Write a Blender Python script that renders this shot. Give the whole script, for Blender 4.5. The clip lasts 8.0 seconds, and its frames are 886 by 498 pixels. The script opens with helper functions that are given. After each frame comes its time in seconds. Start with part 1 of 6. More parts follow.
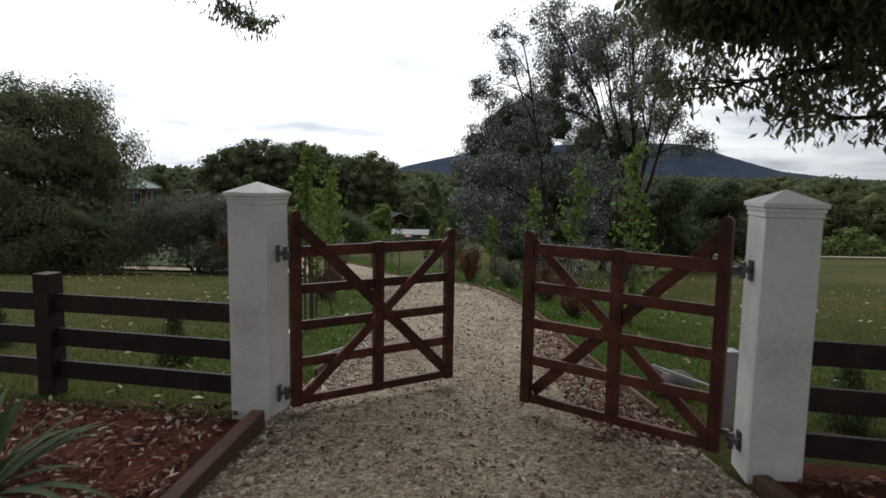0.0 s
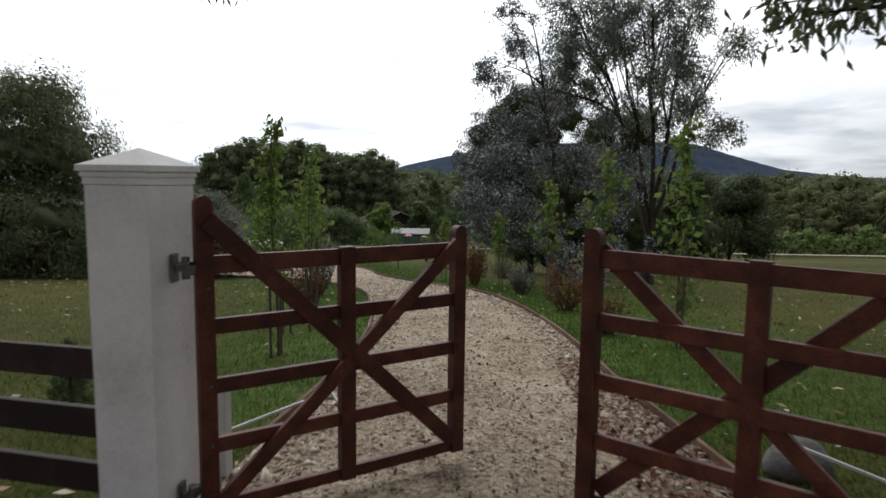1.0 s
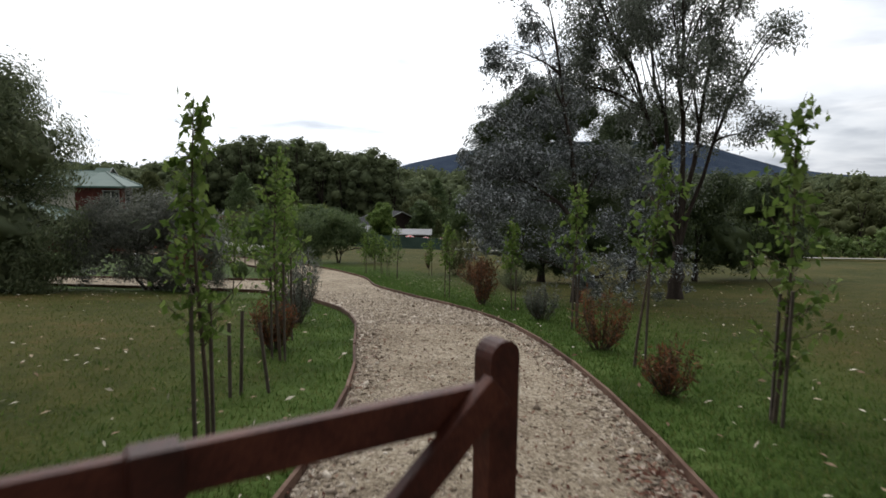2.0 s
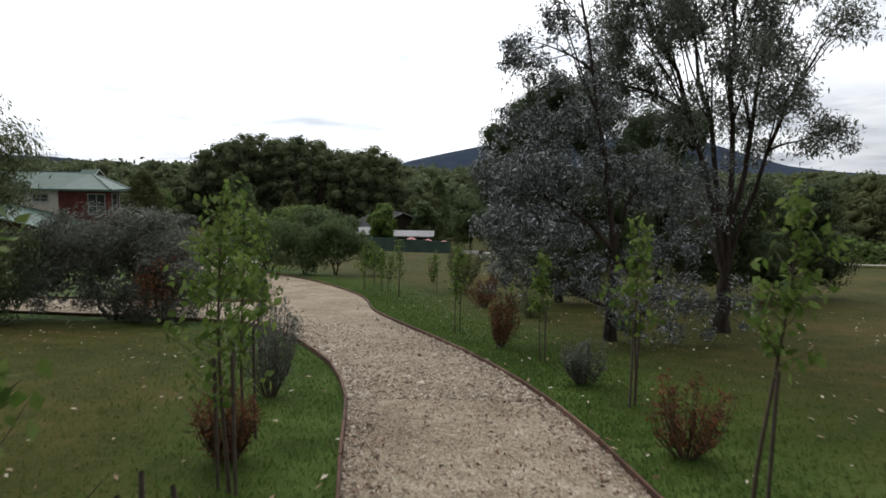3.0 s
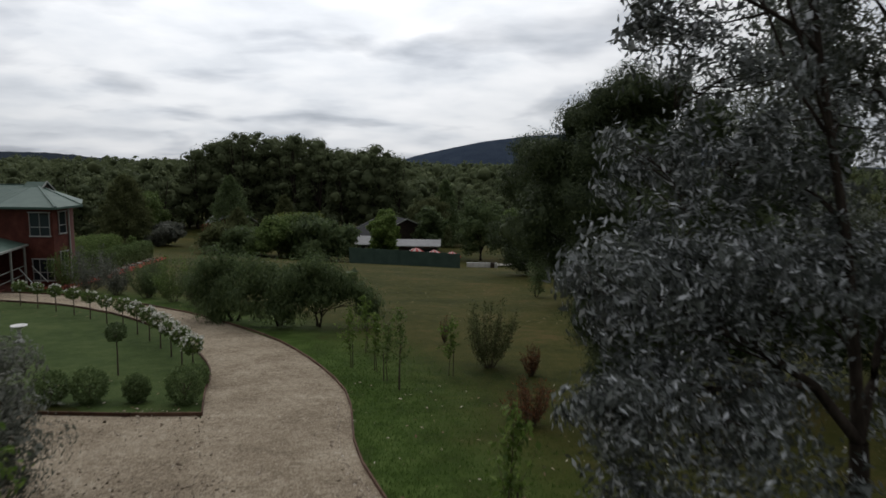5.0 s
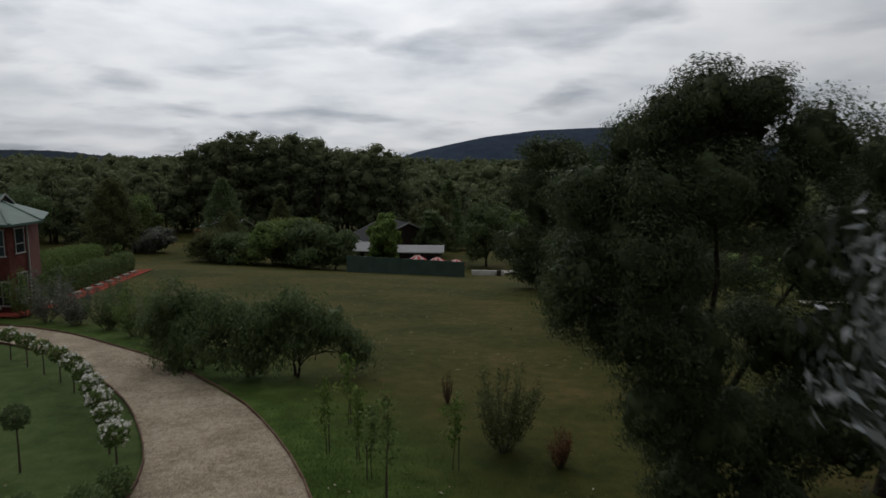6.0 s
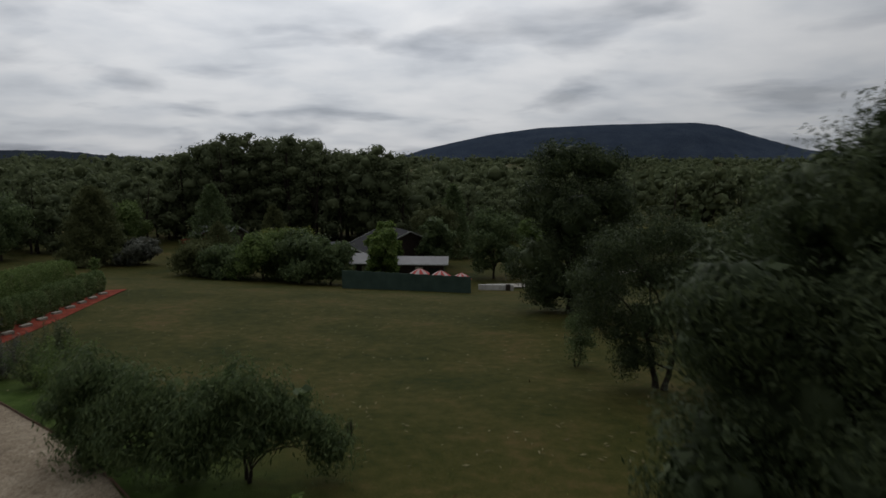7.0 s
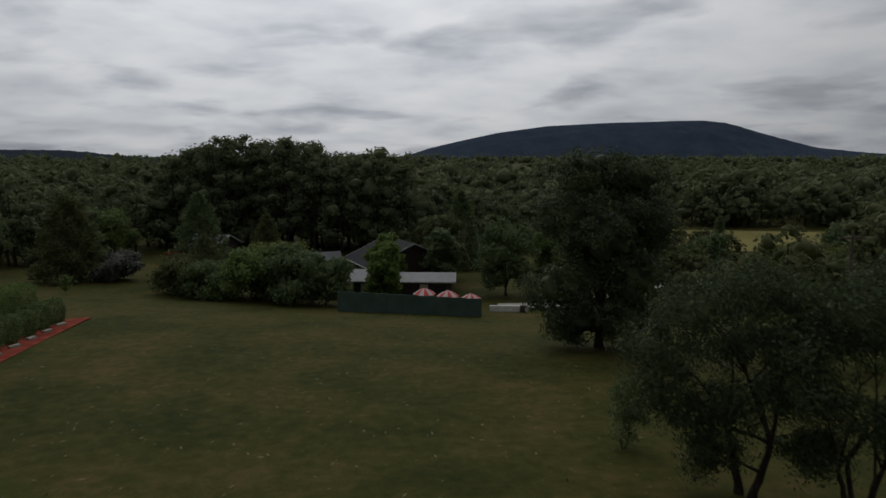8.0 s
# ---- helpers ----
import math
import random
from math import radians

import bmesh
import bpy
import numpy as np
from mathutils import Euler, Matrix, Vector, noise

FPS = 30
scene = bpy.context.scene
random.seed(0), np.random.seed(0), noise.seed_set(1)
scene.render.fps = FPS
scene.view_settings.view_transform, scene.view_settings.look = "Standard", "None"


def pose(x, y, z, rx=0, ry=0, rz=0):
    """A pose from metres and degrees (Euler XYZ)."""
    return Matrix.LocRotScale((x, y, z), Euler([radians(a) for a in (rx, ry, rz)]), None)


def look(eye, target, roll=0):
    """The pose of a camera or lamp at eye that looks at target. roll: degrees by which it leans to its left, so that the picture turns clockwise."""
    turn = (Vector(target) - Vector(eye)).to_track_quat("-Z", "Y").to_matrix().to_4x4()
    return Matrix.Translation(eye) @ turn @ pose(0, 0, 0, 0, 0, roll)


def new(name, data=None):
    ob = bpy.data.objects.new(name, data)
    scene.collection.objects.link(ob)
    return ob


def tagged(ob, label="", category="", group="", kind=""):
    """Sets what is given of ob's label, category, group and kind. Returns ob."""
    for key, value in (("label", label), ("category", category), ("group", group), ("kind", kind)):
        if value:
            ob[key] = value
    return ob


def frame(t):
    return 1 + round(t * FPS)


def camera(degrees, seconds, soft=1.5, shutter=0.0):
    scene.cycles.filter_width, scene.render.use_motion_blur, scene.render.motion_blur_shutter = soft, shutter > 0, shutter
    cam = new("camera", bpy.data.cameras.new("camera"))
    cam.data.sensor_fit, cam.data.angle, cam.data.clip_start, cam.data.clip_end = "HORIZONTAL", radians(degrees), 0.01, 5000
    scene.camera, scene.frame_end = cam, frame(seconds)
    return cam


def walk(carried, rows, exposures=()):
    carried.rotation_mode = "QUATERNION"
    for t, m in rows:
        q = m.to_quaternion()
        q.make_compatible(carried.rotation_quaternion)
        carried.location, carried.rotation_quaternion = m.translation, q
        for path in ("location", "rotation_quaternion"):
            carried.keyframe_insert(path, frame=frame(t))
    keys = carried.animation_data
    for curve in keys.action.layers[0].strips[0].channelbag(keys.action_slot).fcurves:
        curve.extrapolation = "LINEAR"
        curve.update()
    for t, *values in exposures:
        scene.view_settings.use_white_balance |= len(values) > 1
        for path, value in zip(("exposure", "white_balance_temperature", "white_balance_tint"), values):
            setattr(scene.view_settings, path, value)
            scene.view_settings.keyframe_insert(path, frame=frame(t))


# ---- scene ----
cam = camera(69.2, 8.0, 1.6, 0.3)
# seconds, x, y, z, yaw, pitch, roll
ROWS = [
    (0.0, 0.056, -0.078, 1.985, 0.10, -6.49, -0.93),
    (0.5, 0.022, 0.862, 1.913, 0.08, -6.53, -0.85),
    (1.0, 0.030, 2.031, 1.802, 0.17, -6.58, -0.77),
    (1.5, 0.047, 3.243, 1.798, 0.31, -6.60, -0.74),
    (3.0, -0.261, 7.378, 2.309, 0.47, -6.95, -0.86),
    (3.5, -0.373, 9.056, 2.550, 0.56, -7.01, -0.88),
    (4.0, -0.534, 11.221, 2.865, 0.65, -7.12, -0.86),
    (4.5, -0.690, 13.412, 3.099, 0.74, -7.24, -0.80),
    (5.0, -0.795, 15.874, 3.421, 0.84, -7.40, -0.69),
    (6.5, -0.825, 23.551, 4.607, 1.33, -7.95, -0.20),
    (7.0, -0.877, 26.970, 4.990, 1.53, -8.00, -0.08),
    (7.5, -0.991, 30.379, 5.407, 1.79, -8.08, -0.01),
    (8.0, -1.146, 34.177, 5.857, 2.10, -8.14, 0.02),
]
EXPOSURES = [(0.0, -0.17), (0.5, -0.10), (1.0, -0.05), (1.5, -0.04), (3.0, -0.08), (4.0, -0.45), (5.0, -0.86), (6.5, -1.20), (8.0, -1.40)]
walk(cam, [(t, pose(x, y, z, 90 + pitch, roll, yaw)) for t, x, y, z, yaw, pitch, roll in ROWS], EXPOSURES)

# ---- world and sun ----
SUN_EL, SUN_AZ = radians(48), radians(-14)      # azimuth from +y towards +x
world = bpy.data.worlds.new("overcast_sky")
scene.world = world
world.use_nodes = True


def wire(nt, a, b):
    nt.links.new(a, b)


def add(nt, kind, **kw):
    n = nt.nodes.new(kind)
    for k, v in kw.items():
        if k in n.inputs:
            n.inputs[k].default_value = v
    return n


def ramp(nt, stops, fac=None):
    n = nt.nodes.new("ShaderNodeValToRGB")
    el = n.color_ramp.elements
    while len(el) < len(stops):
        el.new(0.5)
    for e, (p, c) in zip(el, stops):
        e.position = p
        e.color = (*c, 1) if len(c) == 3 else c
    if fac is not None:
        wire(nt, fac, n.inputs["Fac"])
    return n


def math_node(nt, op, a, b=None):
    n = nt.nodes.new("ShaderNodeMath")
    n.operation = op
    for i, v in enumerate((a, b)):
        if v is None:
            continue
        if isinstance(v, (int, float)):
            n.inputs[i].default_value = v
        else:
            wire(nt, v, n.inputs[i])
    return n.outputs[0]


def mix_rgb(nt, fac, a, b, blend="MIX"):
    n = nt.nodes.new("ShaderNodeMix")
    n.data_type, n.blend_type = "RGBA", blend
    for i, v in ((0, fac), (6, a), (7, b)):
        if isinstance(v, (int, float)):
            n.inputs[i].default_value = v
        elif isinstance(v, tuple):
            n.inputs[i].default_value = (*v, 1)
        else:
            wire(nt, v, n.inputs[i])
    return n.outputs[2]


def build_world():
    nt = world.node_tree
    nt.nodes.clear()
    out = nt.nodes.new("ShaderNodeOutputWorld")
    bg = nt.nodes.new("ShaderNodeBackground")
    wire(nt, bg.outputs[0], out.inputs[0])
    sky = nt.nodes.new("ShaderNodeTexSky")
    sky.sky_type = "NISHITA"
    sky.sun_disc = False
    sky.sun_elevation, sky.sun_rotation = SUN_EL, SUN_AZ
    tc = nt.nodes.new("ShaderNodeTexCoord")
    sep = nt.nodes.new("ShaderNodeSeparateXYZ")
    wire(nt, tc.outputs["Generated"], sep.inputs[0])
    # clouds lie on a plane overhead, so they flatten towards the horizon
    zz = math_node(nt, "MAXIMUM", math_node(nt, "ADD", sep.outputs[2], 0.16), 0.08)
    comb = nt.nodes.new("ShaderNodeCombineXYZ")
    wire(nt, math_node(nt, "DIVIDE", sep.outputs[0], zz), comb.inputs[0])
    wire(nt, math_node(nt, "DIVIDE", sep.outputs[1], zz), comb.inputs[1])
    n1 = add(nt, "ShaderNodeTexNoise", Scale=1.7, Detail=7.0, Roughness=0.5, Distortion=0.1)
    wire(nt, comb.outputs[0], n1.inputs["Vector"])
    n2 = add(nt, "ShaderNodeTexNoise", Scale=0.35, Detail=3.0, Roughness=0.5)
    wire(nt, comb.outputs[0], n2.inputs["Vector"])
    both = math_node(nt, "ADD", math_node(nt, "MULTIPLY", n1.outputs[0], 0.62), math_node(nt, "MULTIPLY", n2.outputs[0], 0.38))
    clouds = ramp(nt, [(0.36, (0.72, 0.75, 0.80)), (0.45, (0.88, 0.905, 0.945)), (0.53, (1.0, 1.01, 1.03)), (0.62, (1.09, 1.09, 1.10))], both)
    # the sun behind the cloud makes one broad bright part
    sun_dir = (math.sin(SUN_AZ) * math.cos(SUN_EL), math.cos(SUN_AZ) * math.cos(SUN_EL), math.sin(SUN_EL))
    dot = nt.nodes.new("ShaderNodeVectorMath")
    dot.operation = "DOT_PRODUCT"
    wire(nt, tc.outputs["Generated"], dot.inputs[0])
    dot.inputs[1].default_value = sun_dir
    glow = math_node(nt, "POWER", math_node(nt, "MAXIMUM", dot.outputs["Value"], 0.0), 2.2)
    gain = math_node(nt, "ADD", math_node(nt, "MULTIPLY", glow, 2.3), 0.5)
    # separate darker cloud bellies, and greyer air low over the horizon
    n3 = add(nt, "ShaderNodeTexNoise", Scale=1.3, Detail=5.0, Roughness=0.48, Distortion=0.3)
    mp3 = nt.nodes.new("ShaderNodeMapping")
    mp3.inputs["Location"].default_value = (3.7, 1.4, 0.0)
    wire(nt, comb.outputs[0], mp3.inputs[0])
    wire(nt, mp3.outputs[0], n3.inputs["Vector"])
    bellies = ramp(nt, [(0.53, (1.04, 1.04, 1.04)), (0.60, (0.86, 0.87, 0.89)), (0.70, (0.62, 0.64, 0.67))], n3.outputs[0])
    low = ramp(nt, [(0.0, (0.86, 0.88, 0.91)), (0.13, (0.95, 0.96, 0.975)), (0.3, (1.04, 1.04, 1.04))], sep.outputs[2])
    shape = mix_rgb(nt, 1.0, mix_rgb(nt, 1.0, clouds.outputs[0], bellies.outputs[0], "MULTIPLY"), low.outputs[0], "MULTIPLY")
    lit = mix_rgb(nt, 1.0, shape, gain, "MULTIPLY")
    blue = mix_rgb(nt, 1.0, sky.outputs[0], (0.1, 0.1, 0.1), "MULTIPLY")
    col = mix_rgb(nt, 0.93, blue, lit)
    wire(nt, col, bg.inputs["Color"])
    bg.inputs["Strength"].default_value = 1.0


build_world()
sun_data = bpy.data.lights.new("sun", "SUN")
sun_data.energy, sun_data.angle, sun_data.color = 0.6, radians(25), (1.0, 0.96, 0.9)
sun = new("sun", sun_data)
sun.matrix_world = look((0, 0, 60), (-60 * math.sin(SUN_AZ) * math.cos(SUN_EL), -60 * math.cos(SUN_AZ) * math.cos(SUN_EL), 60 - 60 * math.sin(SUN_EL)))


# ---- materials ----
def material(name, stops, scale=4.0, detail=6.0, rough=0.8, bump=0.3, bump_scale=None, fine=None, metallic=0.0, stretch=(1, 1, 1), island=0.0, per_object=0.0, translucent=0.0, spec=0.3, mid=0.0, cells=0.0):
    """A noise-driven surface: colour stops over a broad noise, a finer noise for grain and relief."""
    m = bpy.data.materials.new(name)
    m.use_nodes = True
    nt = m.node_tree
    nt.nodes.clear()
    out = nt.nodes.new("ShaderNodeOutputMaterial")
    b = nt.nodes.new("ShaderNodeBsdfPrincipled")
    tc = nt.nodes.new("ShaderNodeTexCoord")
    mp = nt.nodes.new("ShaderNodeMapping")
    mp.inputs["Scale"].default_value = stretch
    wire(nt, tc.outputs["Object"], mp.inputs[0])
    n1 = add(nt, "ShaderNodeTexNoise", Scale=scale, Detail=detail, Roughness=0.6)
    wire(nt, mp.outputs[0], n1.inputs["Vector"])
    n2 = add(nt, "ShaderNodeTexNoise", Scale=bump_scale or scale * 9, Detail=4.0, Roughness=0.6)
    wire(nt, mp.outputs[0], n2.inputs["Vector"])
    fac = math_node(nt, "ADD", math_node(nt, "MULTIPLY", n1.outputs[0], 0.7), math_node(nt, "MULTIPLY", n2.outputs[0], 0.3))
    if mid:
        n3 = add(nt, "ShaderNodeTexNoise", Scale=mid, Detail=5.0, Roughness=0.65)
        wire(nt, mp.outputs[0], n3.inputs["Vector"])
        fac = math_node(nt, "ADD", math_node(nt, "MULTIPLY", fac, 0.62), math_node(nt, "MULTIPLY", n3.outputs[0], 0.38))
    if cells:
        vo = add(nt, "ShaderNodeTexVoronoi", Scale=cells, Randomness=1.0)
        wire(nt, mp.outputs[0], vo.inputs["Vector"])
        sc = nt.nodes.new("ShaderNodeSeparateColor")
        wire(nt, vo.outputs["Color"], sc.inputs[0])
        fac = math_node(nt, "ADD", math_node(nt, "MULTIPLY", fac, 0.78), math_node(nt, "MULTIPLY", sc.outputs[0], 0.22))
    if island:
        g = nt.nodes.new("ShaderNodeNewGeometry")
        fac = math_node(nt, "ADD", math_node(nt, "MULTIPLY", fac, 1 - island), math_node(nt, "MULTIPLY", g.outputs["Random Per Island"], island))
    if per_object:
        o = nt.nodes.new("ShaderNodeObjectInfo")
        fac = math_node(nt, "ADD", fac, math_node(nt, "MULTIPLY", math_node(nt, "SUBTRACT", o.outputs["Random"], 0.5), per_object))
    r = ramp(nt, stops, fac)
    wire(nt, r.outputs[0], b.inputs["Base Color"])
    b.inputs["Roughness"].default_value = rough
    b.inputs["Metallic"].default_value = metallic
    b.inputs["Specular IOR Level"].default_value = spec
    if bump:
        bp = nt.nodes.new("ShaderNodeBump")
        bp.inputs["Strength"].default_value = bump
        bp.inputs["Distance"].default_value = fine or 0.02
        wire(nt, n2.outputs[0], bp.inputs["Height"])
        wire(nt, bp.outputs[0], b.inputs["Normal"])
    if translucent:
        tr = nt.nodes.new("ShaderNodeBsdfTranslucent")
        wire(nt, r.outputs[0], tr.inputs["Color"])
        mx = nt.nodes.new("ShaderNodeMixShader")
        mx.inputs[0].default_value = translucent
        wire(nt, b.outputs[0], mx.inputs[1])
        wire(nt, tr.outputs[0], mx.inputs[2])
        wire(nt, mx.outputs[0], out.inputs[0])
    else:
        wire(nt, b.outputs[0], out.inputs[0])
    return m


def leaf_material(name, dark, mid, light, translucent=0.25, rough=0.65, spec=0.15):
    return material(name, [(0.2, dark), (0.5, mid), (0.8, light)], scale=0.8, bump=0, rough=rough, island=0.6, translucent=translucent, spec=spec)


M_LAWN = material("lawn_grass", [(0.38, (0.0206, 0.0293, 0.0048)), (0.46, (0.0396, 0.0428, 0.0079)), (0.53, (0.0571, 0.0546, 0.0127)), (0.61, (0.0887, 0.0657, 0.0221))], scale=0.16, bump_scale=14, bump=0.9, fine=0.05, rough=0.95, spec=0.1, mid=1.6)
def add_verge(m):
    """Greener, longer grass where the ground carries the 'lush' value."""
    nt = m.node_tree
    b = nt.nodes["Principled BSDF"]
    link = b.inputs["Base Color"].links[0]
    src = link.from_socket
    at = nt.nodes.new("ShaderNodeAttribute")
    at.attribute_name = "lush"
    tc = nt.nodes.new("ShaderNodeTexCoord")
    n = add(nt, "ShaderNodeTexNoise", Scale=1.1, Detail=5.0, Roughness=0.65)
    wire(nt, tc.outputs["Object"], n.inputs["Vector"])
    green = ramp(nt, [(0.35, (0.026, 0.052, 0.008)), (0.5, (0.044, 0.078, 0.013)), (0.65, (0.070, 0.105, 0.024))], n.outputs[0])
    edge = math_node(nt, "MULTIPLY", at.outputs["Fac"], math_node(nt, "ADD", n.outputs[0], 0.45))
    fac = nt.nodes.new("ShaderNodeClamp")
    wire(nt, edge, fac.inputs[0])
    wire(nt, mix_rgb(nt, fac.outputs[0], src, green.outputs[0]), b.inputs["Base Color"])
    return m


add_verge(M_LAWN)
M_GREEN_LAWN = material("watered_lawn", [(0.38, (0.028, 0.046, 0.012)), (0.48, (0.044, 0.069, 0.018)), (0.6, (0.068, 0.092, 0.029))], scale=0.4, bump_scale=14, bump=0.9, fine=0.05, rough=0.95, spec=0.1, mid=2.2)
M_GRAVEL = material("drive_gravel", [(0.34, (0.108, 0.082, 0.059)), (0.45, (0.234, 0.186, 0.130)), (0.54, (0.324, 0.264, 0.188)), (0.66, (0.486, 0.421, 0.331))], scale=0.7, bump_scale=30, bump=1.0, fine=0.04, rough=0.95, spec=0.15, mid=5.0, cells=42.0)
M_STONE = material("crushed_stone", [(0.15, (0.140, 0.106, 0.077)), (0.45, (0.310, 0.251, 0.193)), (0.7, (0.440, 0.369, 0.291)), (0.95, (0.660, 0.591, 0.498))], scale=8, bump=0.3, rough=0.9, island=0.75, spec=0.2)
M_MULCH = material("red_mulch_bed", [(0.3, (0.03, 0.013, 0.009)), (0.5, (0.085, 0.026, 0.015)), (0.7, (0.15, 0.05, 0.028))], scale=2.2, bump_scale=26, bump=1.0, fine=0.05, rough=0.95, spec=0.1)
M_CHIP = material("bark_chip", [(0.1, (0.05, 0.022, 0.014)), (0.45, (0.13, 0.05, 0.032)), (0.7, (0.22, 0.13, 0.09)), (0.95, (0.42, 0.36, 0.30))], scale=6, bump=0.3, rough=0.9, island=0.85, spec=0.15)
M_REDBED = material("red_scoria_bed", [(0.36, (0.12, 0.022, 0.013)), (0.5, (0.2, 0.038, 0.022)), (0.64, (0.28, 0.07, 0.042))], scale=1.2, bump_scale=18, bump=0.8, fine=0.05, rough=0.95, spec=0.1)
M_WHITE = material("white_render", [(0.34, (0.54, 0.525, 0.51)), (0.5, (0.70, 0.69, 0.675)), (0.66, (0.80, 0.79, 0.775))], scale=1.6, bump_scale=55, bump=0.35, fine=0.006, rough=0.85)
M_GATE = material("red_brown_stained_timber", [(0.36, (0.036, 0.010, 0.006)), (0.5, (0.075, 0.019, 0.011)), (0.64, (0.135, 0.040, 0.022))], scale=5, stretch=(1, 1, 1), bump_scale=70, bump=0.3, fine=0.004, rough=0.55, per_object=0.12)
M_RAIL = material("dark_brown_fence_timber", [(0.28, (0.012, 0.007, 0.006)), (0.5, (0.026, 0.013, 0.011)), (0.74, (0.06, 0.034, 0.028))], scale=4, bump_scale=60, bump=0.4, fine=0.005, rough=0.7, per_object=0.15)
M_EDGE = material("weathered_edging_timber", [(0.28, (0.045, 0.022, 0.014)), (0.5, (0.10, 0.052, 0.033)), (0.75, (0.19, 0.12, 0.085))], scale=3, bump_scale=50, bump=0.5, fine=0.006, rough=0.85, per_object=0.25)
M_STEEL = material("galvanised_steel", [(0.35, (0.07, 0.068, 0.065)), (0.65, (0.2, 0.195, 0.19))], scale=9, bump=0.1, rough=0.45, metallic=0.8)
M_BARK = material("dark_gum_bark", [(0.3, (0.018, 0.014, 0.011)), (0.5, (0.042, 0.033, 0.027)), (0.72, (0.095, 0.078, 0.065))], scale=5, stretch=(1, 1, 0.25), bump_scale=24, bump=0.8, fine=0.03, rough=0.95, spec=0.1)
M_STEM = material("young_stem_bark", [(0.3, (0.045, 0.032, 0.022)), (0.7, (0.12, 0.09, 0.065))], scale=12, bump_scale=80, bump=0.4, fine=0.004, rough=0.85)
M_STAKE = material("grey_timber_stake", [(0.3, (0.05, 0.037, 0.028)), (0.7, (0.13, 0.105, 0.085))], scale=8, bump_scale=70, bump=0.4, fine=0.004, rough=0.9)
L_GUM = leaf_material("gum_leaf", (0.066, 0.086, 0.040), (0.112, 0.136, 0.068), (0.180, 0.204, 0.110), 0.38, 0.6, 0.2)
L_SILVER = material("silver_gum_leaf", [(0.2, (0.052, 0.060, 0.050)), (0.55, (0.112, 0.126, 0.116)), (0.70, (0.28, 0.30, 0.305)), (0.82, (0.60, 0.62, 0.65))], scale=0.8, bump=0, rough=0.5, island=0.6, translucent=0.15, spec=0.3)
L_DARK = leaf_material("dark_evergreen_leaf", (0.059, 0.088, 0.037), (0.099, 0.139, 0.057), (0.152, 0.196, 0.081), 0.38, 0.6, 0.2)
L_BRIGHT = leaf_material("fresh_green_leaf", (0.060, 0.105, 0.020), (0.115, 0.175, 0.038), (0.20, 0.265, 0.075), 0.45)
L_GREY = leaf_material("grey_green_leaf", (0.072, 0.080, 0.062), (0.122, 0.130, 0.102), (0.20, 0.205, 0.168), 0.3, 0.55, 0.3)
L_RED = leaf_material("red_tipped_leaf", (0.062, 0.042, 0.022), (0.130, 0.066, 0.034), (0.27, 0.098, 0.048), 0.25)
L_HEDGE = leaf_material("box_hedge_leaf", (0.069, 0.11, 0.03), (0.124, 0.178, 0.054), (0.2, 0.259, 0.092), 0.4)
L_CLIP = leaf_material("clipped_bush_leaf", (0.075, 0.112, 0.040), (0.125, 0.178, 0.068), (0.20, 0.26, 0.11), 0.35)
L_LANK = leaf_material("forked_gum_leaf", (0.070, 0.082, 0.058), (0.125, 0.140, 0.105), (0.24, 0.26, 0.215), 0.35, 0.5, 0.35)
L_FIR = leaf_material("dense_evergreen_leaf", (0.036, 0.052, 0.024), (0.058, 0.080, 0.034), (0.090, 0.116, 0.048), 0.25, 0.6, 0.2)
L_WOOD = leaf_material("far_gum_leaf", (0.09, 0.111, 0.058), (0.114, 0.138, 0.07), (0.148, 0.172, 0.086), 0.3, 0.8, 0.08)
L_OLIVE = leaf_material("olive_gum_leaf", (0.078, 0.092, 0.039), (0.099, 0.113, 0.049), (0.13, 0.14, 0.063), 0.3, 0.8, 0.08)
L_LIME = leaf_material("yellow_green_leaf", (0.07, 0.10, 0.02), (0.13, 0.16, 0.035), (0.21, 0.23, 0.06), 0.3)
L_GRASS = leaf_material("grass_blade", (0.06, 0.085, 0.02), (0.11, 0.14, 0.036), (0.19, 0.20, 0.07), 0.4, 0.7, 0.15)
L_VERGE = leaf_material("lush_grass_blade", (0.045, 0.085, 0.018), (0.075, 0.13, 0.028), (0.12, 0.18, 0.045), 0.4, 0.7, 0.15)
L_LITTER = material("dry_fallen_leaf", [(0.2, (0.13, 0.075, 0.04)), (0.5, (0.30, 0.22, 0.14)), (0.8, (0.5, 0.45, 0.36))], scale=3, bump=0, rough=0.8, island=0.8)
M_TUFT = material("dry_grass_tuft", [(0.2, (0.085, 0.070, 0.028)), (0.5, (0.125, 0.105, 0.045)), (0.8, (0.19, 0.165, 0.085))], scale=3, bump=0, rough=0.9, island=0.8)
L_SPIKE = leaf_material("strap_leaf", (0.033, 0.049, 0.019), (0.055, 0.081, 0.033), (0.098, 0.130, 0.055), 0.2)
L_ROSE = material("white_rose_petal", [(0.2, (0.62, 0.6, 0.54)), (0.8, (0.85, 0.84, 0.8))], scale=5, bump=0, rough=0.7, island=0.6, translucent=0.2)
M_BRICK = material("red_brick_wall", [(0.36, (0.064, 0.019, 0.014)), (0.5, (0.106, 0.031, 0.022)), (0.64, (0.153, 0.053, 0.039))], scale=1.5, bump_scale=20, bump=0.4, rough=0.9)
M_CREAM = material("cream_cladding", [(0.3, (0.5, 0.46, 0.38)), (0.7, (0.62, 0.58, 0.49))], scale=2, bump_scale=30, bump=0.2, rough=0.8)
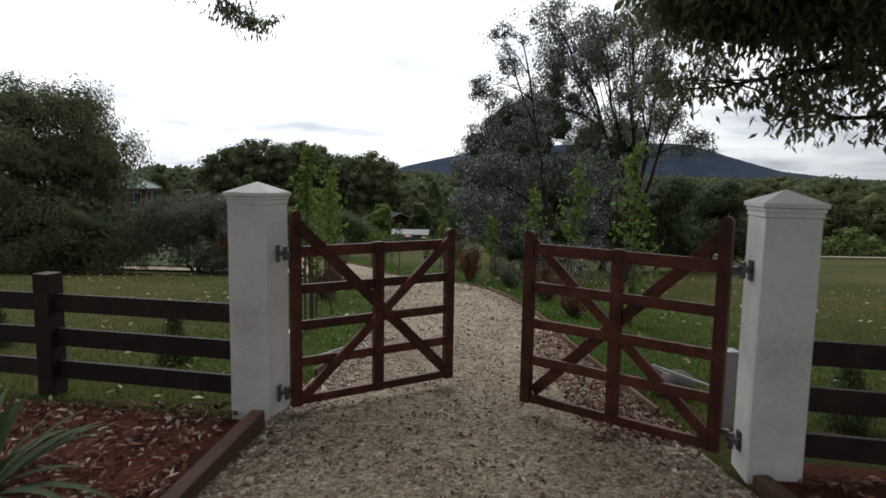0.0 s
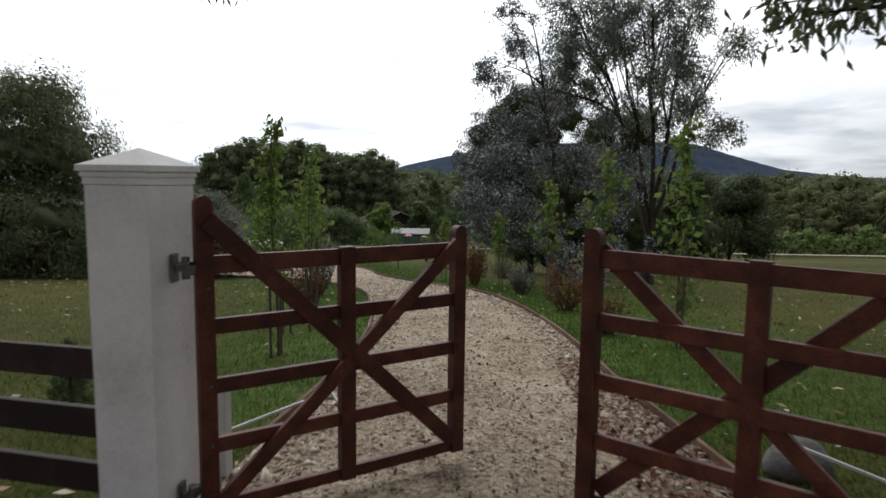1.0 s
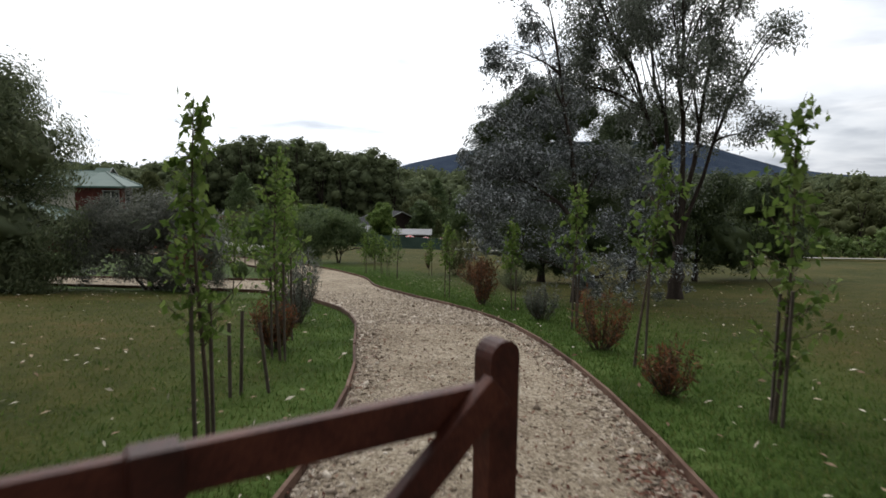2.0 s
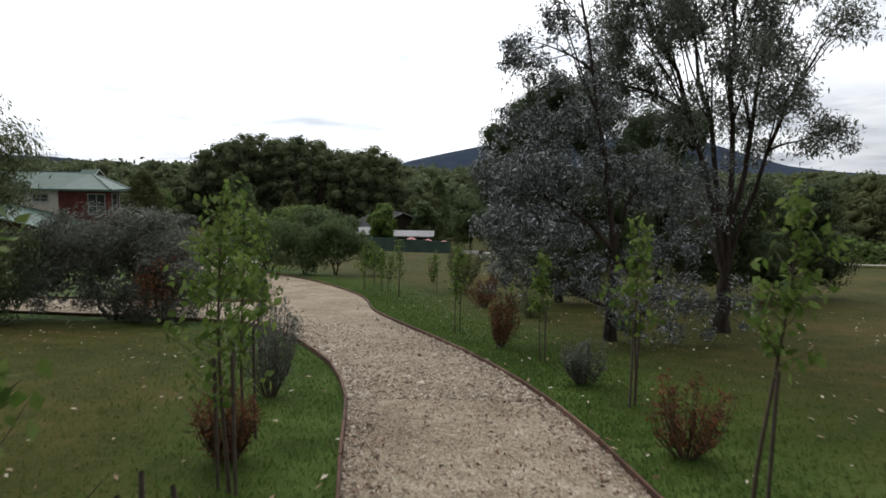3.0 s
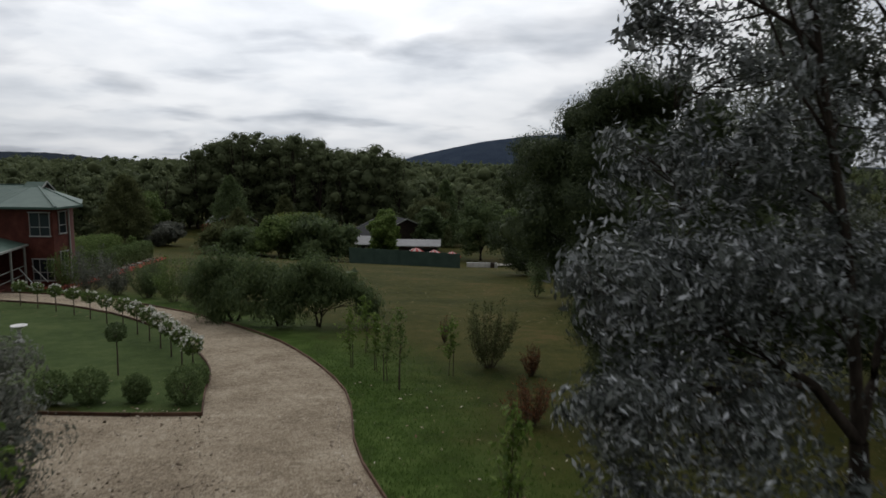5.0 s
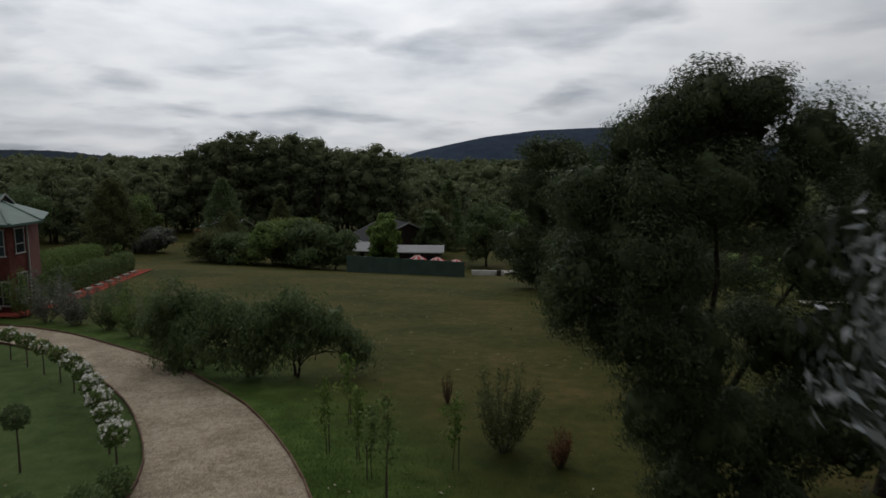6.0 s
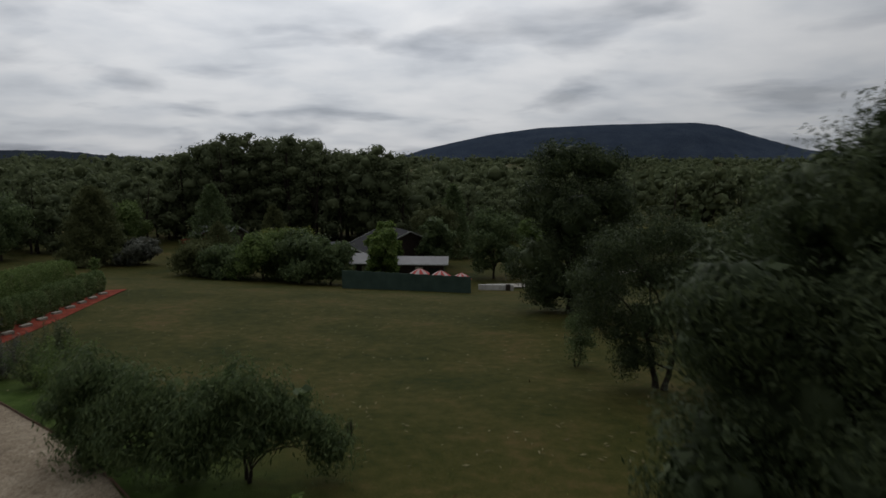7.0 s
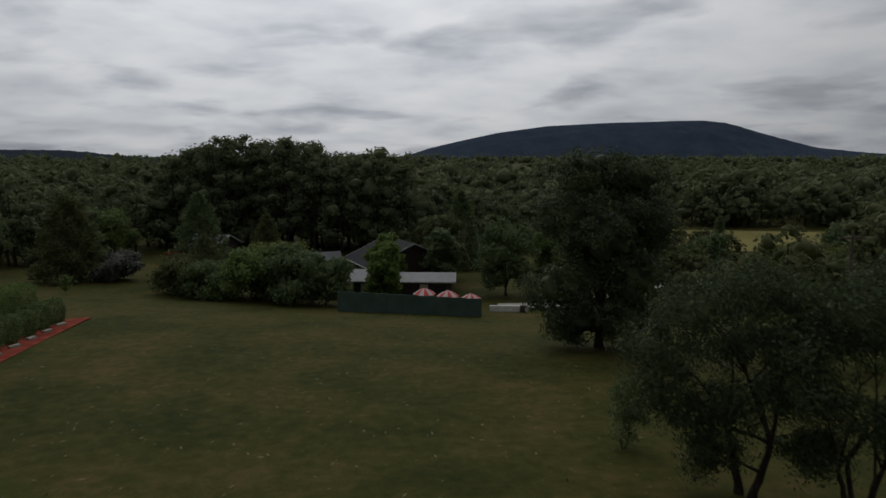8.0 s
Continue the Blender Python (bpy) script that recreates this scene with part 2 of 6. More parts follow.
M_ROOF = material("green_steel_roof", [(0.35, (0.050, 0.092, 0.074)), (0.65, (0.078, 0.128, 0.104))], scale=1.2, bump_scale=14, bump=0.1, rough=0.6, spec=0.3)
M_FASCIA = material("pale_fascia", [(0.3, (0.26, 0.27, 0.25)), (0.7, (0.36, 0.37, 0.34))], scale=3, bump=0.1, rough=0.6)
M_FRAME = material("white_window_frame", [(0.3, (0.34, 0.335, 0.325)), (0.7, (0.42, 0.42, 0.41))], scale=3, bump=0.1, rough=0.5)
M_SHEDROOF = material("zinc_shed_roof", [(0.36, (0.085, 0.088, 0.095)), (0.64, (0.135, 0.138, 0.146))], scale=0.8, bump_scale=12, bump=0.2, rough=0.5, spec=0.4)
M_DARKROOF = material("dark_grey_tile_roof", [(0.3, (0.014, 0.014, 0.016)), (0.7, (0.032, 0.032, 0.036))], scale=1.5, bump_scale=16, bump=0.6, rough=0.85, spec=0.15)
M_SCREEN = material("green_shade_screen", [(0.36, (0.048, 0.082, 0.068)), (0.64, (0.075, 0.118, 0.098))], scale=0.9, bump_scale=20, bump=0.2, rough=0.85)
M_TIMBERWALL = material("dark_shed_wall", [(0.3, (0.03, 0.022, 0.018)), (0.7, (0.07, 0.05, 0.04))], scale=2, bump=0.3, rough=0.85)
M_UMB_RED = material("red_canvas", [(0.3, (0.38, 0.05, 0.045)), (0.7, (0.5, 0.08, 0.07))], scale=4, bump=0.1, rough=0.85)
M_UMB_WHITE = material("white_canvas", [(0.3, (0.40, 0.33, 0.32)), (0.7, (0.52, 0.44, 0.42))], scale=4, bump=0.1, rough=0.85)
M_ROCK = material("grey_rock", [(0.3, (0.055, 0.052, 0.05)), (0.7, (0.15, 0.14, 0.13))], scale=6, bump_scale=30, bump=0.7, rough=0.9)
# the blue of distance haze is put into these base colours
M_HAZE_MOUNTAIN = material("haze_blue_mountain", [(0.3, (0.032, 0.044, 0.068)), (0.5, (0.043, 0.058, 0.084)), (0.7, (0.058, 0.074, 0.098))], scale=0.014, bump_scale=0.12, bump=0.8, fine=9.0, rough=1.0, spec=0.0)
# dark woods with the grey-blue of far air mixed into the colour
M_HAZE_HILL = material("haze_tinted_hill", [(0.3, (0.026, 0.034, 0.046)), (0.7, (0.040, 0.050, 0.062))], scale=0.03, bump_scale=0.2, bump=1.0, fine=4.0, rough=1.0, spec=0.0)
M_PADDOCK = material("dry_paddock_grass", [(0.3, (0.11, 0.105, 0.035)), (0.55, (0.19, 0.165, 0.06)), (0.75, (0.25, 0.215, 0.09))], scale=0.12, bump_scale=3, bump=0.5, rough=0.95, spec=0.05)
M_ROAD = material("pale_gravel_road", [(0.3, (0.280, 0.259, 0.224)), (0.7, (0.392, 0.371, 0.329))], scale=0.5, bump_scale=15, bump=0.4, rough=0.95)


M_PALESTONE = material("pale_worn_stone", [(0.3, (0.24, 0.22, 0.18)), (0.7, (0.36, 0.34, 0.29))], scale=5, bump_scale=40, bump=0.4, fine=0.01, rough=0.9, per_object=0.2)


def glass_material():
    m = bpy.data.materials.new("window_glass")
    m.use_nodes = True
    b = m.node_tree.nodes["Principled BSDF"]
    b.inputs["Base Color"].default_value = (0.02, 0.025, 0.03, 1)
    b.inputs["Roughness"].default_value = 0.05
    b.inputs["Specular IOR Level"].default_value = 0.6
    return m


M_GLASS = glass_material()


# ---- building helpers ----
def part(name, bm, mat, parent=None, label="", smooth=False):
    me = bpy.data.meshes.new(name)
    bm.to_mesh(me)
    bm.free()
    me.materials.append(mat)
    if smooth:
        me.polygons.foreach_set("use_smooth", [True] * len(me.polygons))
    ob = new(name, me)
    if parent is not None:
        ob.parent = parent
    if label:
        ob["label"] = label
    return ob


def raw(name, verts, faces, mat, parent=None, label="", smooth=False):
    me = bpy.data.meshes.new(name)
    me.from_pydata([tuple(v) for v in verts], [], [tuple(f) for f in faces])
    me.materials.append(mat)
    if smooth:
        me.polygons.foreach_set("use_smooth", [True] * len(me.polygons))
    ob = new(name, me)
    if parent is not None:
        ob.parent = parent
    if label:
        ob["label"] = label
    return ob


def poly_mesh(name, verts, k, mat, parent=None, label="", smooth=False):
    """A mesh of separate polygons with k corners each, from an array of corners."""
    verts = np.asarray(verts, np.float32).reshape(-1, 3)
    n = len(verts) // k
    me = bpy.data.meshes.new(name)
    me.vertices.add(n * k)
    me.vertices.foreach_set("co", verts.ravel())
    me.loops.add(n * k)
    me.loops.foreach_set("vertex_index", np.arange(n * k, dtype=np.int32))
    me.polygons.add(n)
    me.polygons.foreach_set("loop_start", np.arange(0, n * k, k, dtype=np.int32))
    me.update(calc_edges=True)
    me.materials.append(mat)
    ob = new(name, me)
    if parent is not None:
        ob.parent = parent
    if label:
        ob["label"] = label
    return ob


def empty(name, x=0, y=0, z=0, rz=0):
    ob = new(name)
    ob.empty_display_size = 0.1
    ob.matrix_world = pose(x, y, z, 0, 0, rz)
    return ob


def box(bm, x0, x1, y0, y1, z0, z1, bevel=0.0, m=None):
    mat = Matrix.Translation(((x0 + x1) / 2, (y0 + y1) / 2, (z0 + z1) / 2)) @ Matrix.Diagonal((x1 - x0, y1 - y0, z1 - z0, 1))
    if m is not None:
        mat = m @ mat
    r = bmesh.ops.create_cube(bm, size=1, matrix=mat)
    if bevel:
        edges = list({e for v in r["verts"] for e in v.link_edges})
        bmesh.ops.bevel(bm, geom=edges, offset=bevel, segments=2, affect="EDGES", profile=0.6)
    return bm


def boxed(name, x0, x1, y0, y1, z0, z1, mat, parent=None, bevel=0.004, label="", m=None):
    return part(name, box(bmesh.new(), x0, x1, y0, y1, z0, z1, bevel, m), mat, parent, label)


def bar(bm, a, b, w, h, bevel=0.0):
    """A squared bar from a to b, w across and h high."""
    a, b = Vector(a), Vector(b)
    d = b - a
    q = d.to_track_quat("X", "Z").to_matrix().to_4x4()
    return box(bm, -d.length / 2, d.length / 2, -w / 2, w / 2, -h / 2, h / 2, bevel, Matrix.Translation((a + b) / 2) @ q)


def tube(points, radii, sides=8):
    """Rings round a line of points: verts and faces."""
    pts = np.asarray(points, float)
    tang = np.gradient(pts, axis=0)
    tang /= np.linalg.norm(tang, axis=1)[:, None] + 1e-9
    ref = np.where(np.abs(tang[:, 2:3]) > 0.9, np.array([[1.0, 0, 0]]), np.array([[0, 0, 1.0]]))
    u = np.cross(tang, ref)
    u /= np.linalg.norm(u, axis=1)[:, None] + 1e-9
    v = np.cross(tang, u)
    a = np.linspace(0, 2 * math.pi, sides, endpoint=False)
    ring = pts[:, None, :] + np.asarray(radii)[:, None, None] * (np.cos(a)[None, :, None] * u[:, None, :] + np.sin(a)[None, :, None] * v[:, None, :])
    faces = []
    for i in range(len(pts) - 1):
        for j in range(sides):
            k = (j + 1) % sides
            faces.append((i * sides + j, i * sides + k, (i + 1) * sides + k, (i + 1) * sides + j))
    return ring.reshape(-1, 3), faces


class Tubes:
    """Collects tubes into one mesh."""

    def __init__(self):
        self.v, self.f, self.n = [], [], 0

    def line(self, points, radii, sides=7):
        v, f = tube(points, radii, sides)
        self.v.append(v)
        self.f += [tuple(i + self.n for i in q) for q in f]
        self.n += len(v)

    def make(self, name, mat, parent=None, label=""):
        return raw(name, np.concatenate(self.v), self.f, mat, parent, label, True)


# ---- the lie of the land: it falls away from the gate ----
LAND_Y = [-400, -60, 0, 5, 9.5, 16.3, 23.7, 33.4, 46.5, 57.5, 82, 97, 130, 400, 1000, 4000]
LAND_Z = [2, 0.3, 0.02, -0.02, -0.4, -0.9, -1.88, -2.9, -3.85, -5.15, -7.35, -9.45, -11.2, -11.2, -6, -4]


def land(x, y):
    x, y = np.asarray(x, float), np.asarray(y, float)
    z = sum(np.interp(y + d, LAND_Y, LAND_Z) for d in (-1.6, -0.8, 0, 0.8, 1.6)) / 5
    return z + np.clip((y - 40) / 50, 0, 1) * np.clip(-x, 0, 45) * 0.035


def drop(x, y):
    return float(land(x, y))


def ground_sheet():
    xs = np.unique(np.concatenate([-np.geomspace(30, 4000, 26), np.arange(-30, 30.1, 0.8), np.geomspace(30, 4000, 26)]).round(3))
    ys = np.unique(np.concatenate([-np.geomspace(8, 400, 12), np.arange(-8, 110, 0.5), np.geomspace(110, 4500, 40)]).round(3))
    X, Y = np.meshgrid(xs, ys)
    Z = land(X, Y)
    far = np.clip((Y - 20) / 40, 0, 1)
    Z = Z + 0.05 * far * np.sin(X * 0.31 + 1.3 * np.sin(Y * 0.17)) * np.cos(Y * 0.23)
    nx = len(xs)
    faces = [(j * nx + i, j * nx + i + 1, (j + 1) * nx + i + 1, (j + 1) * nx + i) for j in range(len(ys) - 1) for i in range(nx - 1)]
    ob = raw("ground", np.stack([X, Y, Z], -1).reshape(-1, 3), faces, M_LAWN, smooth=True)
    # how lush: near the edges of the drive
    pts = np.stack([X, Y], -1).reshape(-1, 2)
    lush = np.zeros(len(pts))
    near = np.where((np.abs(pts[:, 0] + 6) < 22) & (pts[:, 1] > 6.6) & (pts[:, 1] < 62))[0]
    for line, reach in ((R_LINE, 3.6), (L_LINE, 2.2)):
        gap = np.sqrt(((pts[near][:, None, :] - line[None, ::2, :]) ** 2).sum(-1)).min(1)
        lush[near] = np.maximum(lush[near], np.clip(1.25 - gap / reach, 0, 1))
    at = ob.data.attributes.new("lush", "FLOAT", "POINT")
    at.data.foreach_set("value", lush.astype(np.float32))
    return tagged(ob, "mown green and browning lawn falling away from the gate", "ground", kind="structure")


RIGHT_EDGE = [(2.6, -14), (2.3, 1), (2.02, 4.1), (1.88, 6), (1.8, 8.1), (1.82, 10), (1.76, 11.9), (1.58, 13.7), (1.27, 15.6), (0.67, 18.3), (-0.25, 21.5), (-1.5, 25), (-2.6, 28), (-3.05, 30.2), (-3.5, 32.4), (-4.3, 34.5), (-5.6, 37.0), (-7.4, 39.8), (-9.7, 42.4), (-12.8, 45.35), (-15.7, 47.6), (-18.1, 49.5), (-20.3, 50.9), (-24, 52.3), (-34, 53.5)]
LEFT_EDGE = [(-1.9, -14), (-1.6, 1), (-1.5, 3.6), (-1.39, 4.9), (-1.2, 7.1), (-1.05, 9), (-1.1, 11.9), (-1.38, 14), (-1.68, 16.2), (-2.35, 18.6), (-3.2, 20.6), (-3.9, 22.1), (-4.65, 23.3), (-5.4, 24.15), (-6.6, 24.9), (-12, 26), (-24, 27.5)]
ISLAND_EDGE = [(-6.7, 30.5), (-7.45, 32.6), (-8.15, 34.9), (-9.5, 37.4), (-11.3, 40.0), (-13.25, 42.15), (-15.6, 44.3), (-17.5, 45.7), (-22.4, 48.2), (-34, 50)]
ISLAND_FOOT = [(-6.7, 30.5), (-10.6, 30.35), (-24, 31)]


def smooth_line(pts, step=0.4):
    """A Catmull-Rom line through the points, in even steps."""
    p = np.array([pts[0], *pts, pts[-1]], float)
    out = []
    for i in range(1, len(p) - 2):
        a, b, c, d = p[i - 1:i + 3]
        for s in np.linspace(0, 1, 14, endpoint=False):
            out.append(0.5 * (2 * b + (c - a) * s + (2 * a - 5 * b + 4 * c - d) * s * s + (3 * b - a - 3 * c + d) * s ** 3))
    out.append(p[-1])
    out = np.array(out)
    run = np.concatenate([[0], np.cumsum(np.linalg.norm(np.diff(out, axis=0), axis=1))])
    n = max(2, int(run[-1] / step) + 1)
    t = np.linspace(0, run[-1], n)
    return np.stack([np.interp(t, run, out[:, 0]), np.interp(t, run, out[:, 1])], 1)


def resample(line, n):
    run = np.concatenate([[0], np.cumsum(np.linalg.norm(np.diff(line, axis=0), axis=1))])
    t = np.linspace(0, run[-1], n)
    return np.stack([np.interp(t, run, line[:, 0]), np.interp(t, run, line[:, 1])], 1)


def strip(name, a, b, n, mat, lift, across=12, crown=0.03):
    a, b = resample(a, n), resample(b, n)
    s = np.linspace(0, 1, across + 1)
    P = a[:, None, :] * (1 - s[None, :, None]) + b[:, None, :] * s[None, :, None]
    Z = land(P[..., 0], P[..., 1]) + lift + crown * np.sin(math.pi * s)[None, :]
    V = np.concatenate([P, Z[..., None]], -1).reshape(-1, 3)
    w = across + 1
    F = [(i * w + j, i * w + j + 1, (i + 1) * w + j + 1, (i + 1) * w + j) for i in range(n - 1) for j in range(across)]
    return raw(name, V, F, mat, smooth=True)


R_LINE, L_LINE, I_LINE, F_LINE = (smooth_line(p) for p in (RIGHT_EDGE, LEFT_EDGE, ISLAND_EDGE, ISLAND_FOOT))
ground_sheet()


def cut(line, test):
    return np.array([p for p in line if test(p)])


def joined(pieces, n):
    """Matching pieces of two edges, resampled in step and strung together."""
    left, right = [], []
    for a, b, k in pieces:
        left.append(resample(np.array(a, float), k)[1 if left else 0:])
        right.append(resample(np.array(b, float), k)[1 if right else 0:])
    return np.concatenate(left), np.concatenate(right)


def sheet(name, a, b, mat, lift, across=14, crown=0.03):
    s = np.linspace(0, 1, across + 1)
    P = a[:, None, :] * (1 - s[None, :, None]) + b[:, None, :] * s[None, :, None]
    Z = land(P[..., 0], P[..., 1]) + lift + crown * np.sin(math.pi * s)[None, :]
    V = np.concatenate([P, Z[..., None]], -1).reshape(-1, 3)
    w = across + 1
    return raw(name, V, [(i * w + j, i * w + j + 1, (i + 1) * w + j + 1, (i + 1) * w + j) for i in range(len(a) - 1) for j in range(across)], mat, smooth=True)


def driveway():
    lo_l = cut(L_LINE, lambda p: p[1] <= 22.2)
    lo_r = cut(R_LINE, lambda p: p[1] <= 21.5)
    mid_r = np.concatenate([lo_r[-1:], cut(R_LINE, lambda p: 21.5 < p[1] <= 29.0)])
    up_r = np.concatenate([mid_r[-1:], cut(R_LINE, lambda p: p[1] > 29.0)])
    mid_l = np.array([lo_l[-1], (-5.2, 25.5), (-6.0, 28.0), (-6.7, 30.5)])
    a, b = joined([(lo_l, lo_r, 90), (mid_l, mid_r, 30), (I_LINE, up_r, 80)], 0)
    tagged(sheet("driveway", a, b, M_GRAVEL, 0.022), "pale crushed gravel driveway curving downhill", "driveway", kind="structure")
    low = cut(L_LINE, lambda p: p[1] >= 22.0)
    d = strip("driveway_branch", low, np.concatenate([[(-5.2, 25.5), (-6.0, 28.0)], F_LINE]), 60, M_GRAVEL, 0.016)
    tagged(d, "pale gravel side branch of the driveway", "driveway", kind="structure")


driveway()


def island_lawn():
    """The watered lawn inside the sweep of the drive."""
    a = resample(I_LINE, 60)
    b = np.stack([a[:, 0] * 0.0 - 26.0, np.linspace(30.9, 48.6, 60)], 1)
    d = sheet("lawn", b, a + np.array([-0.02, 0.0]), M_GREEN_LAWN, 0.008, 30, 0.0)
    return tagged(d, "watered green lawn inside the sweep of the drive", "lawn", kind="structure")


island_lawn()


def bed(name, line_a, line_b, mat, label):
    d = strip(name, np.array(line_a, float), np.array(line_b, float), 24, mat, 0.035, 8, 0.02)
    return tagged(d, label, "garden bed", kind="structure")


bed("mulch_bed", [(-9, -6), (-9, 6.3)], [(-1.62, -6), (-1.48, 4.95)], M_MULCH, "red-brown bark mulch bed beside the gate pillar")
bed("mulch_bed_2", [(2.4, -6), (2.2, 4.35)], [(9, -6), (9, 2.9)], M_MULCH, "dark bark mulch bed beside the gate pillar")
bed("red_garden_bed", [(-27.6, 55), (-28.6, 61), (-29.5, 67), (-30.5, 73), (-31.4, 80.6)], [(-25.0, 55), (-25.9, 61), (-27.0, 67), (-28.6, 74), (-30.2, 81.8)], M_REDBED, "strip of red scoria along the clipped bushes")
d = strip("gravel_road", np.array([(24.0, 66.0), (44, 64), (90, 60)]), np.array([(24.0, 67.4), (44, 65.4), (90, 61.4)]), 30, M_ROAD, 0.25, 4, 0.05)
tagged(d, "pale gravel road beyond the lawn", "road", kind="structure")
d = strip("gravel_lane", np.array([(2.0, 98.0), (8, 99), (30, 120)]), np.array([(2.2, 101.0), (9, 102), (31, 124)]), 20, M_ROAD, 0.15, 4, 0.05)
tagged(d, "pale gravel lane beside the screened yard", "road", kind="structure")


# ---- gate, pillars and fence ----
def pillar(x, y, rz, z, height, width=0.40):
    """A rendered square pillar with a moulded cap and a low pyramid on top; (x, y) is its middle."""
    t = empty("gate_pillar", x, y, z, rz)
    h = width / 2
    part("shaft", box(bmesh.new(), -h, h, -h, h, -0.1, height - 0.16, 0.008), M_WHITE, t)
    bm = bmesh.new()
    box(bm, -h - 0.006, h + 0.006, -h - 0.006, h + 0.006, height - 0.16, height - 0.125, 0.006)
    box(bm, -h - 0.014, h + 0.014, -h - 0.014, h + 0.014, height - 0.125, height - 0.098, 0.008)
    box(bm, -h - 0.026, h + 0.026, -h - 0.026, h + 0.026, height - 0.098, height - 0.064, 0.008)
    part("cap_moulding", bm, M_WHITE, t)
    bm = bmesh.new()
    w = h + 0.022
    base = [bm.verts.new((sx * w, sy * w, height - 0.066)) for sx, sy in ((-1, -1), (1, -1), (1, 1), (-1, 1))]
    top = bm.verts.new((0, 0, height + 0.02))
    for i in range(4):
        bm.faces.new((base[i], base[(i + 1) % 4], top))
    bm.faces.new(base[::-1])
    part("cap_pyramid", bm, M_WHITE, t)
    return tagged(t, "white rendered square gate pillar with a pyramid cap", "pillar", "gate pillars")


pillar(-1.475, 5.22, -14, drop(-1.5, 5.2), 1.895 - drop(-1.5, 5.2), 0.35)
pillar(2.30, 4.15, -8, drop(2.2, 4), 1.915 - drop(2.2, 4), 0.345)


def round_top(bm, x0, x1, y0, y1, z0, z1):
    """A stile with a half-round head."""
    r = (x1 - x0) / 2
    cx, prof = (x0 + x1) / 2, [(x0, z0), (x1, z0)]
    prof += [(cx + r * math.cos(a), z1 - r + r * math.sin(a)) for a in np.linspace(0, math.pi, 9)]
    f = [bm.verts.new((px, y0, pz)) for px, pz in prof]
    b = [bm.verts.new((px, y1, pz)) for px, pz in prof]
    bm.faces.new(f)
    bm.faces.new(b[::-1])
    for i in range(len(f)):
        k = (i + 1) % len(f)
        bm.faces.new((f[k], f[i], b[i], b[k]))
    bmesh.ops.recalc_face_normals(bm, faces=bm.faces)
    return bm


def gate_leaf(hinge, free, z):
    """A five-rail timber gate leaf with a centre upright and crossed braces; local x runs from the hinge to the free end."""
    dx, dy = free[0] - hinge[0], free[1] - hinge[1]
    length = math.hypot(dx, dy)
    t = empty("timber_gate", hinge[0], hinge[1], z, math.degrees(math.atan2(dy, dx)))
    w, d = 0.085, 0.033
    part("hinge_stile", round_top(bmesh.new(), 0, w, -d, d, 0.0, 1.66), M_GATE, t)
    part("meeting_stile", round_top(bmesh.new(), length - w, length, -d, d, 0.0, 1.465), M_GATE, t)
    for zc, hh in ((0.042, 0.072), (0.375, 0.08), (0.69, 0.08), (1.0, 0.08), (1.315, 0.092)):
        part("rail", bar(bmesh.new(), (w - 0.004, 0.001, zc), (length - w + 0.004, 0.001, zc), 0.036, hh, 0.004), M_GATE, t)
    mid = length / 2
    part("centre_upright", box(bmesh.new(), mid - 0.045, mid + 0.045, -0.042, 0.022, 0.01, 1.372, 0.005), M_GATE, t)
    part("brace", bar(bmesh.new(), (w * 0.6, -0.041, 1.545), (length - w * 1.1, -0.041, 0.095), 0.036, 0.092, 0.004), M_GATE, t)
    part("brace", bar(bmesh.new(), (w * 1.1, -0.038, 0.08), (length - w * 0.8, -0.038, 1.36), 0.034, 0.08, 0.004), M_GATE, t)
    part("hinge_strap", box(bmesh.new(), -0.06, 0.02, -0.02, 0.02, 1.27, 1.32, 0.003), M_STEEL, t, "galvanised hinge gudgeon")
    part("lower_hinge", box(bmesh.new(), -0.06, 0.02, -0.02, 0.02, 0.14, 0.18, 0.003), M_STEEL, t, "galvanised hinge gudgeon")
    for px, pz in ((0.05, 1.2), (0.05, 0.7), (0.05, 0.385), (length - 0.05, 1.32), (length - 0.05, 0.7)):
        bm = bmesh.new()
        bmesh.ops.create_cone(bm, cap_ends=True, segments=8, radius1=0.011, radius2=0.008, depth=0.012, matrix=pose(px, -d - 0.005, pz, 90))
        part("bolt_head", bm, M_STEEL, t)
    return tagged(t, "red-brown stained timber gate leaf standing open with crossed braces", "gate", "double gate")


gate_leaf((-1.20, 5.17), (0.155, 6.06), 0.025)
gate_leaf((2.02, 4.25), (0.75, 5.25), 0.085)


def hinge_bracket(x, y, z, rz):
    t = empty("hinge_bracket", x, y, z, rz)
    part("wall_plate", box(bmesh.new(), -0.035, 0.035, -0.008, 0.008, -0.07, 0.07, 0.004), M_STEEL, t)
    bm = bmesh.new()
    bmesh.ops.create_cone(bm, cap_ends=True, segments=12, radius1=0.02, radius2=0.02, depth=0.11, matrix=pose(0.0, -0.055, 0))
    part("hinge_pin", bm, M_STEEL, t)
    part("arm", box(bmesh.new(), -0.016, 0.016, -0.06, 0.0, -0.016, 0.016, 0.003), M_STEEL, t)
    part("eye", box(bmesh.new(), -0.022, 0.05, -0.08, -0.03, -0.012, 0.03, 0.004), M_STEEL, t)
    return tagged(t, "galvanised steel hinge bracket bolted to the pillar", "bracket", "gate hinge brackets")


hinge_bracket(-1.295, 5.16, 1.33, 90)
hinge_bracket(-1.295, 5.16, 0.15, 90)
hinge_bracket(2.125, 4.19, 1.39, -90)
hinge_bracket(2.125, 4.19, 0.20, -90)


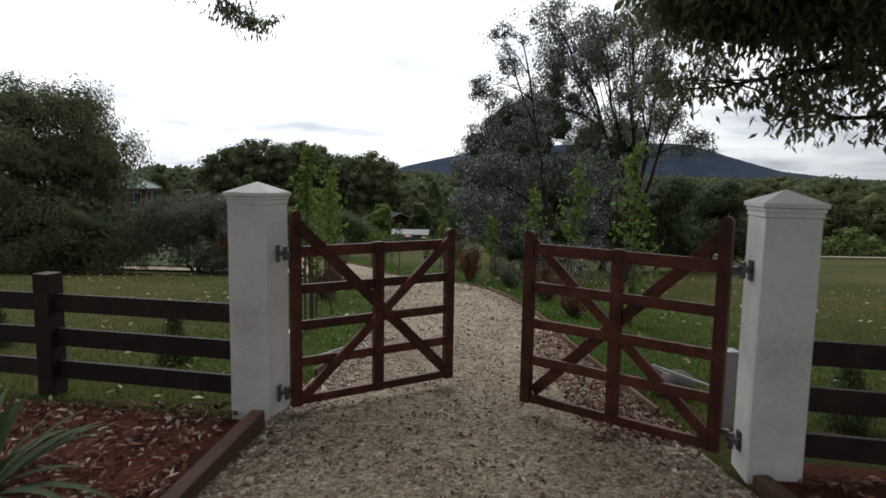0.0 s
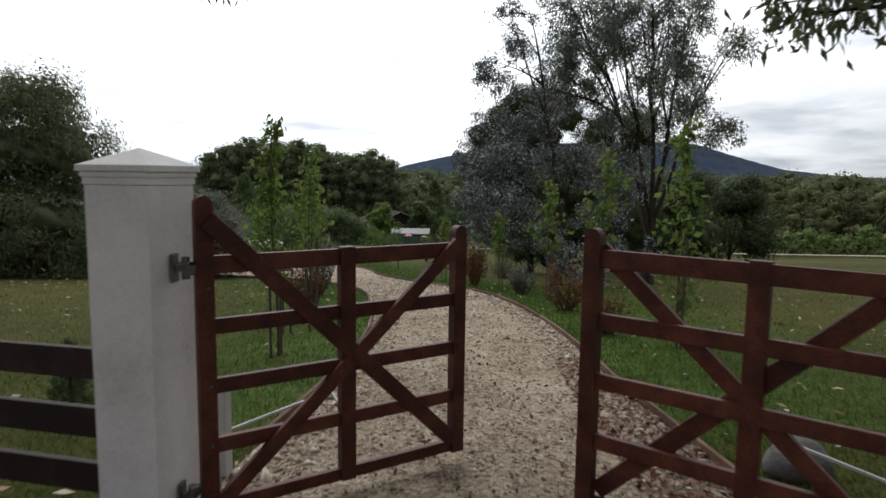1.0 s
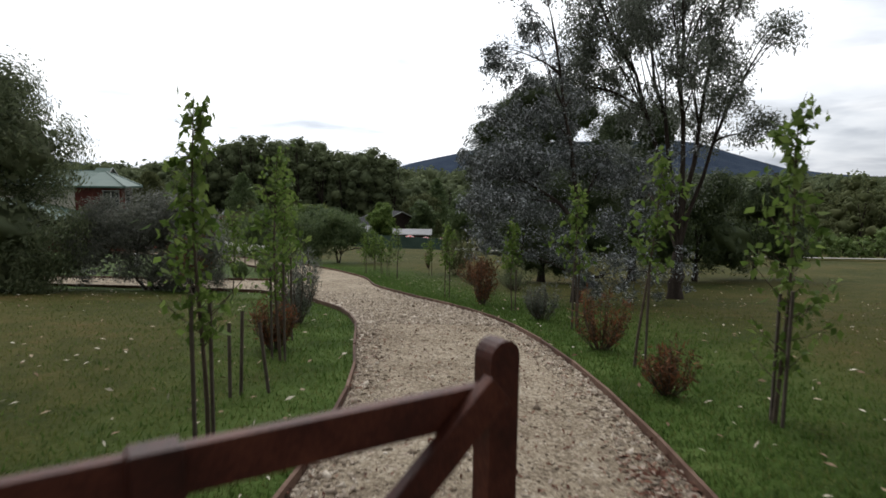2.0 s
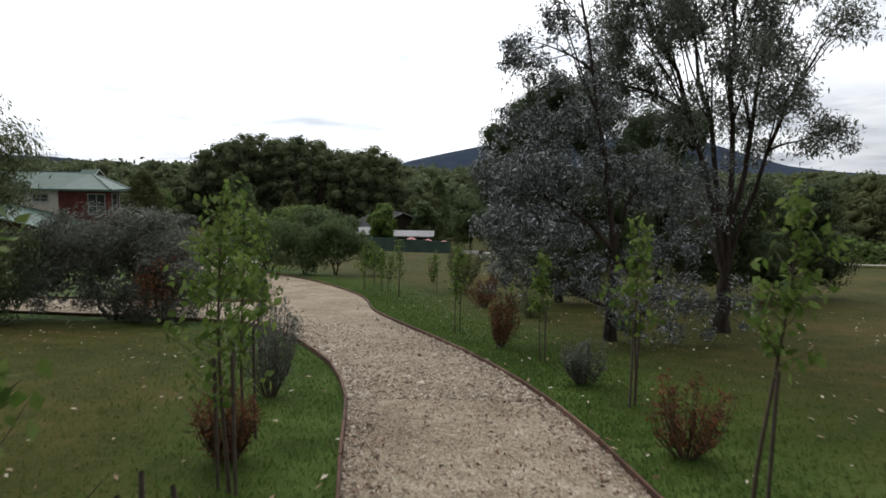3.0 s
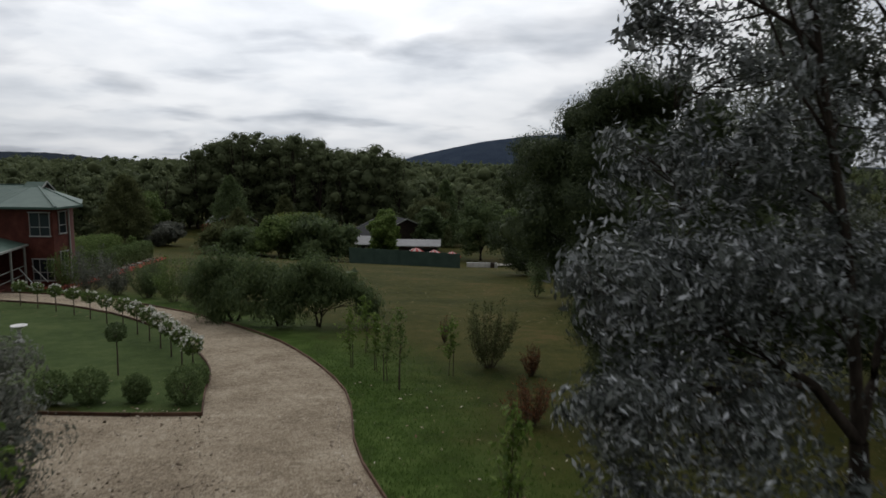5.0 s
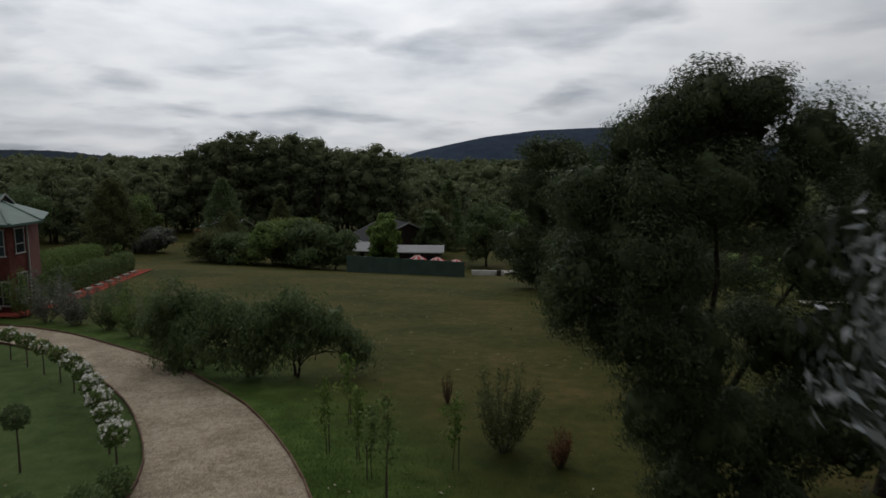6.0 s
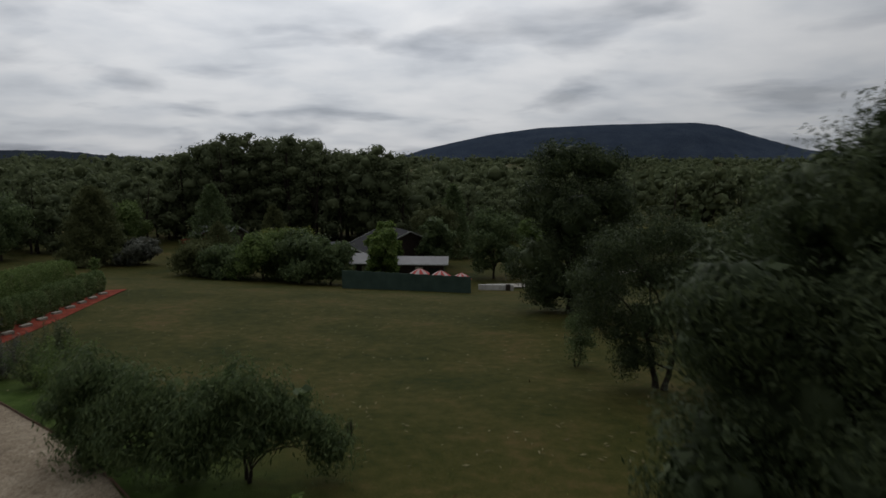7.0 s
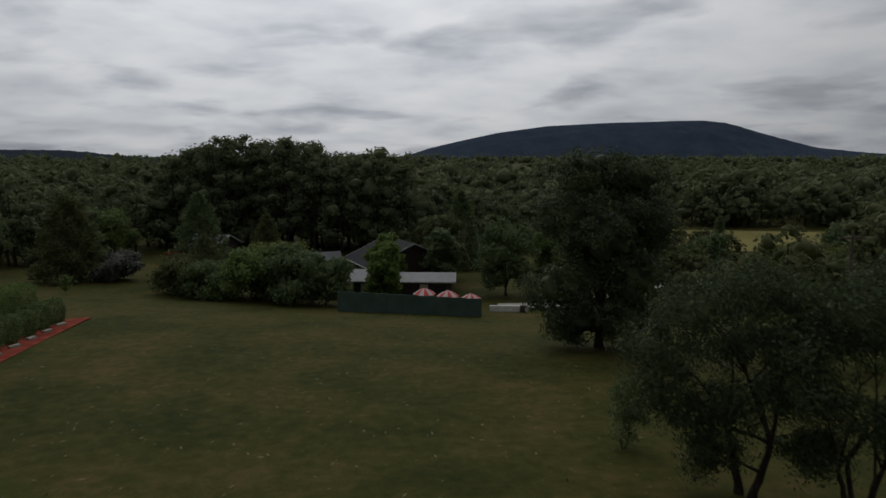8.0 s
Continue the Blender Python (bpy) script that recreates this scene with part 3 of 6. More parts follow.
def fence_run(name_label, start, direction, bays, first_gap, rails):
    """A post-and-rail fence: thick posts with rails housed between them."""
    t = empty("post_and_rail_fence", start[0], start[1], 0, math.degrees(math.atan2(direction[1], direction[0])))
    x, posts = 0.0, []
    ux, uy = direction
    for i in range(bays):
        gap = first_gap if i == 0 else 2.3
        zs = [drop(start[0] + ux * s, start[1] + uy * s) for s in (x, x + gap)]
        for zc in rails:
            part("rail", bar(bmesh.new(), (x - 0.02, 0.0, zs[0] + zc), (x + gap + 0.03, 0.0, zs[1] + zc), 0.045, 0.165, 0.006), M_RAIL, t)
        x += gap
        z = zs[1]
        bm = box(bmesh.new(), x - 0.085, x + 0.085, -0.09, 0.09, z - 0.2, z + 1.14, 0.012)
        part("post", bm, M_RAIL, t)
        x += 0.0
    return tagged(t, name_label, "fence", "entrance fences")


fence_run("dark brown three-rail timber fence running from the pillar", (-1.66, 5.27), (-math.cos(radians(14)), math.sin(radians(14))), 5, 1.97, (0.245, 0.55, 0.87))
fence_run("dark brown three-rail timber fence running from the pillar", (2.50, 4.10), (math.cos(radians(14)), -math.sin(radians(14))), 4, 1.75, (0.245, 0.565, 0.88))


def edging(line, step, w, h, lift, group, start=0.0, end=1e9, mat=None):
    """Timber boards laid end to end along a line, each its own piece."""
    t = empty("timber_edging", float(line[0][0]), float(line[0][1]), 0)
    o = np.array([line[0][0], line[0][1]])
    run = np.concatenate([[0], np.cumsum(np.linalg.norm(np.diff(line, axis=0), axis=1))])
    s = max(start, 0)
    rng = random.Random(5)
    while s + 0.3 < min(run[-1], end):
        e = min(s + step * rng.uniform(0.9, 1.1), run[-1], end)
        a = np.array([np.interp(s + 0.006, run, line[:, k]) for k in (0, 1)])
        b = np.array([np.interp(e - 0.006, run, line[:, k]) for k in (0, 1)])
        za, zb = drop(*a) + lift + rng.uniform(-0.006, 0.006), drop(*b) + lift + rng.uniform(-0.006, 0.006)
        part("board", bar(bmesh.new(), (*(a - o), za), (*(b - o), zb), w, h, 0.004), mat or M_EDGE, t)
        s = e
    return tagged(t, "weathered brown timber edging boards along the gravel", "edging", group)


edging(cut(R_LINE, lambda p: p[1] > 5.0), 1.5, 0.035, 0.13, 0.035, "driveway edging")
edging(cut(L_LINE, lambda p: p[1] > 6.3), 1.2, 0.035, 0.13, 0.035, "driveway edging")
edging(I_LINE, 1.2, 0.035, 0.13, 0.04, "driveway edging")
edging(F_LINE, 1.6, 0.035, 0.13, 0.04, "driveway edging")


def sleeper(a, b):
    t = boxed("timber_sleeper", -0.5, 0.5, -0.055, 0.055, -0.08, 0.1, M_EDGE, None, 0.014)
    d = Vector(b) - Vector(a)
    t.matrix_world = Matrix.Translation(((a[0] + b[0]) / 2, (a[1] + b[1]) / 2, drop(*a) + 0.03)) @ pose(0, 0, 0, 0, 0, math.degrees(math.atan2(d[1], d[0]))) @ Matrix.Diagonal((d.length, 1, 1, 1))
    return tagged(t, "brown hardwood sleeper edging the mulch bed", "sleeper", "bed sleepers")


sleeper((-1.56, 2.5), (-1.38, 4.82))
sleeper((-1.75, 0.0), (-1.57, 2.46))
sleeper((2.12, 3.87), (2.35, 1.6))


def opener(x, y, arm_to, h):
    """A white gate-opener post with a bent arm."""
    z = drop(x, y)
    t = empty("gate_opener_post", x, y, z)
    part("post", box(bmesh.new(), -0.06, 0.06, -0.06, 0.06, -0.1, h - 0.03, 0.006), M_FRAME, t)
    part("cap", box(bmesh.new(), -0.075, 0.075, -0.075, 0.075, h - 0.03, h, 0.008), M_FRAME, t)
    a = Vector((0, 0.03, 0.30))
    b = Vector((arm_to[0] - x, arm_to[1] - y, 0.33))
    part("arm", bar(bmesh.new(), a, b, 0.018, 0.018, 0.003), M_FRAME, t, "white painted steel arm")
    part("arm_end", bar(bmesh.new(), b, b + Vector((0.10, -0.16, -0.05)), 0.018, 0.018, 0.003), M_FRAME, t, "white painted steel arm")
    return tagged(t, "white gate opener post with a bent arm", "gate opener", "gate openers")


opener(-1.33, 5.8, (-0.78, 6.55), 0.62)
opener(2.42, 5.1, (2.02, 5.75), 0.66)


def rock(x, y, r):
    bm = bmesh.new()
    bmesh.ops.create_icosphere(bm, subdivisions=3, radius=r)
    for v in bm.verts:
        v.co *= 1 + 0.35 * noise.noise(v.co * 4.0 + Vector((x, y, 0)))
        v.co.z *= 0.75
    ob = part("rock", bm, M_ROCK, smooth=True)
    ob.location = (x, y, drop(x, y) + r * 0.45)
    return tagged(ob, "dark grey weathered rock on the lawn", "rock")


rock(2.35, 6.05, 0.2)


# ---- leaves, trees and shrubs ----


def unit(v):
    return v / (np.linalg.norm(v, axis=-1, keepdims=True) + 1e-9)


def leaf_quads(p, size, width, droop, rng, spread=1.0, face_up=0.0, face=None):
    """Pointed four-cornered leaves at the points p. droop pulls them down."""
    n = len(p)
    axis = rng.normal(size=(n, 3)) * spread
    axis[:, 2] -= droop
    if face is not None:
        axis = axis - 0.8 * np.sum(axis * face, 1, keepdims=True) * face / (np.sum(face * face, 1, keepdims=True) + 1e-6)
    axis = unit(axis)
    want = np.array([[0, 0, face_up]]) if face is None else face
    side = unit(np.cross(axis, unit(rng.normal(size=(n, 3)) * (1.0 if face is None else 0.6) + want)))
    L = size * rng.uniform(0.6, 1.35, (n, 1))
    W = L * width * rng.uniform(0.7, 1.2, (n, 1))
    nrm = np.cross(axis, side)
    bend = nrm * L * rng.uniform(-0.12, 0.12, (n, 1))
    return np.stack([p, p + axis * L * 0.42 + side * W * 0.5 + bend, p + axis * L, p + axis * L * 0.42 - side * W * 0.5 + bend], 1).reshape(-1, 3)


def in_ball(n, rng, shell=0.45):
    d = unit(rng.normal(size=(n, 3)))
    return d * (shell + (1 - shell) * rng.random((n, 1)) ** 0.6)


def ico(level):
    """Corners and triangles of a round form with its faces split level times."""
    bm = bmesh.new()
    bmesh.ops.create_icosphere(bm, subdivisions=level, radius=1.0)
    bm.verts.ensure_lookup_table()
    v = np.array([tuple(q.co) for q in bm.verts])
    f = np.array([[q.index for q in face.verts] for face in bm.faces])
    bm.free()
    return v, f


ICO = {k: ico(k) for k in (1, 2, 3)}


def masses(name, centres, radii, leaf, rng, parent, level=2, rough=0.28):
    """The shaded inside of a crown: one uneven lump for each clump of leaves."""
    base, f = ICO[level]
    n, k = len(centres), len(base)
    ph = rng.uniform(0, 6.28, (n, 1, 4))
    b = base[None]
    bump = 1 + rough * (np.sin(b[..., 0] * 4.1 + ph[..., 0]) * np.cos(b[..., 1] * 3.7 + ph[..., 1]) + 0.6 * np.sin(b[..., 2] * 6.3 + b[..., 0] * 5.1 + ph[..., 2])) + rng.normal(size=(n, k)) * rough * 0.3
    V = np.asarray(centres)[:, None, :] + b * bump[..., None] * np.asarray(radii)[:, None, :]
    faces = (np.arange(n)[:, None, None] * k + f[None]).reshape(-1, 3)
    me = bpy.data.meshes.new(name)
    me.vertices.add(n * k)
    me.vertices.foreach_set("co", V.astype(np.float32).ravel())
    me.loops.add(len(faces) * 3)
    me.loops.foreach_set("vertex_index", faces.astype(np.int32).ravel())
    me.polygons.add(len(faces))
    me.polygons.foreach_set("loop_start", np.arange(0, len(faces) * 3, 3, dtype=np.int32))
    me.update(calc_edges=True)
    me.materials.append(leaf)
    ob = new(name, me)
    ob.parent = parent
    return ob


def tree(name, x, y, lobes, leaf, trunk, label, category="tree", leaf_size=0.1, leaf_width=0.35, droop=0.5, per_clump=110, clump_r=0.38, flat=0.8, bark=None, stems=1, seed=1, fork=0.3, group="", shell=0.35, twigs=True, trunk_lean=(0, 0), vary=0.25, fill=0, mains=0, aim=0.0, dense=0.0, loose=1.0):
    """A trunk with limbs out to each lobe of the crown, twigs to each clump and separate leaves.
    lobes: (dx, dy, z, rx, ry, rz, clumps), z above the foot; trunk: (radius, height of the fork).
    With mains, only the first lobes take limbs from the fork and the rest branch off those.
    With aim, leaves turn their faces outwards from their lobe; with dense, each lobe has a dense inside of that share of its size."""
    rng = np.random.default_rng(seed)
    z0 = drop(x, y)
    t = empty(name, x, y, z0)
    wood, pts, hub = Tubes(), [], []
    r0, hf = trunk
    top = max(l[2] for l in lobes)
    heads, limbs = [], []
    for s in range(stems):
        ang = 2 * math.pi * s / stems + seed
        off = np.array([math.cos(ang), math.sin(ang), 0]) * (r0 * 1.2 if stems > 1 else 0)
        h = np.linspace(0, 1, 7)
        lean = np.array([trunk_lean[0], trunk_lean[1], 0])
        line = off[None] * (1 + h[:, None] * (2.5 if stems > 1 else 0)) + h[:, None] * np.array([[0, 0, hf]]) + lean[None] * h[:, None] ** 1.5 + rng.normal(size=(7, 3)) * r0 * 0.1 * np.array([1, 1, 0]) * (h[:, None] > 0.05)
        line[0, 2] = -0.15
        rad = r0 / (stems ** 0.35) * (1 - 0.35 * h)
        rad[0] *= 1.35
        wood.line(line, rad, 10)
        heads.append((line[-1], rad[-1], line))
    for k, (dx, dy, lz, rx, ry, rz, cl) in enumerate(lobes):
        head, hr, hl = heads[k % stems]
        c = np.array([dx, dy, lz])
        a = head if lz > hf * 0.8 else hl[min(5, max(2, int(6 * max(lz, 0.3) / max(hf, 0.1))))]
        if mains and k >= mains:
            near = min(limbs, key=lambda v: float(np.linalg.norm(v[0] - c)) + 3.0 * max(0.0, v[0][2] - c[2] + 0.25))
            a, hr = near
        s = np.linspace(0, 1, 8)[:, None]
        mid = (a + c) / 2 + np.array([0, 0, (0.10 if lz > hf else -0.02) * np.linalg.norm(c - a)]) + (c - a) * np.array([-0.14, -0.14, 0.05])
        limb = a * (1 - s) ** 2 + 2 * mid * s * (1 - s) + c * s ** 2 + rng.normal(size=(8, 3)) * 0.035 * np.linalg.norm(c - a) * s * (1 - s)
        lr = min(hr * 0.72, 0.03 + 0.06 * max(rx, rz) ** 0.8) * (1 - 0.8 * s[:, 0])
        wood.line(limb, lr, 7)
        limbs += [(limb[j], float(lr[j]) * 1.2) for j in range(2, 7)]
        pc = c + in_ball(cl, rng, shell) * np.array([rx, ry, rz]) * loose
        for i, q in enumerate(pc):
            if twigs and i % 2 == 0:
                j = 3 + int(rng.integers(0, 5))
                b = limb[j]
                m2 = (b + q) / 2 + rng.normal(size=3) * 0.08 * np.linalg.norm(q - b)
                wood.line(np.array([b, b * 0.4 + m2 * 0.6, m2 * 0.5 + q * 0.5, q]), np.array([1, 0.75, 0.5, 0.2]) * (0.006 + 0.006 * np.linalg.norm(q - b)), 4)
            n = int(per_clump * rng.uniform(0.6, 1.3))
            rr = clump_r * rng.uniform(1 - vary, 1 + vary)
            pts.append(q + np.clip(rng.normal(size=(n, 3)), -1.7, 1.7) * 0.5 * rr * np.array([1, 1, flat]))
            hub.append(np.repeat((c * 0.45 + q * 0.55)[None], n, axis=0))
    wood.make("trunk", bark or M_BARK, t)
    P = np.concatenate(pts)
    quads = [leaf_quads(P, leaf_size, leaf_width, droop, rng, face=unit(P - np.concatenate(hub) + np.array([0, 0, 0.02])) * aim if aim else None)]
    for dx, dy, lz, rx, ry, rz, cl in lobes if fill else ():
        core = np.array([dx, dy, lz]) + in_ball(fill, rng, 0.1) * np.array([rx, ry, rz]) * 0.8
        quads.append(leaf_quads(core, leaf_size * 1.8, 0.5, droop * 0.6, rng, face=unit(core - np.array([dx, dy, lz])) * aim if aim else None))
    poly_mesh("crown", np.concatenate(quads), 4, leaf, t)
    if dense:
        L = np.array([l[:6] for l in lobes])
        masses("inner_foliage", L[:, :3], L[:, 3:6] * dense, leaf, rng, t, 3, 0.3)
    return tagged(t, label, category, group)


# the forked gum on the right-hand lawn
tree("gum_tree", 7.3, 24.7, [(-3.18, 0.26, 9.9, 0.88, 1.09, 1.02, 31), (-1.64, 0.78, 9.7, 1.03, 1.1, 0.89, 31), (-0.29, 0, 9.63, 1.16, 1.25, 1.02, 43), (1.33, 0.78, 9.46, 1.04, 1.1, 0.89, 28), (2.58, 0, 8.33, 0.66, 0.64, 0.47, 12), (-0.55, 3.12, 3.63, 1.05, 1.16, 0.97, 18), (-3.14, 0.52, 8.23, 0.56, 1.01, 1.19, 43), (-3.27, 0.78, 6.79, 0.63, 0.89, 0.91, 31),
     (-2.16, -0.52, 8.16, 0.8, 0.95, 0.87, 31), (-1.74, 1.04, 6.98, 0.76, 0.87, 0.76, 20), (-0.97, 0.78, 8.57, 0.89, 0.94, 0.74, 31), (-0.44, -1.04, 7.16, 0.72, 0.91, 0.87, 23), (-1.22, 0, 5.91, 0.9, 0.9, 0.67, 18), (0.51, 0.52, 7.99, 0.89, 1.12, 1.04, 31), (0.82, -0.78, 6.48, 0.66, 0.84, 0.8, 20), (0.6, 1.04, 5.97, 0.76, 0.83, 0.69, 15),
     (1.94, -0.78, 5.27, 0.76, 0.71, 0.47, 14), (1.63, 0.78, 7.59, 0.6, 0.69, 0.6, 10), (-1.31, 2.08, 4.58, 0.79, 0.95, 0.87, 15), (1.24, 3.64, 3.65, 0.98, 1.08, 0.9, 18), (1.17, 1.3, 5.07, 0.46, 0.62, 0.62, 7)],
     L_LANK, (0.24, 1.5), "tall dark gum tree forking low on the lawn", leaf_size=0.15, leaf_width=0.27, droop=0.9, per_clump=95, clump_r=0.44, vary=0.5, seed=3, mains=6)
# the silver-leaved gum by the driveway
tree("silver_gum_tree", 3.75, 22.7, [(-1.11, 0.6, 8.82, 0.79, 0.83, 0.66, 10), (-0.25, 0.4, 4.05, 0.75, 0.77, 0.58, 30), (-2.65, -0.4, 3.81, 0.72, 0.83, 0.72, 44), (0.65, 0.6, 3.8, 0.76, 0.77, 0.59, 26), (0.47, -1, 0.89, 0.91, 0.95, 0.7, 14), (-1.89, 0, 4.21, 0.82, 0.82, 0.61, 44), (-2.88, -0.8, 2.78, 0.57, 0.66, 0.56, 32), (-2.16, -1, 2.82, 0.71, 0.77, 0.63, 36),
     (-2.66, -1, 1.75, 0.5, 0.56, 0.48, 14), (-1.17, -0.2, 3.82, 0.73, 0.77, 0.61, 34), (-1.4, 0, 2.72, 0.5, 0.57, 0.5, 16), (-2.15, 0.6, 5.22, 0.71, 0.69, 0.5, 22), (-1.28, 0.6, 5.23, 0.66, 0.69, 0.54, 22), (1.36, 0.4, 3.65, 0.67, 0.67, 0.5, 22), (-0.52, 0.6, 4.95, 0.5, 0.57, 0.5, 14), (1.37, -0.6, 1.07, 0.92, 0.99, 0.77, 16),
     (-0.13, -1.4, 1.13, 0.39, 0.47, 0.43, 10), (2.17, 0.6, 2, 0.52, 0.6, 0.52, 10), (-2.34, 0, 7.09, 0.5, 0.54, 0.44, 10), (-1.52, 0.6, 7.48, 0.58, 0.53, 0.34, 9), (-2.04, 0.4, 6.56, 0.74, 0.6, 0.29, 9), (-1.36, 0.4, 7.91, 0.59, 0.56, 0.39, 9), (-1.64, 0.2, 6.09, 0.79, 0.67, 0.37, 12), (-0.76, 0.6, 6.65, 0.53, 0.66, 0.6, 10),
     (-1.91, 0.4, 8.53, 0.52, 0.6, 0.52, 7), (-0.28, 0.4, 5.74, 0.67, 0.77, 0.67, 14), (-2.65, 0, 6.58, 0.29, 0.32, 0.26, 4), (-0.57, 0.4, 2.6, 0.81, 0.76, 0.51, 8), (-1.27, -0.6, 1.62, 0.78, 0.72, 0.49, 11), (-0.48, -1, 1.79, 0.64, 0.64, 0.48, 10), (1.02, 0.6, 2.33, 0.69, 0.69, 0.52, 12), (2.3, -0.3, 1.0, 0.8, 0.8, 0.6, 12), (1.9, 0.2, 3.0, 0.7, 0.8, 0.6, 14), (2.4, 0.3, 4.2, 0.8, 0.8, 0.7, 14)],
     L_SILVER, (0.15, 2.2), "silver-leaved gum tree with bluish narrow leaves beside the driveway", leaf_size=0.105, leaf_width=0.34, droop=0.1, per_clump=84, clump_r=0.25, aim=0.3, seed=7, vary=0.6, fill=10, mains=5, shell=0.15, loose=1.22)
# dense dark evergreens further down
tree("evergreen_tree", 4.2, 32.6, [(1.64, 0, 5.24, 0.72, 0.8, 0.88, 30), (-0.39, 0.2, 8.12, 0.75, 0.75, 0.75, 52), (-2.58, 0, 6.5, 0.65, 0.66, 0.68, 46), (-1.58, -0.7, 5.3, 0.9, 0.88, 0.86, 70), (-2.82, -0.2, 4.75, 0.53, 0.78, 1.04, 50), (-1.67, 0.2, 7.37, 0.61, 0.66, 0.7, 40), (-1.19, 0.1, 7.88, 0.47, 0.49, 0.5, 22), (0.6, 0.3, 8.16, 0.68, 0.64, 0.6, 36),
     (-1.69, -0.6, 3.93, 0.69, 0.77, 0.85, 46), (-0.24, -0.2, 6.53, 0.97, 0.95, 0.93, 64), (0.8, 0, 6.52, 0.71, 0.83, 0.95, 40), (-1.49, -0.3, 6.38, 0.77, 0.75, 0.73, 50), (-2.07, -0.1, 5.55, 0.72, 0.8, 0.88, 44), (-0.78, -0.8, 3.71, 0.83, 0.91, 0.98, 52), (0.83, -0.3, 3.84, 0.6, 0.71, 0.83, 34), (-2.09, 0.1, 3.98, 0.5, 0.58, 0.67, 24),
     (0.65, 0.3, 4.03, 0.59, 0.51, 0.42, 16), (1.6, 0.2, 7.4, 0.9, 0.9, 1, 30), (2.3, 0.3, 5.6, 0.9, 0.9, 1.1, 30), (1.9, -0.2, 3.6, 0.9, 0.9, 1, 28), (-1.3, -0.6, 2.6, 0.9, 0.8, 1.0, 34), (0.1, -0.7, 2.2, 0.9, 0.8, 1.0, 34), (1.2, -0.4, 2.2, 0.9, 0.8, 1.0, 30), (-0.5, 0.6, 1.7, 1.0, 0.8, 0.9, 30), (-1.0, 0.9, 7.0, 1.0, 0.9, 1.0, 34), (0.2, 0.9, 7.6, 1.0, 0.9, 0.9, 34), (-2.2, 0.6, 6.0, 0.8, 0.8, 0.9, 24), (2.3, -0.3, 2.0, 1.0, 0.9, 1.1, 26), (0.8, -0.6, 1.0, 1.0, 0.9, 0.8, 22), (2.9, 0, 4.4, 0.9, 0.9, 1.1, 26), (-0.6, -0.5, 1.1, 0.9, 0.8, 0.7, 20)],
     L_FIR, (0.18, 1.6), "dense dark green evergreen tree with rounded lobes", leaf_size=0.085, leaf_width=0.26, droop=0.9, per_clump=112, clump_r=0.27, aim=1.2, seed=12, shell=0.84, twigs=False, fill=900, mains=5, dense=0.6)
tree("evergreen_tree", 8.6, 34.0, [(-1.2, 0, 2.4, 1.4, 1.4, 1.8, 40), (1.0, -0.4, 2.6, 1.5, 1.4, 1.8, 40), (0, 0.3, 5.0, 1.6, 1.5, 1.7, 48), (0.9, 0.2, 7.0, 1.2, 1.2, 1.5, 34), (-0.9, 0.2, 6.8, 1.0, 1.0, 1.3, 28)],
     L_FIR, (0.2, 1.7), "dense dark green evergreen tree with rounded lobes", leaf_size=0.13, leaf_width=0.26, droop=0.9, per_clump=150, clump_r=0.5, aim=1.0, seed=13, shell=0.8, fill=500, twigs=False, dense=0.6)
for ex, ey, es in ((11.6, 34.2, 61), (15.2, 36.0, 62)):
    tree("evergreen_tree", ex, ey, [(-1.3, 0, 1.8, 1.4, 1.2, 1.5, 26), (1.2, -0.2, 1.9, 1.4, 1.2, 1.5, 26), (0, 0.1, 3.8, 1.6, 1.4, 1.3, 30), (0.8, 0, 4.4, 0.9, 0.9, 0.8, 12)],
         L_FIR, (0.14, 0.8), "low dense dark green evergreen tree behind the gum", leaf_size=0.2, leaf_width=0.28, droop=0.6, per_clump=110, clump_r=0.5, aim=1.2, seed=es, shell=0.75, twigs=False, fill=400, dense=0.6)
tree("evergreen_tree", 6.9, 42.5, [(-0.5, -0.3, 1.4, 1.1, 1.1, 1.1, 40), (0.7, 0.1, 1.6, 1.1, 1.1, 1.2, 40), (-0.2, 0.2, 3.2, 1.2, 1.1, 1.1, 44), (0.7, -0.1, 4.0, 0.9, 0.9, 0.9, 30), (0.0, 0.1, 5.1, 0.8, 0.8, 0.8, 24)],
     L_FIR, (0.16, 0.9), "rounded dark evergreen tree beside the lower lawn", leaf_size=0.1, leaf_width=0.26, droop=0.7, per_clump=130, clump_r=0.3, aim=1.1, seed=14, shell=0.8, twigs=False, fill=600, dense=0.6)
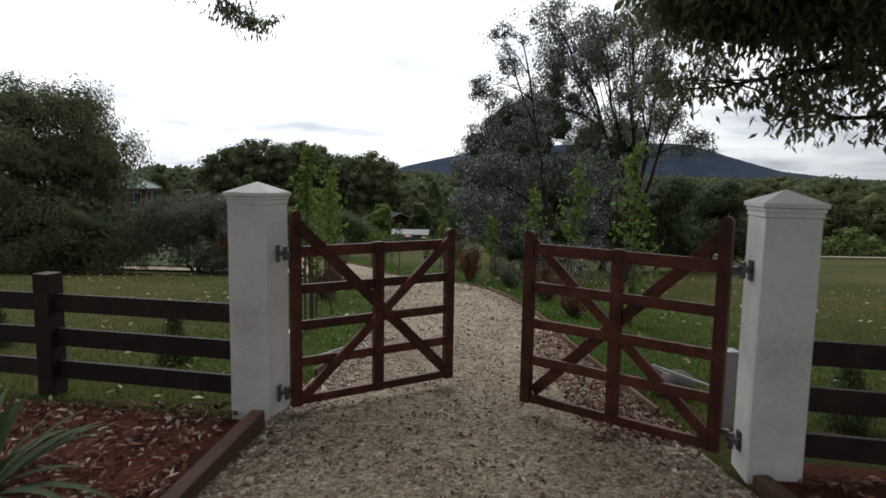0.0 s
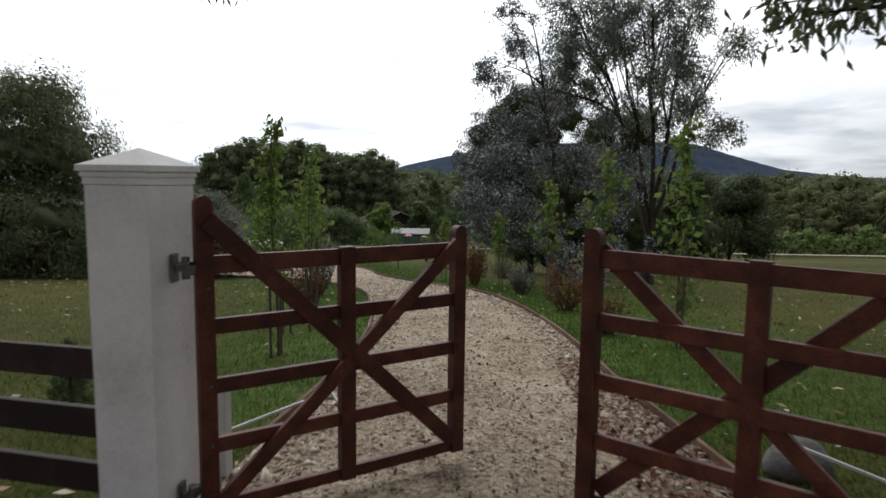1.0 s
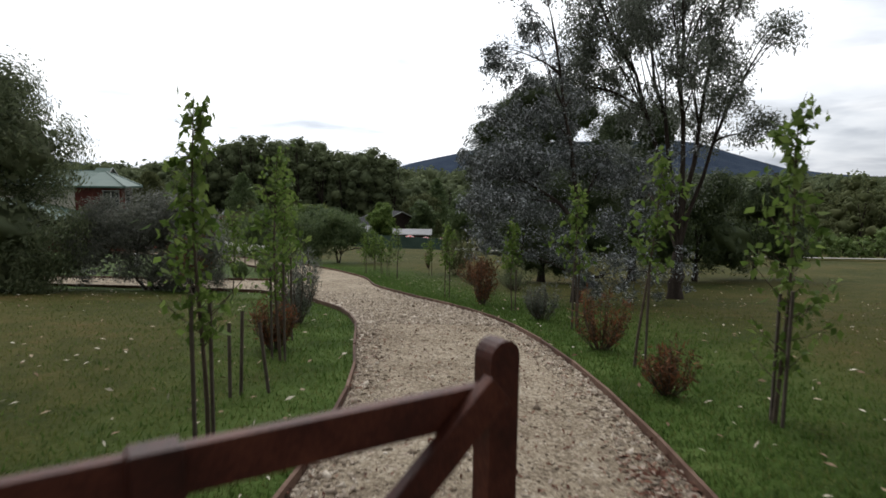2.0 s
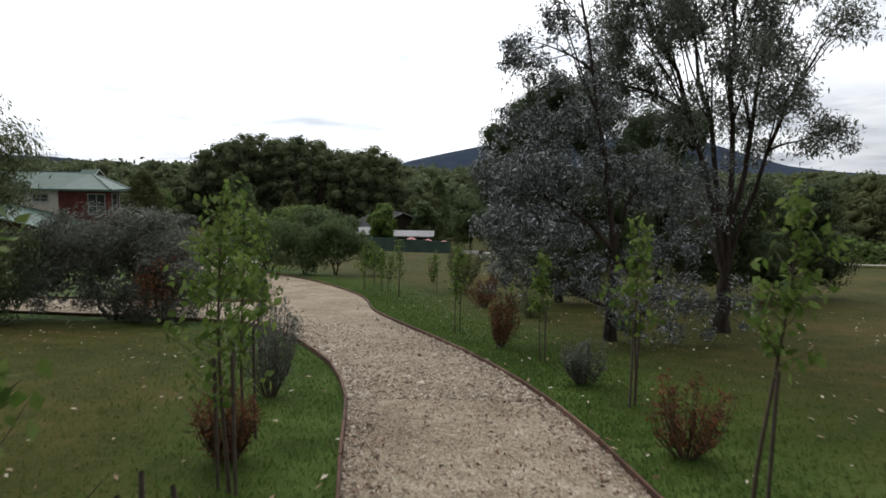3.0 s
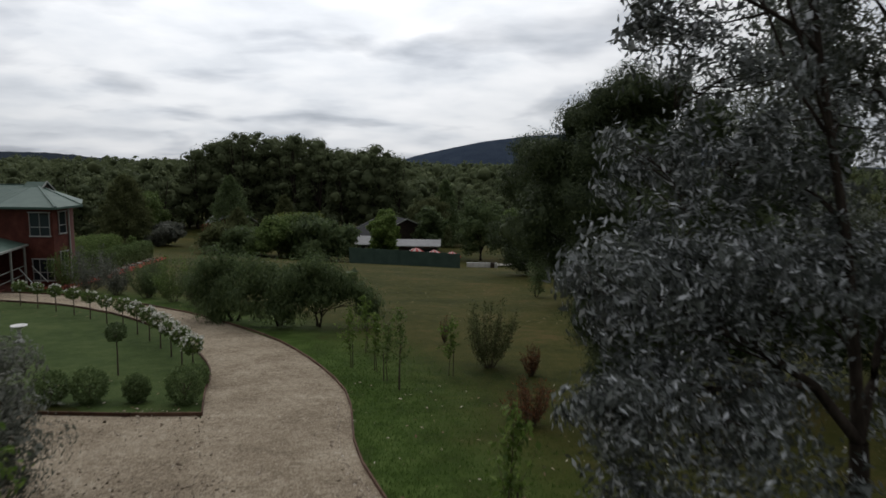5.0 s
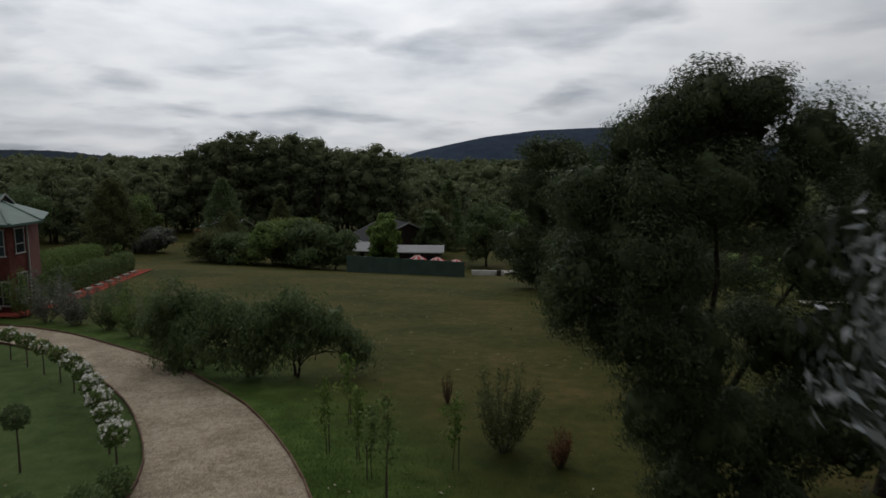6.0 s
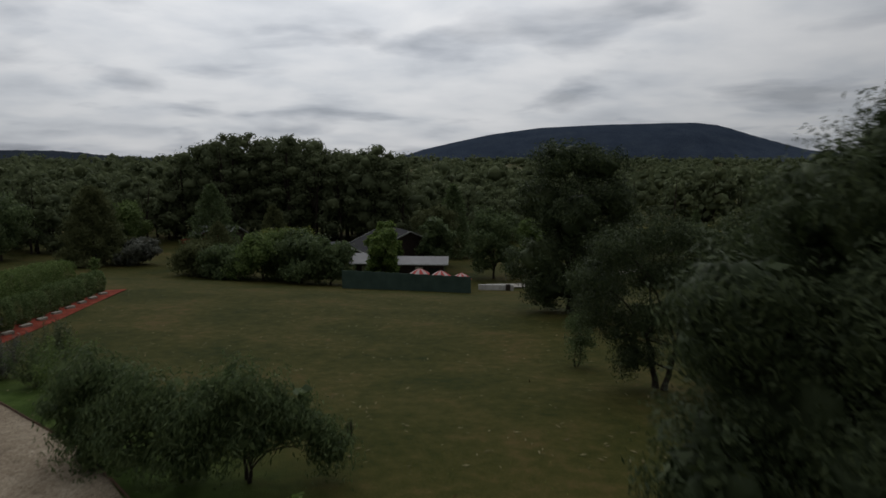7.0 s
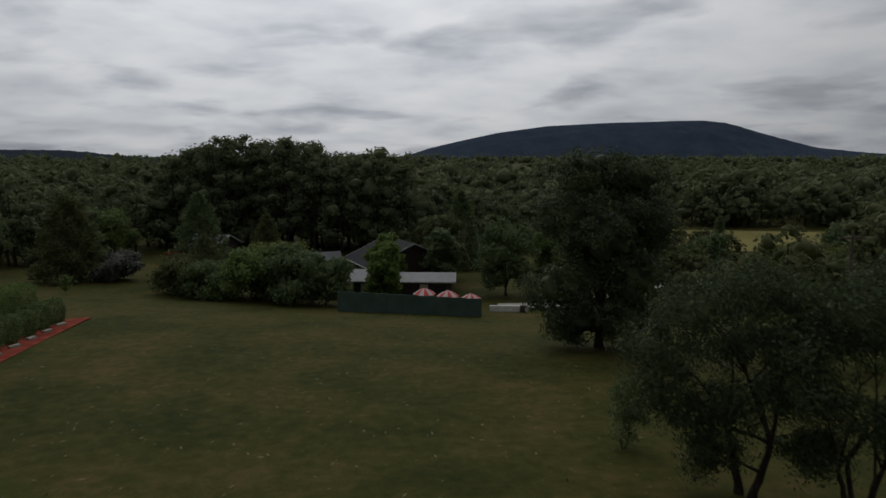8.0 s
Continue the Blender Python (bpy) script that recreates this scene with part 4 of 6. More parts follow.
# spreading trees on the lower lawn
tree("wattle_tree", 7.6, 53.3, [(-2.9, 0, 4.7, 1.0, 1.2, 0.9, 18), (-1.9, -0.5, 6.1, 1.3, 1.4, 0.7, 20), (-0.3, 0.4, 6.6, 1.5, 1.5, 0.7, 22), (1.4, 0, 6.4, 1.4, 1.5, 0.7, 20), (-2.6, 0.5, 3.4, 1.2, 1.2, 0.9, 18), (-0.9, -0.4, 5.0, 1.5, 1.3, 0.6, 18), (0.9, -0.3, 5.0, 1.4, 1.3, 0.6, 18), (-1.6, 0.3, 2.3, 1.1, 1.0, 0.8, 14), (2.4, 0.3, 5.4, 1.1, 1.2, 0.6, 14), (-0.4, -0.5, 3.4, 1.3, 1.1, 0.8, 20), (1.2, 0.2, 3.2, 1.2, 1.1, 0.9, 18), (-0.9, 0.2, 1.3, 1.0, 0.9, 0.6, 12), (1.6, -0.4, 1.7, 1.0, 0.9, 0.7, 12)],
     L_FIR, (0.17, 2.0), "spreading dark green tree on the lower lawn", leaf_size=0.13, leaf_width=0.3, droop=0.5, per_clump=230, clump_r=0.55, fill=160, aim=0.9, seed=21, stems=2, shell=0.5, vary=0.5)
tree("wattle_tree", 10.1, 51.8, [(-1.9, 0.2, 5.0, 1.3, 1.3, 0.7, 18), (-0.4, -0.5, 6.6, 1.5, 1.5, 0.8, 22), (1.5, 0.2, 7.0, 1.6, 1.6, 0.8, 22), (3.2, 0.2, 6.8, 1.5, 1.5, 0.9, 20), (0.6, 0.6, 5.2, 1.5, 1.3, 0.6, 18), (2.6, -0.4, 5.0, 1.4, 1.3, 0.7, 16), (-1.3, -0.6, 3.8, 1.0, 1.0, 0.6, 12), (4.2, 0.4, 5.2, 1.3, 1.3, 1.0, 14), (0.4, -0.5, 3.2, 1.2, 1.0, 0.8, 16), (2.2, 0.2, 3.0, 1.4, 1.2, 1.0, 18), (3.8, 0.2, 3.0, 1.3, 1.2, 1.1, 16), (-1.0, 0.4, 2.0, 0.8, 0.8, 0.6, 9)],
     L_FIR, (0.15, 1.5), "spreading dark green tree with several bare stems on the lower lawn", leaf_size=0.13, leaf_width=0.3, droop=0.5, per_clump=230, clump_r=0.55, fill=160, aim=0.9, seed=22, stems=4, shell=0.5, vary=0.5)
tree("leafy_shrub", 4.84, 57.5, [(0, 0, 1.5, 0.7, 0.7, 1.1, 22), (0.1, 0, 2.5, 0.5, 0.5, 0.6, 10)], L_DARK, (0.05, 0.4), "slender dark shrub standing alone on the lower lawn", "shrub", leaf_size=0.15, per_clump=90, clump_r=0.4, seed=23, stems=3)
tree("oak_tree", 7.8, 76.5, [(-2.4, 0, 4.2, 2.6, 2.4, 2.6, 34), (2.4, 0, 4.6, 2.6, 2.4, 2.8, 34), (0, -0.5, 7.6, 3.2, 2.8, 2.6, 44), (-0.9, 0, 11.8, 2.3, 2.2, 1.6, 28), (1.8, 0.2, 11.3, 2.3, 2.0, 1.5, 26), (-2.3, 0, 8.8, 2.0, 1.8, 1.6, 20), (3.0, 0, 8.4, 1.9, 1.8, 1.6, 20), (-1.2, -0.6, 2.2, 2.8, 2.4, 1.7, 34), (1.8, -0.4, 2.2, 2.4, 2.2, 1.6, 26)],
     L_FIR, (0.3, 2.6), "large dense round-headed tree at the end of the lawn", leaf_size=0.24, leaf_width=0.42, droop=0.5, per_clump=170, clump_r=0.75, fill=200, aim=1.0, seed=24, shell=0.7, dense=0.55)
# two gums added out of view, only to shade the entrance
tree("gum_tree", 7.6, 2.4, [(-3.0, 2.6, 7.2, 2.4, 2.4, 1.3, 46), (-5.6, 3.4, 7.0, 2.4, 2.4, 1.2, 46), (-8.2, 3.4, 7.3, 2.2, 2.2, 1.2, 40), (-4.4, 0.0, 7.6, 2.6, 2.4, 1.4, 50), (-7.4, 0.4, 7.8, 2.6, 2.4, 1.3, 46), (-5.4, -3.0, 8.0, 2.8, 2.4, 1.4, 46), (-0.4, 1.6, 8.2, 2.4, 2.2, 1.4, 36), (-0.6, -2.0, 8.0, 2.6, 2.2, 1.4, 36)],
     L_GUM, (0.34, 4.4), "tall unseen gum tree added to shade the entrance", leaf_size=0.38, leaf_width=0.45, droop=0.7, per_clump=75, clump_r=0.75, seed=51, twigs=False, fill=700)
tree("gum_tree", -7.4, -0.4, [(2.0, 2.6, 7.2, 2.4, 2.4, 1.3, 46), (4.4, 1.8, 7.8, 2.2, 2.2, 1.2, 40), (-0.6, 3.2, 7.6, 2.2, 2.2, 1.1, 34), (3.0, -1.5, 8.4, 2.6, 2.4, 1.3, 42)],
     L_GUM, (0.32, 4.2), "tall unseen gum tree added to shade the entrance", leaf_size=0.38, leaf_width=0.45, droop=0.7, per_clump=75, clump_r=0.75, seed=52, twigs=False, fill=700)
# big shrub-like tree left of the entrance lawn
tree("pepper_tree", -15.0, 24.2, [(-2.2, -0.3, 0.9, 1.6, 1.5, 1.0, 30), (2.0, -0.6, 0.9, 1.6, 1.5, 1.0, 34), (0.1, -1.1, 0.9, 1.6, 1.3, 1.0, 34), (-1.6, 0, 2.0, 2.2, 2.2, 1.7, 44), (1.6, -0.6, 1.9, 2.2, 2.0, 1.7, 50), (0, 0, 4.3, 2.6, 2.4, 1.8, 60), (1.9, 0.2, 4.4, 1.7, 1.7, 1.7, 36), (-1.0, 0.3, 6.1, 1.7, 1.6, 1.3, 34), (1.2, 0.2, 6.0, 1.3, 1.3, 1.1, 24)],
     L_GUM, (0.26, 1.4), "big dense drooping evergreen tree on the entrance lawn", leaf_size=0.15, leaf_width=0.28, droop=0.9, per_clump=190, clump_r=0.6, aim=0.8, seed=31, shell=0.7, fill=450, dense=0.5)
tree("grey_bush", -9.7, 25.3, [(-1.5, 0, 1.2, 1.5, 1.2, 1.2, 36), (1.0, -0.2, 1.2, 1.3, 1.2, 1.1, 32), (-0.2, 0, 2.3, 1.6, 1.3, 1.0, 40), (1.3, 0.3, 1.8, 1.0, 1.0, 0.9, 20), (-2.0, 0.2, 1.9, 1.0, 0.9, 0.9, 20), (1.9, -0.3, 1.1, 1.0, 0.9, 1.0, 24), (0.7, 0.1, 2.5, 0.9, 0.8, 0.7, 16)],
     L_GREY, (0.1, 0.4), "broad dark grey-green bush beside the gravel branch", "shrub", leaf_size=0.11, leaf_width=0.26, droop=0.1, per_clump=260, clump_r=0.36, aim=1, seed=32, stems=4, shell=0.75, fill=400)
tree("red_tipped_shrub", -7.9, 24.2, [(0, 0, 1.1, 0.6, 0.6, 0.6, 14), (0.2, 0.2, 1.6, 0.5, 0.5, 0.4, 8)], L_RED, (0.035, 0.5), "shrub with red new leaves beside the bush", "shrub", leaf_size=0.1, per_clump=60, clump_r=0.32, seed=33, stems=4)
# weeping bushes on the far side of the driveway
for bx, by, crown, sd in (
        (-10.5, 44.0, [(-0.98, 0.1, 2.63, 0.75, 0.77, 0.78, 15), (-0.09, -0.2, 1.72, 0.97, 0.94, 0.92, 18), (-1.54, 0.2, 1.29, 0.54, 0.77, 0.99, 13), (-0.5, -0.4, 0.78, 0.88, 0.74, 0.6, 13), (-0.15, 0.4, 2.27, 0.62, 0.62, 0.62, 8)], 41),
        (-8.2, 43.0, [(-0.88, 0.2, 2.34, 0.89, 0.82, 0.75, 16), (0.02, -0.1, 1.69, 1.01, 0.91, 0.81, 18), (-1.2, -0.3, 1.31, 0.92, 0.85, 0.77, 15), (0.29, -0.5, 0.89, 1, 0.8, 0.6, 13), (0.51, 0.3, 2.27, 0.58, 0.55, 0.51, 8)], 42),
        (-6.5, 43.0, [(-0.9, 0.2, 2.0, 0.8, 0.7, 0.5, 13), (0.2, 0, 2.2, 0.9, 0.7, 0.5, 14), (1.0, 0.1, 1.7, 0.7, 0.6, 0.45, 10), (-1.4, -0.2, 1.4, 0.6, 0.6, 0.45, 9), (0.4, -0.4, 1.5, 0.8, 0.6, 0.4, 9), (-0.4, 0.3, 1.5, 0.8, 0.6, 0.4, 9), (1.7, 0.2, 1.5, 0.7, 0.6, 0.5, 10), (1.2, 0.5, 2.1, 0.7, 0.6, 0.45, 9), (-0.3, 0.2, 2.7, 0.7, 0.6, 0.4, 9), (2.2, 0.3, 0.9, 0.5, 0.5, 0.4, 7)], 43)):
    tree("weeping_bush", bx, by, crown,
         L_DARK, (0.08, 0.5), "dark weeping bush beside the curve of the driveway", "shrub", leaf_size=0.19, leaf_width=0.22, droop=1.5, per_clump=150, clump_r=0.5, fill=60, shell=0.5, vary=0.6, aim=0.6, seed=sd, stems=2, group="weeping bushes")


def sapling(x, y, h, leaf=L_BRIGHT, stakes=2, label="young broad-leaved sapling tied between two stakes", seed=1, lean=(0, 0), wide=0.42, size=0.115, low=0.3, dense=1.0, category="sapling", group="driveway saplings"):
    """A thin stem with short side shoots and broad leaves, with its stakes."""
    rng = np.random.default_rng(seed)
    t = empty("sapling", x, y, drop(x, y))
    wood = Tubes()
    s = np.linspace(0, 1, 9)
    stem = np.stack([lean[0] * s ** 1.3 + 0.03 * np.sin(s * 5 + seed), lean[1] * s ** 1.3 + 0.03 * np.cos(s * 4 + seed), s * h - 0.05 * (s == 0)], 1)
    wood.line(stem, 0.02 * (1 - 0.8 * s) * (h / 2.5), 6)
    pts = []
    n = int(26 * dense)
    for i in range(n):
        f = low + (1 - low) * (i + rng.random()) / n
        b = np.array([np.interp(f, s, stem[:, k]) for k in range(3)])
        a = rng.uniform(0, 2 * math.pi)
        ln = wide * (1.15 - f) * rng.uniform(0.3, 1.9) + 0.05
        e = b + np.array([math.cos(a) * ln, math.sin(a) * ln, ln * rng.uniform(0.5, 1.3)])
        wood.line(np.array([b, (b + e) / 2 - np.array([0, 0, 0.02]), e]), np.array([0.006, 0.004, 0.002]), 4)
        k = int(rng.integers(7, 18))
        u = rng.random((k, 1))
        pts.append(b * (1 - u) + e * u + rng.normal(size=(k, 3)) * 0.05)
    wood.make("stem", M_STEM, t)
    poly_mesh("leaves", leaf_quads(np.concatenate(pts), size * 0.95, 0.6, 0.9, rng), 4, leaf, t)
    for i in range(stakes):
        a = seed * 1.3 + i * math.pi
        px, py = 0.12 * math.cos(a), 0.12 * math.sin(a)
        part("stake", box(bmesh.new(), px - 0.014, px + 0.014, py - 0.014, py + 0.014, -0.2, min(1.25, h * 0.5) + 0.07 * i, 0.003), M_STAKE, t)
    return tagged(t, label, category, group)


sapling(-1.98, 9.6, 2.8, seed=1, dense=2.0, wide=0.26, size=0.095)
sapling(-2.25, 12.95, 2.75, seed=2, dense=1.7, size=0.1)
sapling(-2.5, 14.3, 2.6, seed=3, dense=1.2)
sapling(-3.7, 19.0, 2.6, seed=4, wide=0.45)
sapling(-6.1, 22.7, 2.3, seed=5, stakes=0, wide=0.5, label="young multi-stemmed sapling near the fork of the drive")
sapling(3.2, 10.5, 3.0, seed=6, dense=1.6, wide=0.32, size=0.12, low=0.12)
sapling(2.55, 12.85, 2.75, seed=5, stakes=1, lean=(0.25, 0.1), dense=1.0, low=0.45)
sapling(2.35, 16.0, 2.5, seed=8, low=0.4)
sapling(1.55, 19.4, 2.0, seed=9, stakes=1, low=0.4)
sapling(0.0, 23.7, 2.2, seed=10, stakes=1, low=0.35, wide=0.4, label="young sapling with one stake on the verge")
for i, (sx, sy, sh) in enumerate(((-4.0, 35.8, 1.9), (-3.1, 35.4, 1.8), (-2.65, 34.4, 1.7), (-2.2, 33.4, 2.3), (-0.8, 35.0, 1.7), (-3.8, 38.0, 2.0))):
    sapling(sx, sy, sh, leaf=L_HEDGE if i in (2, 3) else L_BRIGHT, seed=20 + i, stakes=1, low=0.3, wide=0.4, dense=0.9, label="small young sapling on the mown verge")
sapling(-41.3, 96.0, 1.9, leaf=L_HEDGE, seed=30, stakes=0, low=0.2, wide=0.5, size=0.25, label="lone small sapling on the far lawn")
sapling(-22.0, 98.0, 1.2, leaf=L_HEDGE, seed=31, stakes=0, low=0.2, wide=0.4, size=0.2, label="lone small sapling on the far lawn")


def shrub(x, y, r, h, leaf, label, seed=1, upright=True, size=0.09, n=1500, width=0.2, name="shrub", group=""):
    """A bush of many thin upright shoots."""
    rng = np.random.default_rng(seed)
    t = empty(name, x, y, drop(x, y))
    wood, pts = Tubes(), []
    k = 26
    for i in range(k):
        a, q = rng.uniform(0, 2 * math.pi), rng.random() ** 0.6
        e = np.array([math.cos(a) * r * q, math.sin(a) * r * q, h * (1 - 0.25 * q * q) * rng.uniform(0.6, 1.1)])
        b = np.array([e[0] * 0.15, e[1] * 0.15, -0.03])
        m = (b + e) / 2 + np.array([e[0], e[1], 0]) * 0.2
        wood.line(np.array([b, m, e]), np.array([0.010, 0.007, 0.002]), 4)
        u = 0.2 + 0.8 * rng.random((n // k, 1))
        pts.append(b * (1 - u) ** 2 + 2 * m * u * (1 - u) + e * u * u + rng.normal(size=(n // k, 3)) * r * 0.07)
    wood.make("stem", M_STEM, t)
    poly_mesh("leaves", leaf_quads(np.concatenate(pts), size, width, -0.8 if upright else 0.3, rng), 4, leaf, t)
    return tagged(t, label, "shrub", group)


shrub(-2.75, 16.2, 0.55, 1.55, L_GREY, "upright dark shrub with reddish tips by the verge", 1, n=2600)
shrub(-2.5, 13.7, 0.35, 0.8, L_RED, "small reddish-brown shrub at the foot of a sapling", 2)
shrub(0.95, 21.2, 0.45, 1.3, L_RED, "upright reddish-brown shrub on the verge", 3, n=2600)
shrub(1.95, 17.3, 0.4, 0.75, L_GREY, "low dark shrub on the verge", 4)
shrub(2.35, 14.0, 0.46, 0.95, L_RED, "low feathery shrub with orange-red tips on the verge", 5, n=1300)
shrub(2.5, 11.5, 0.38, 0.6, L_RED, "low reddish-brown shrub on the verge", 6, n=1000)
shrub(0.5, 36.2, 0.95, 2.2, L_OLIVE, "feathery olive-green shrub on the lower verge", 7, n=4200, size=0.13)
shrub(1.75, 35.2, 0.4, 0.95, L_RED, "small dark red-leaved shrub on the lower verge", 8)
shrub(-4.4, 46.4, 0.2, 0.7, L_DARK, "small dark seedling on the lower lawn", 9, n=300)
shrub(-1.0, 40.2, 0.22, 1.0, L_RED, "thin brown seedling on the lower lawn", 10, n=260)
shrub(1.1, 30.2, 0.7, 1.1, L_RED, "low rusty shrub at the edge of the shade", 11, n=2500)
shrub(2.5, 27.5, 0.7, 1.0, L_GUM, "low green shrub below the silver gum", 12, n=2200)


for kx, ky, kz, lx in ((-2.16, 11.20, 0.40, 0.05), (-2.01, 11.30, 0.26, -0.10), (-2.27, 11.10, 0.29, 0.02)):
    g = drop(kx, ky)
    k = Tubes()
    k.line(np.array([[kx - lx, ky + 0.03, g - 0.2], [kx, ky, kz]]), np.array([0.02, 0.019]), 6)
    tagged(k.make("garden_stake", M_STAKE, None), "thin dark timber stake leaning in the lawn", "stake", "leaning stakes")


def conelet(x, y, h, r, leaf, label, seed, n=1800, size=0.06, width=0.3, name="small_conifer", group="", category="conifer", flare=0.62):
    rng = np.random.default_rng(seed)
    t = empty(name, x, y, drop(x, y))
    wood = Tubes()
    wood.line(np.array([[0, 0, -0.05], [0, 0, h * 0.5], [0, 0, h * 0.95]]), np.array([0.03, 0.02, 0.004]) * h, 6)
    wood.make("trunk", M_BARK, t)
    f = rng.random(n) ** 1.5
    a = rng.uniform(0, 2 * math.pi, n)
    lump = 1 + 0.22 * np.sin(a * 5 + f * 17 + seed) + 0.15 * np.sin(a * 3 - f * 29)
    q = r * (1 - f) ** flare * lump * (0.5 + 0.5 * rng.random(n) ** 0.4)
    p = np.stack([q * np.cos(a), q * np.sin(a), h * (0.05 + 0.93 * f)], 1)
    poly_mesh("foliage", leaf_quads(p, size, width, -0.5, rng), 4, leaf, t)
    return tagged(t, label, category, group)


conelet(-3.0, 7.1, 0.62, 0.17, L_DARK, "small clipped dark conifer behind the rail fence", 1, group="small conifers")
conelet(3.45, 5.1, 0.65, 0.17, L_DARK, "small clipped dark conifer behind the rail fence", 2, group="small conifers")
conelet(-5.6, 7.9, 0.62, 0.17, L_DARK, "small clipped dark conifer behind the rail fence", 3, group="small conifers")


def ball_bush(name, x, y, r, h, leaf, label, seed, stem=0.0, n=2600, size=0.05, group="", category="bush", width=0.6, square=0.0):
    """A clipped round bush, on a bare stem where stem > 0."""
    rng = np.random.default_rng(seed)
    t = empty(name, x, y, drop(x, y))
    wood = Tubes()
    wood.line(np.array([[0, 0, -0.05], [0.01, 0, (stem + h) * 0.4], [0, 0, stem + h * 0.55]]), np.array([0.028, 0.022, 0.012]), 6)
    for k in range(5):
        a = k * 1.256 + seed
        wood.line(np.array([[0, 0, stem + h * 0.2], [math.cos(a) * r * 0.3, math.sin(a) * r * 0.3, stem + h * 0.45], [math.cos(a) * r * 0.6, math.sin(a) * r * 0.6, stem + h * 0.65]]), np.array([0.012, 0.008, 0.003]), 4)
    wood.make("stem", M_STEM, t)
    d = unit(rng.normal(size=(n, 3)))
    d = d / (np.sum(d ** 4, 1, keepdims=True) ** 0.25) ** square
    lump = 1 + 0.10 * np.sin(d[:, 0] * 7 + seed) * np.cos(d[:, 1] * 6 + d[:, 2] * 5)
    p = d * (0.72 + 0.28 * rng.random((n, 1)) ** 0.5) * lump[:, None] * np.array([r, r, h / 2]) + np.array([0, 0, stem + h / 2])
    poly_mesh("foliage", leaf_quads(p, size, width, -0.3, rng), 4, leaf, t)
    return t if not label else tagged(t, label, category, group)


for i, (bx, by) in enumerate(((-7.57, 31.6), (-8.83, 31.66), (-9.96, 31.5), (-10.85, 31.3))):
    ball_bush("box_ball", bx, by, (0.46, 0.34, 0.45, 0.44)[i], (1.0, 0.75, 0.92, 0.9)[i], L_CLIP, "clipped round green bush in the corner of the lawn", i + 1, n=3400, size=0.06, group="clipped round bushes")
ball_bush("standard_topiary", -10.78, 34.43, 0.30, 0.58, L_DARK, "ball-headed topiary on a tall bare stem", 9, stem=1.05, n=1500, size=0.06, category="topiary")
ball_bush("box_ball", -7.9, 29.9 + 3.3, 0.35, 0.7, L_CLIP, "clipped round green bush beside the roses", 17, n=1500, size=0.07, group="clipped round bushes")

ROSE_LINE = smooth_line([(-8.45, 34.3), (-9.75, 36.2), (-11.05, 38.0), (-12.65, 40.0), (-14.3, 41.7), (-16.4, 43.4), (-18.6, 45.0), (-22.4, 47.2)], 1.6)


def rose(x, y, seed, blooms):
    """A standard rose: thin stem, leafy head and white flowers."""
    rng = np.random.default_rng(seed)
    t = ball_bush("standard_rose", x, y, 0.31, 0.52, L_HEDGE, "standard rose in full white flower beside the drive" if blooms > 20 else "standard rose with a few white flowers beside the drive", seed, stem=0.75, n=650, size=0.09, group="white roses", category="rose")
    k = blooms
    d = unit(rng.normal(size=(k, 3)) + np.array([0, 0, 0.5]))
    c = d * np.array([0.32, 0.32, 0.27]) * rng.uniform(0.85, 1.15, (k, 1)) + np.array([0, 0, 1.03])
    pet = np.repeat(c, 7, axis=0) + rng.normal(size=(k * 7, 3)) * 0.02
    tagged(poly_mesh("flower_head", leaf_quads(pet, 0.075, 0.85, -0.4, rng), 4, L_ROSE, t, "dense white flower head"), kind="stuff")
    return t


for i, (rx_, ry_) in enumerate(ROSE_LINE):
    rose(float(rx_), float(ry_), 60 + i, 34 if i < 6 else 10 + 4 * (i % 3))

# clipped bushes along the red bed, in two rows
for i in range(10):
    ball_bush("clipped_bush", -31.4 + 0.47 * i, 79.2 - 2.25 * i, 0.66, 1.85 + 0.1 * math.sin(i * 2.1), L_CLIP, "clipped drum-shaped bush in a row beside the red bed", 80 + i, n=3600, size=0.11, group="clipped row", square=0.8)
for i in range(9):
    ball_bush("clipped_bush", -38.2 + 0.47 * i, 85.0 - 2.5 * i, 1.22, 2.1, L_HEDGE, "clipped rounded bush in the rear row", 95 + i, n=2800, size=0.14, group="clipped rear row", square=0.8)


def garden_stone(x, y, rz, seed):
    """A low worn block of pale stone at the foot of a clipped bush."""
    rng = random.Random(seed)
    bm = box(bmesh.new(), -0.34, 0.34, -0.16, 0.16, -0.06, 0.15, 0.03)
    for v in bm.verts:
        v.co += Vector((rng.uniform(-0.02, 0.02), rng.uniform(-0.02, 0.02), rng.uniform(-0.015, 0.015)))
    ob = part("garden_stone", bm, M_PALESTONE)
    ob.matrix_world = pose(x, y, drop(x, y) + 0.05, 0, 0, rz)
    return tagged(ob, "low pale stone block at the edge of the red bed", "stone", "bed edging stones")


for i in range(9):
    garden_stone(-30.35 + 0.47 * i, 78.2 - 2.25 * i, 70 + 7 * (i % 3), 40 + i)
# loose shrubs between the house, the roses and the red bed
for i, (bx, by, r, h) in enumerate(((-20.5, 53.0, 1.3, 1.7), (-18.2, 51.8, 1.1, 1.5), (-16.0, 50.2, 1.2, 1.9), (-13.9, 48.4, 1.1, 1.8), (-22.8, 54.0, 1.5, 2.2), (-12.4, 46.8, 1.0, 1.5), (-25.0, 55.6, 1.2, 2.0), (-19.5, 55.0, 1.0, 1.8))):
    shrub(bx, by, r, h * 1.35, (L_GREY, L_DARK, L_HEDGE, L_GUM)[i % 4], "loose garden shrub beyond the driveway", 120 + i, n=3200, size=0.14, width=0.3, group="border shrubs")


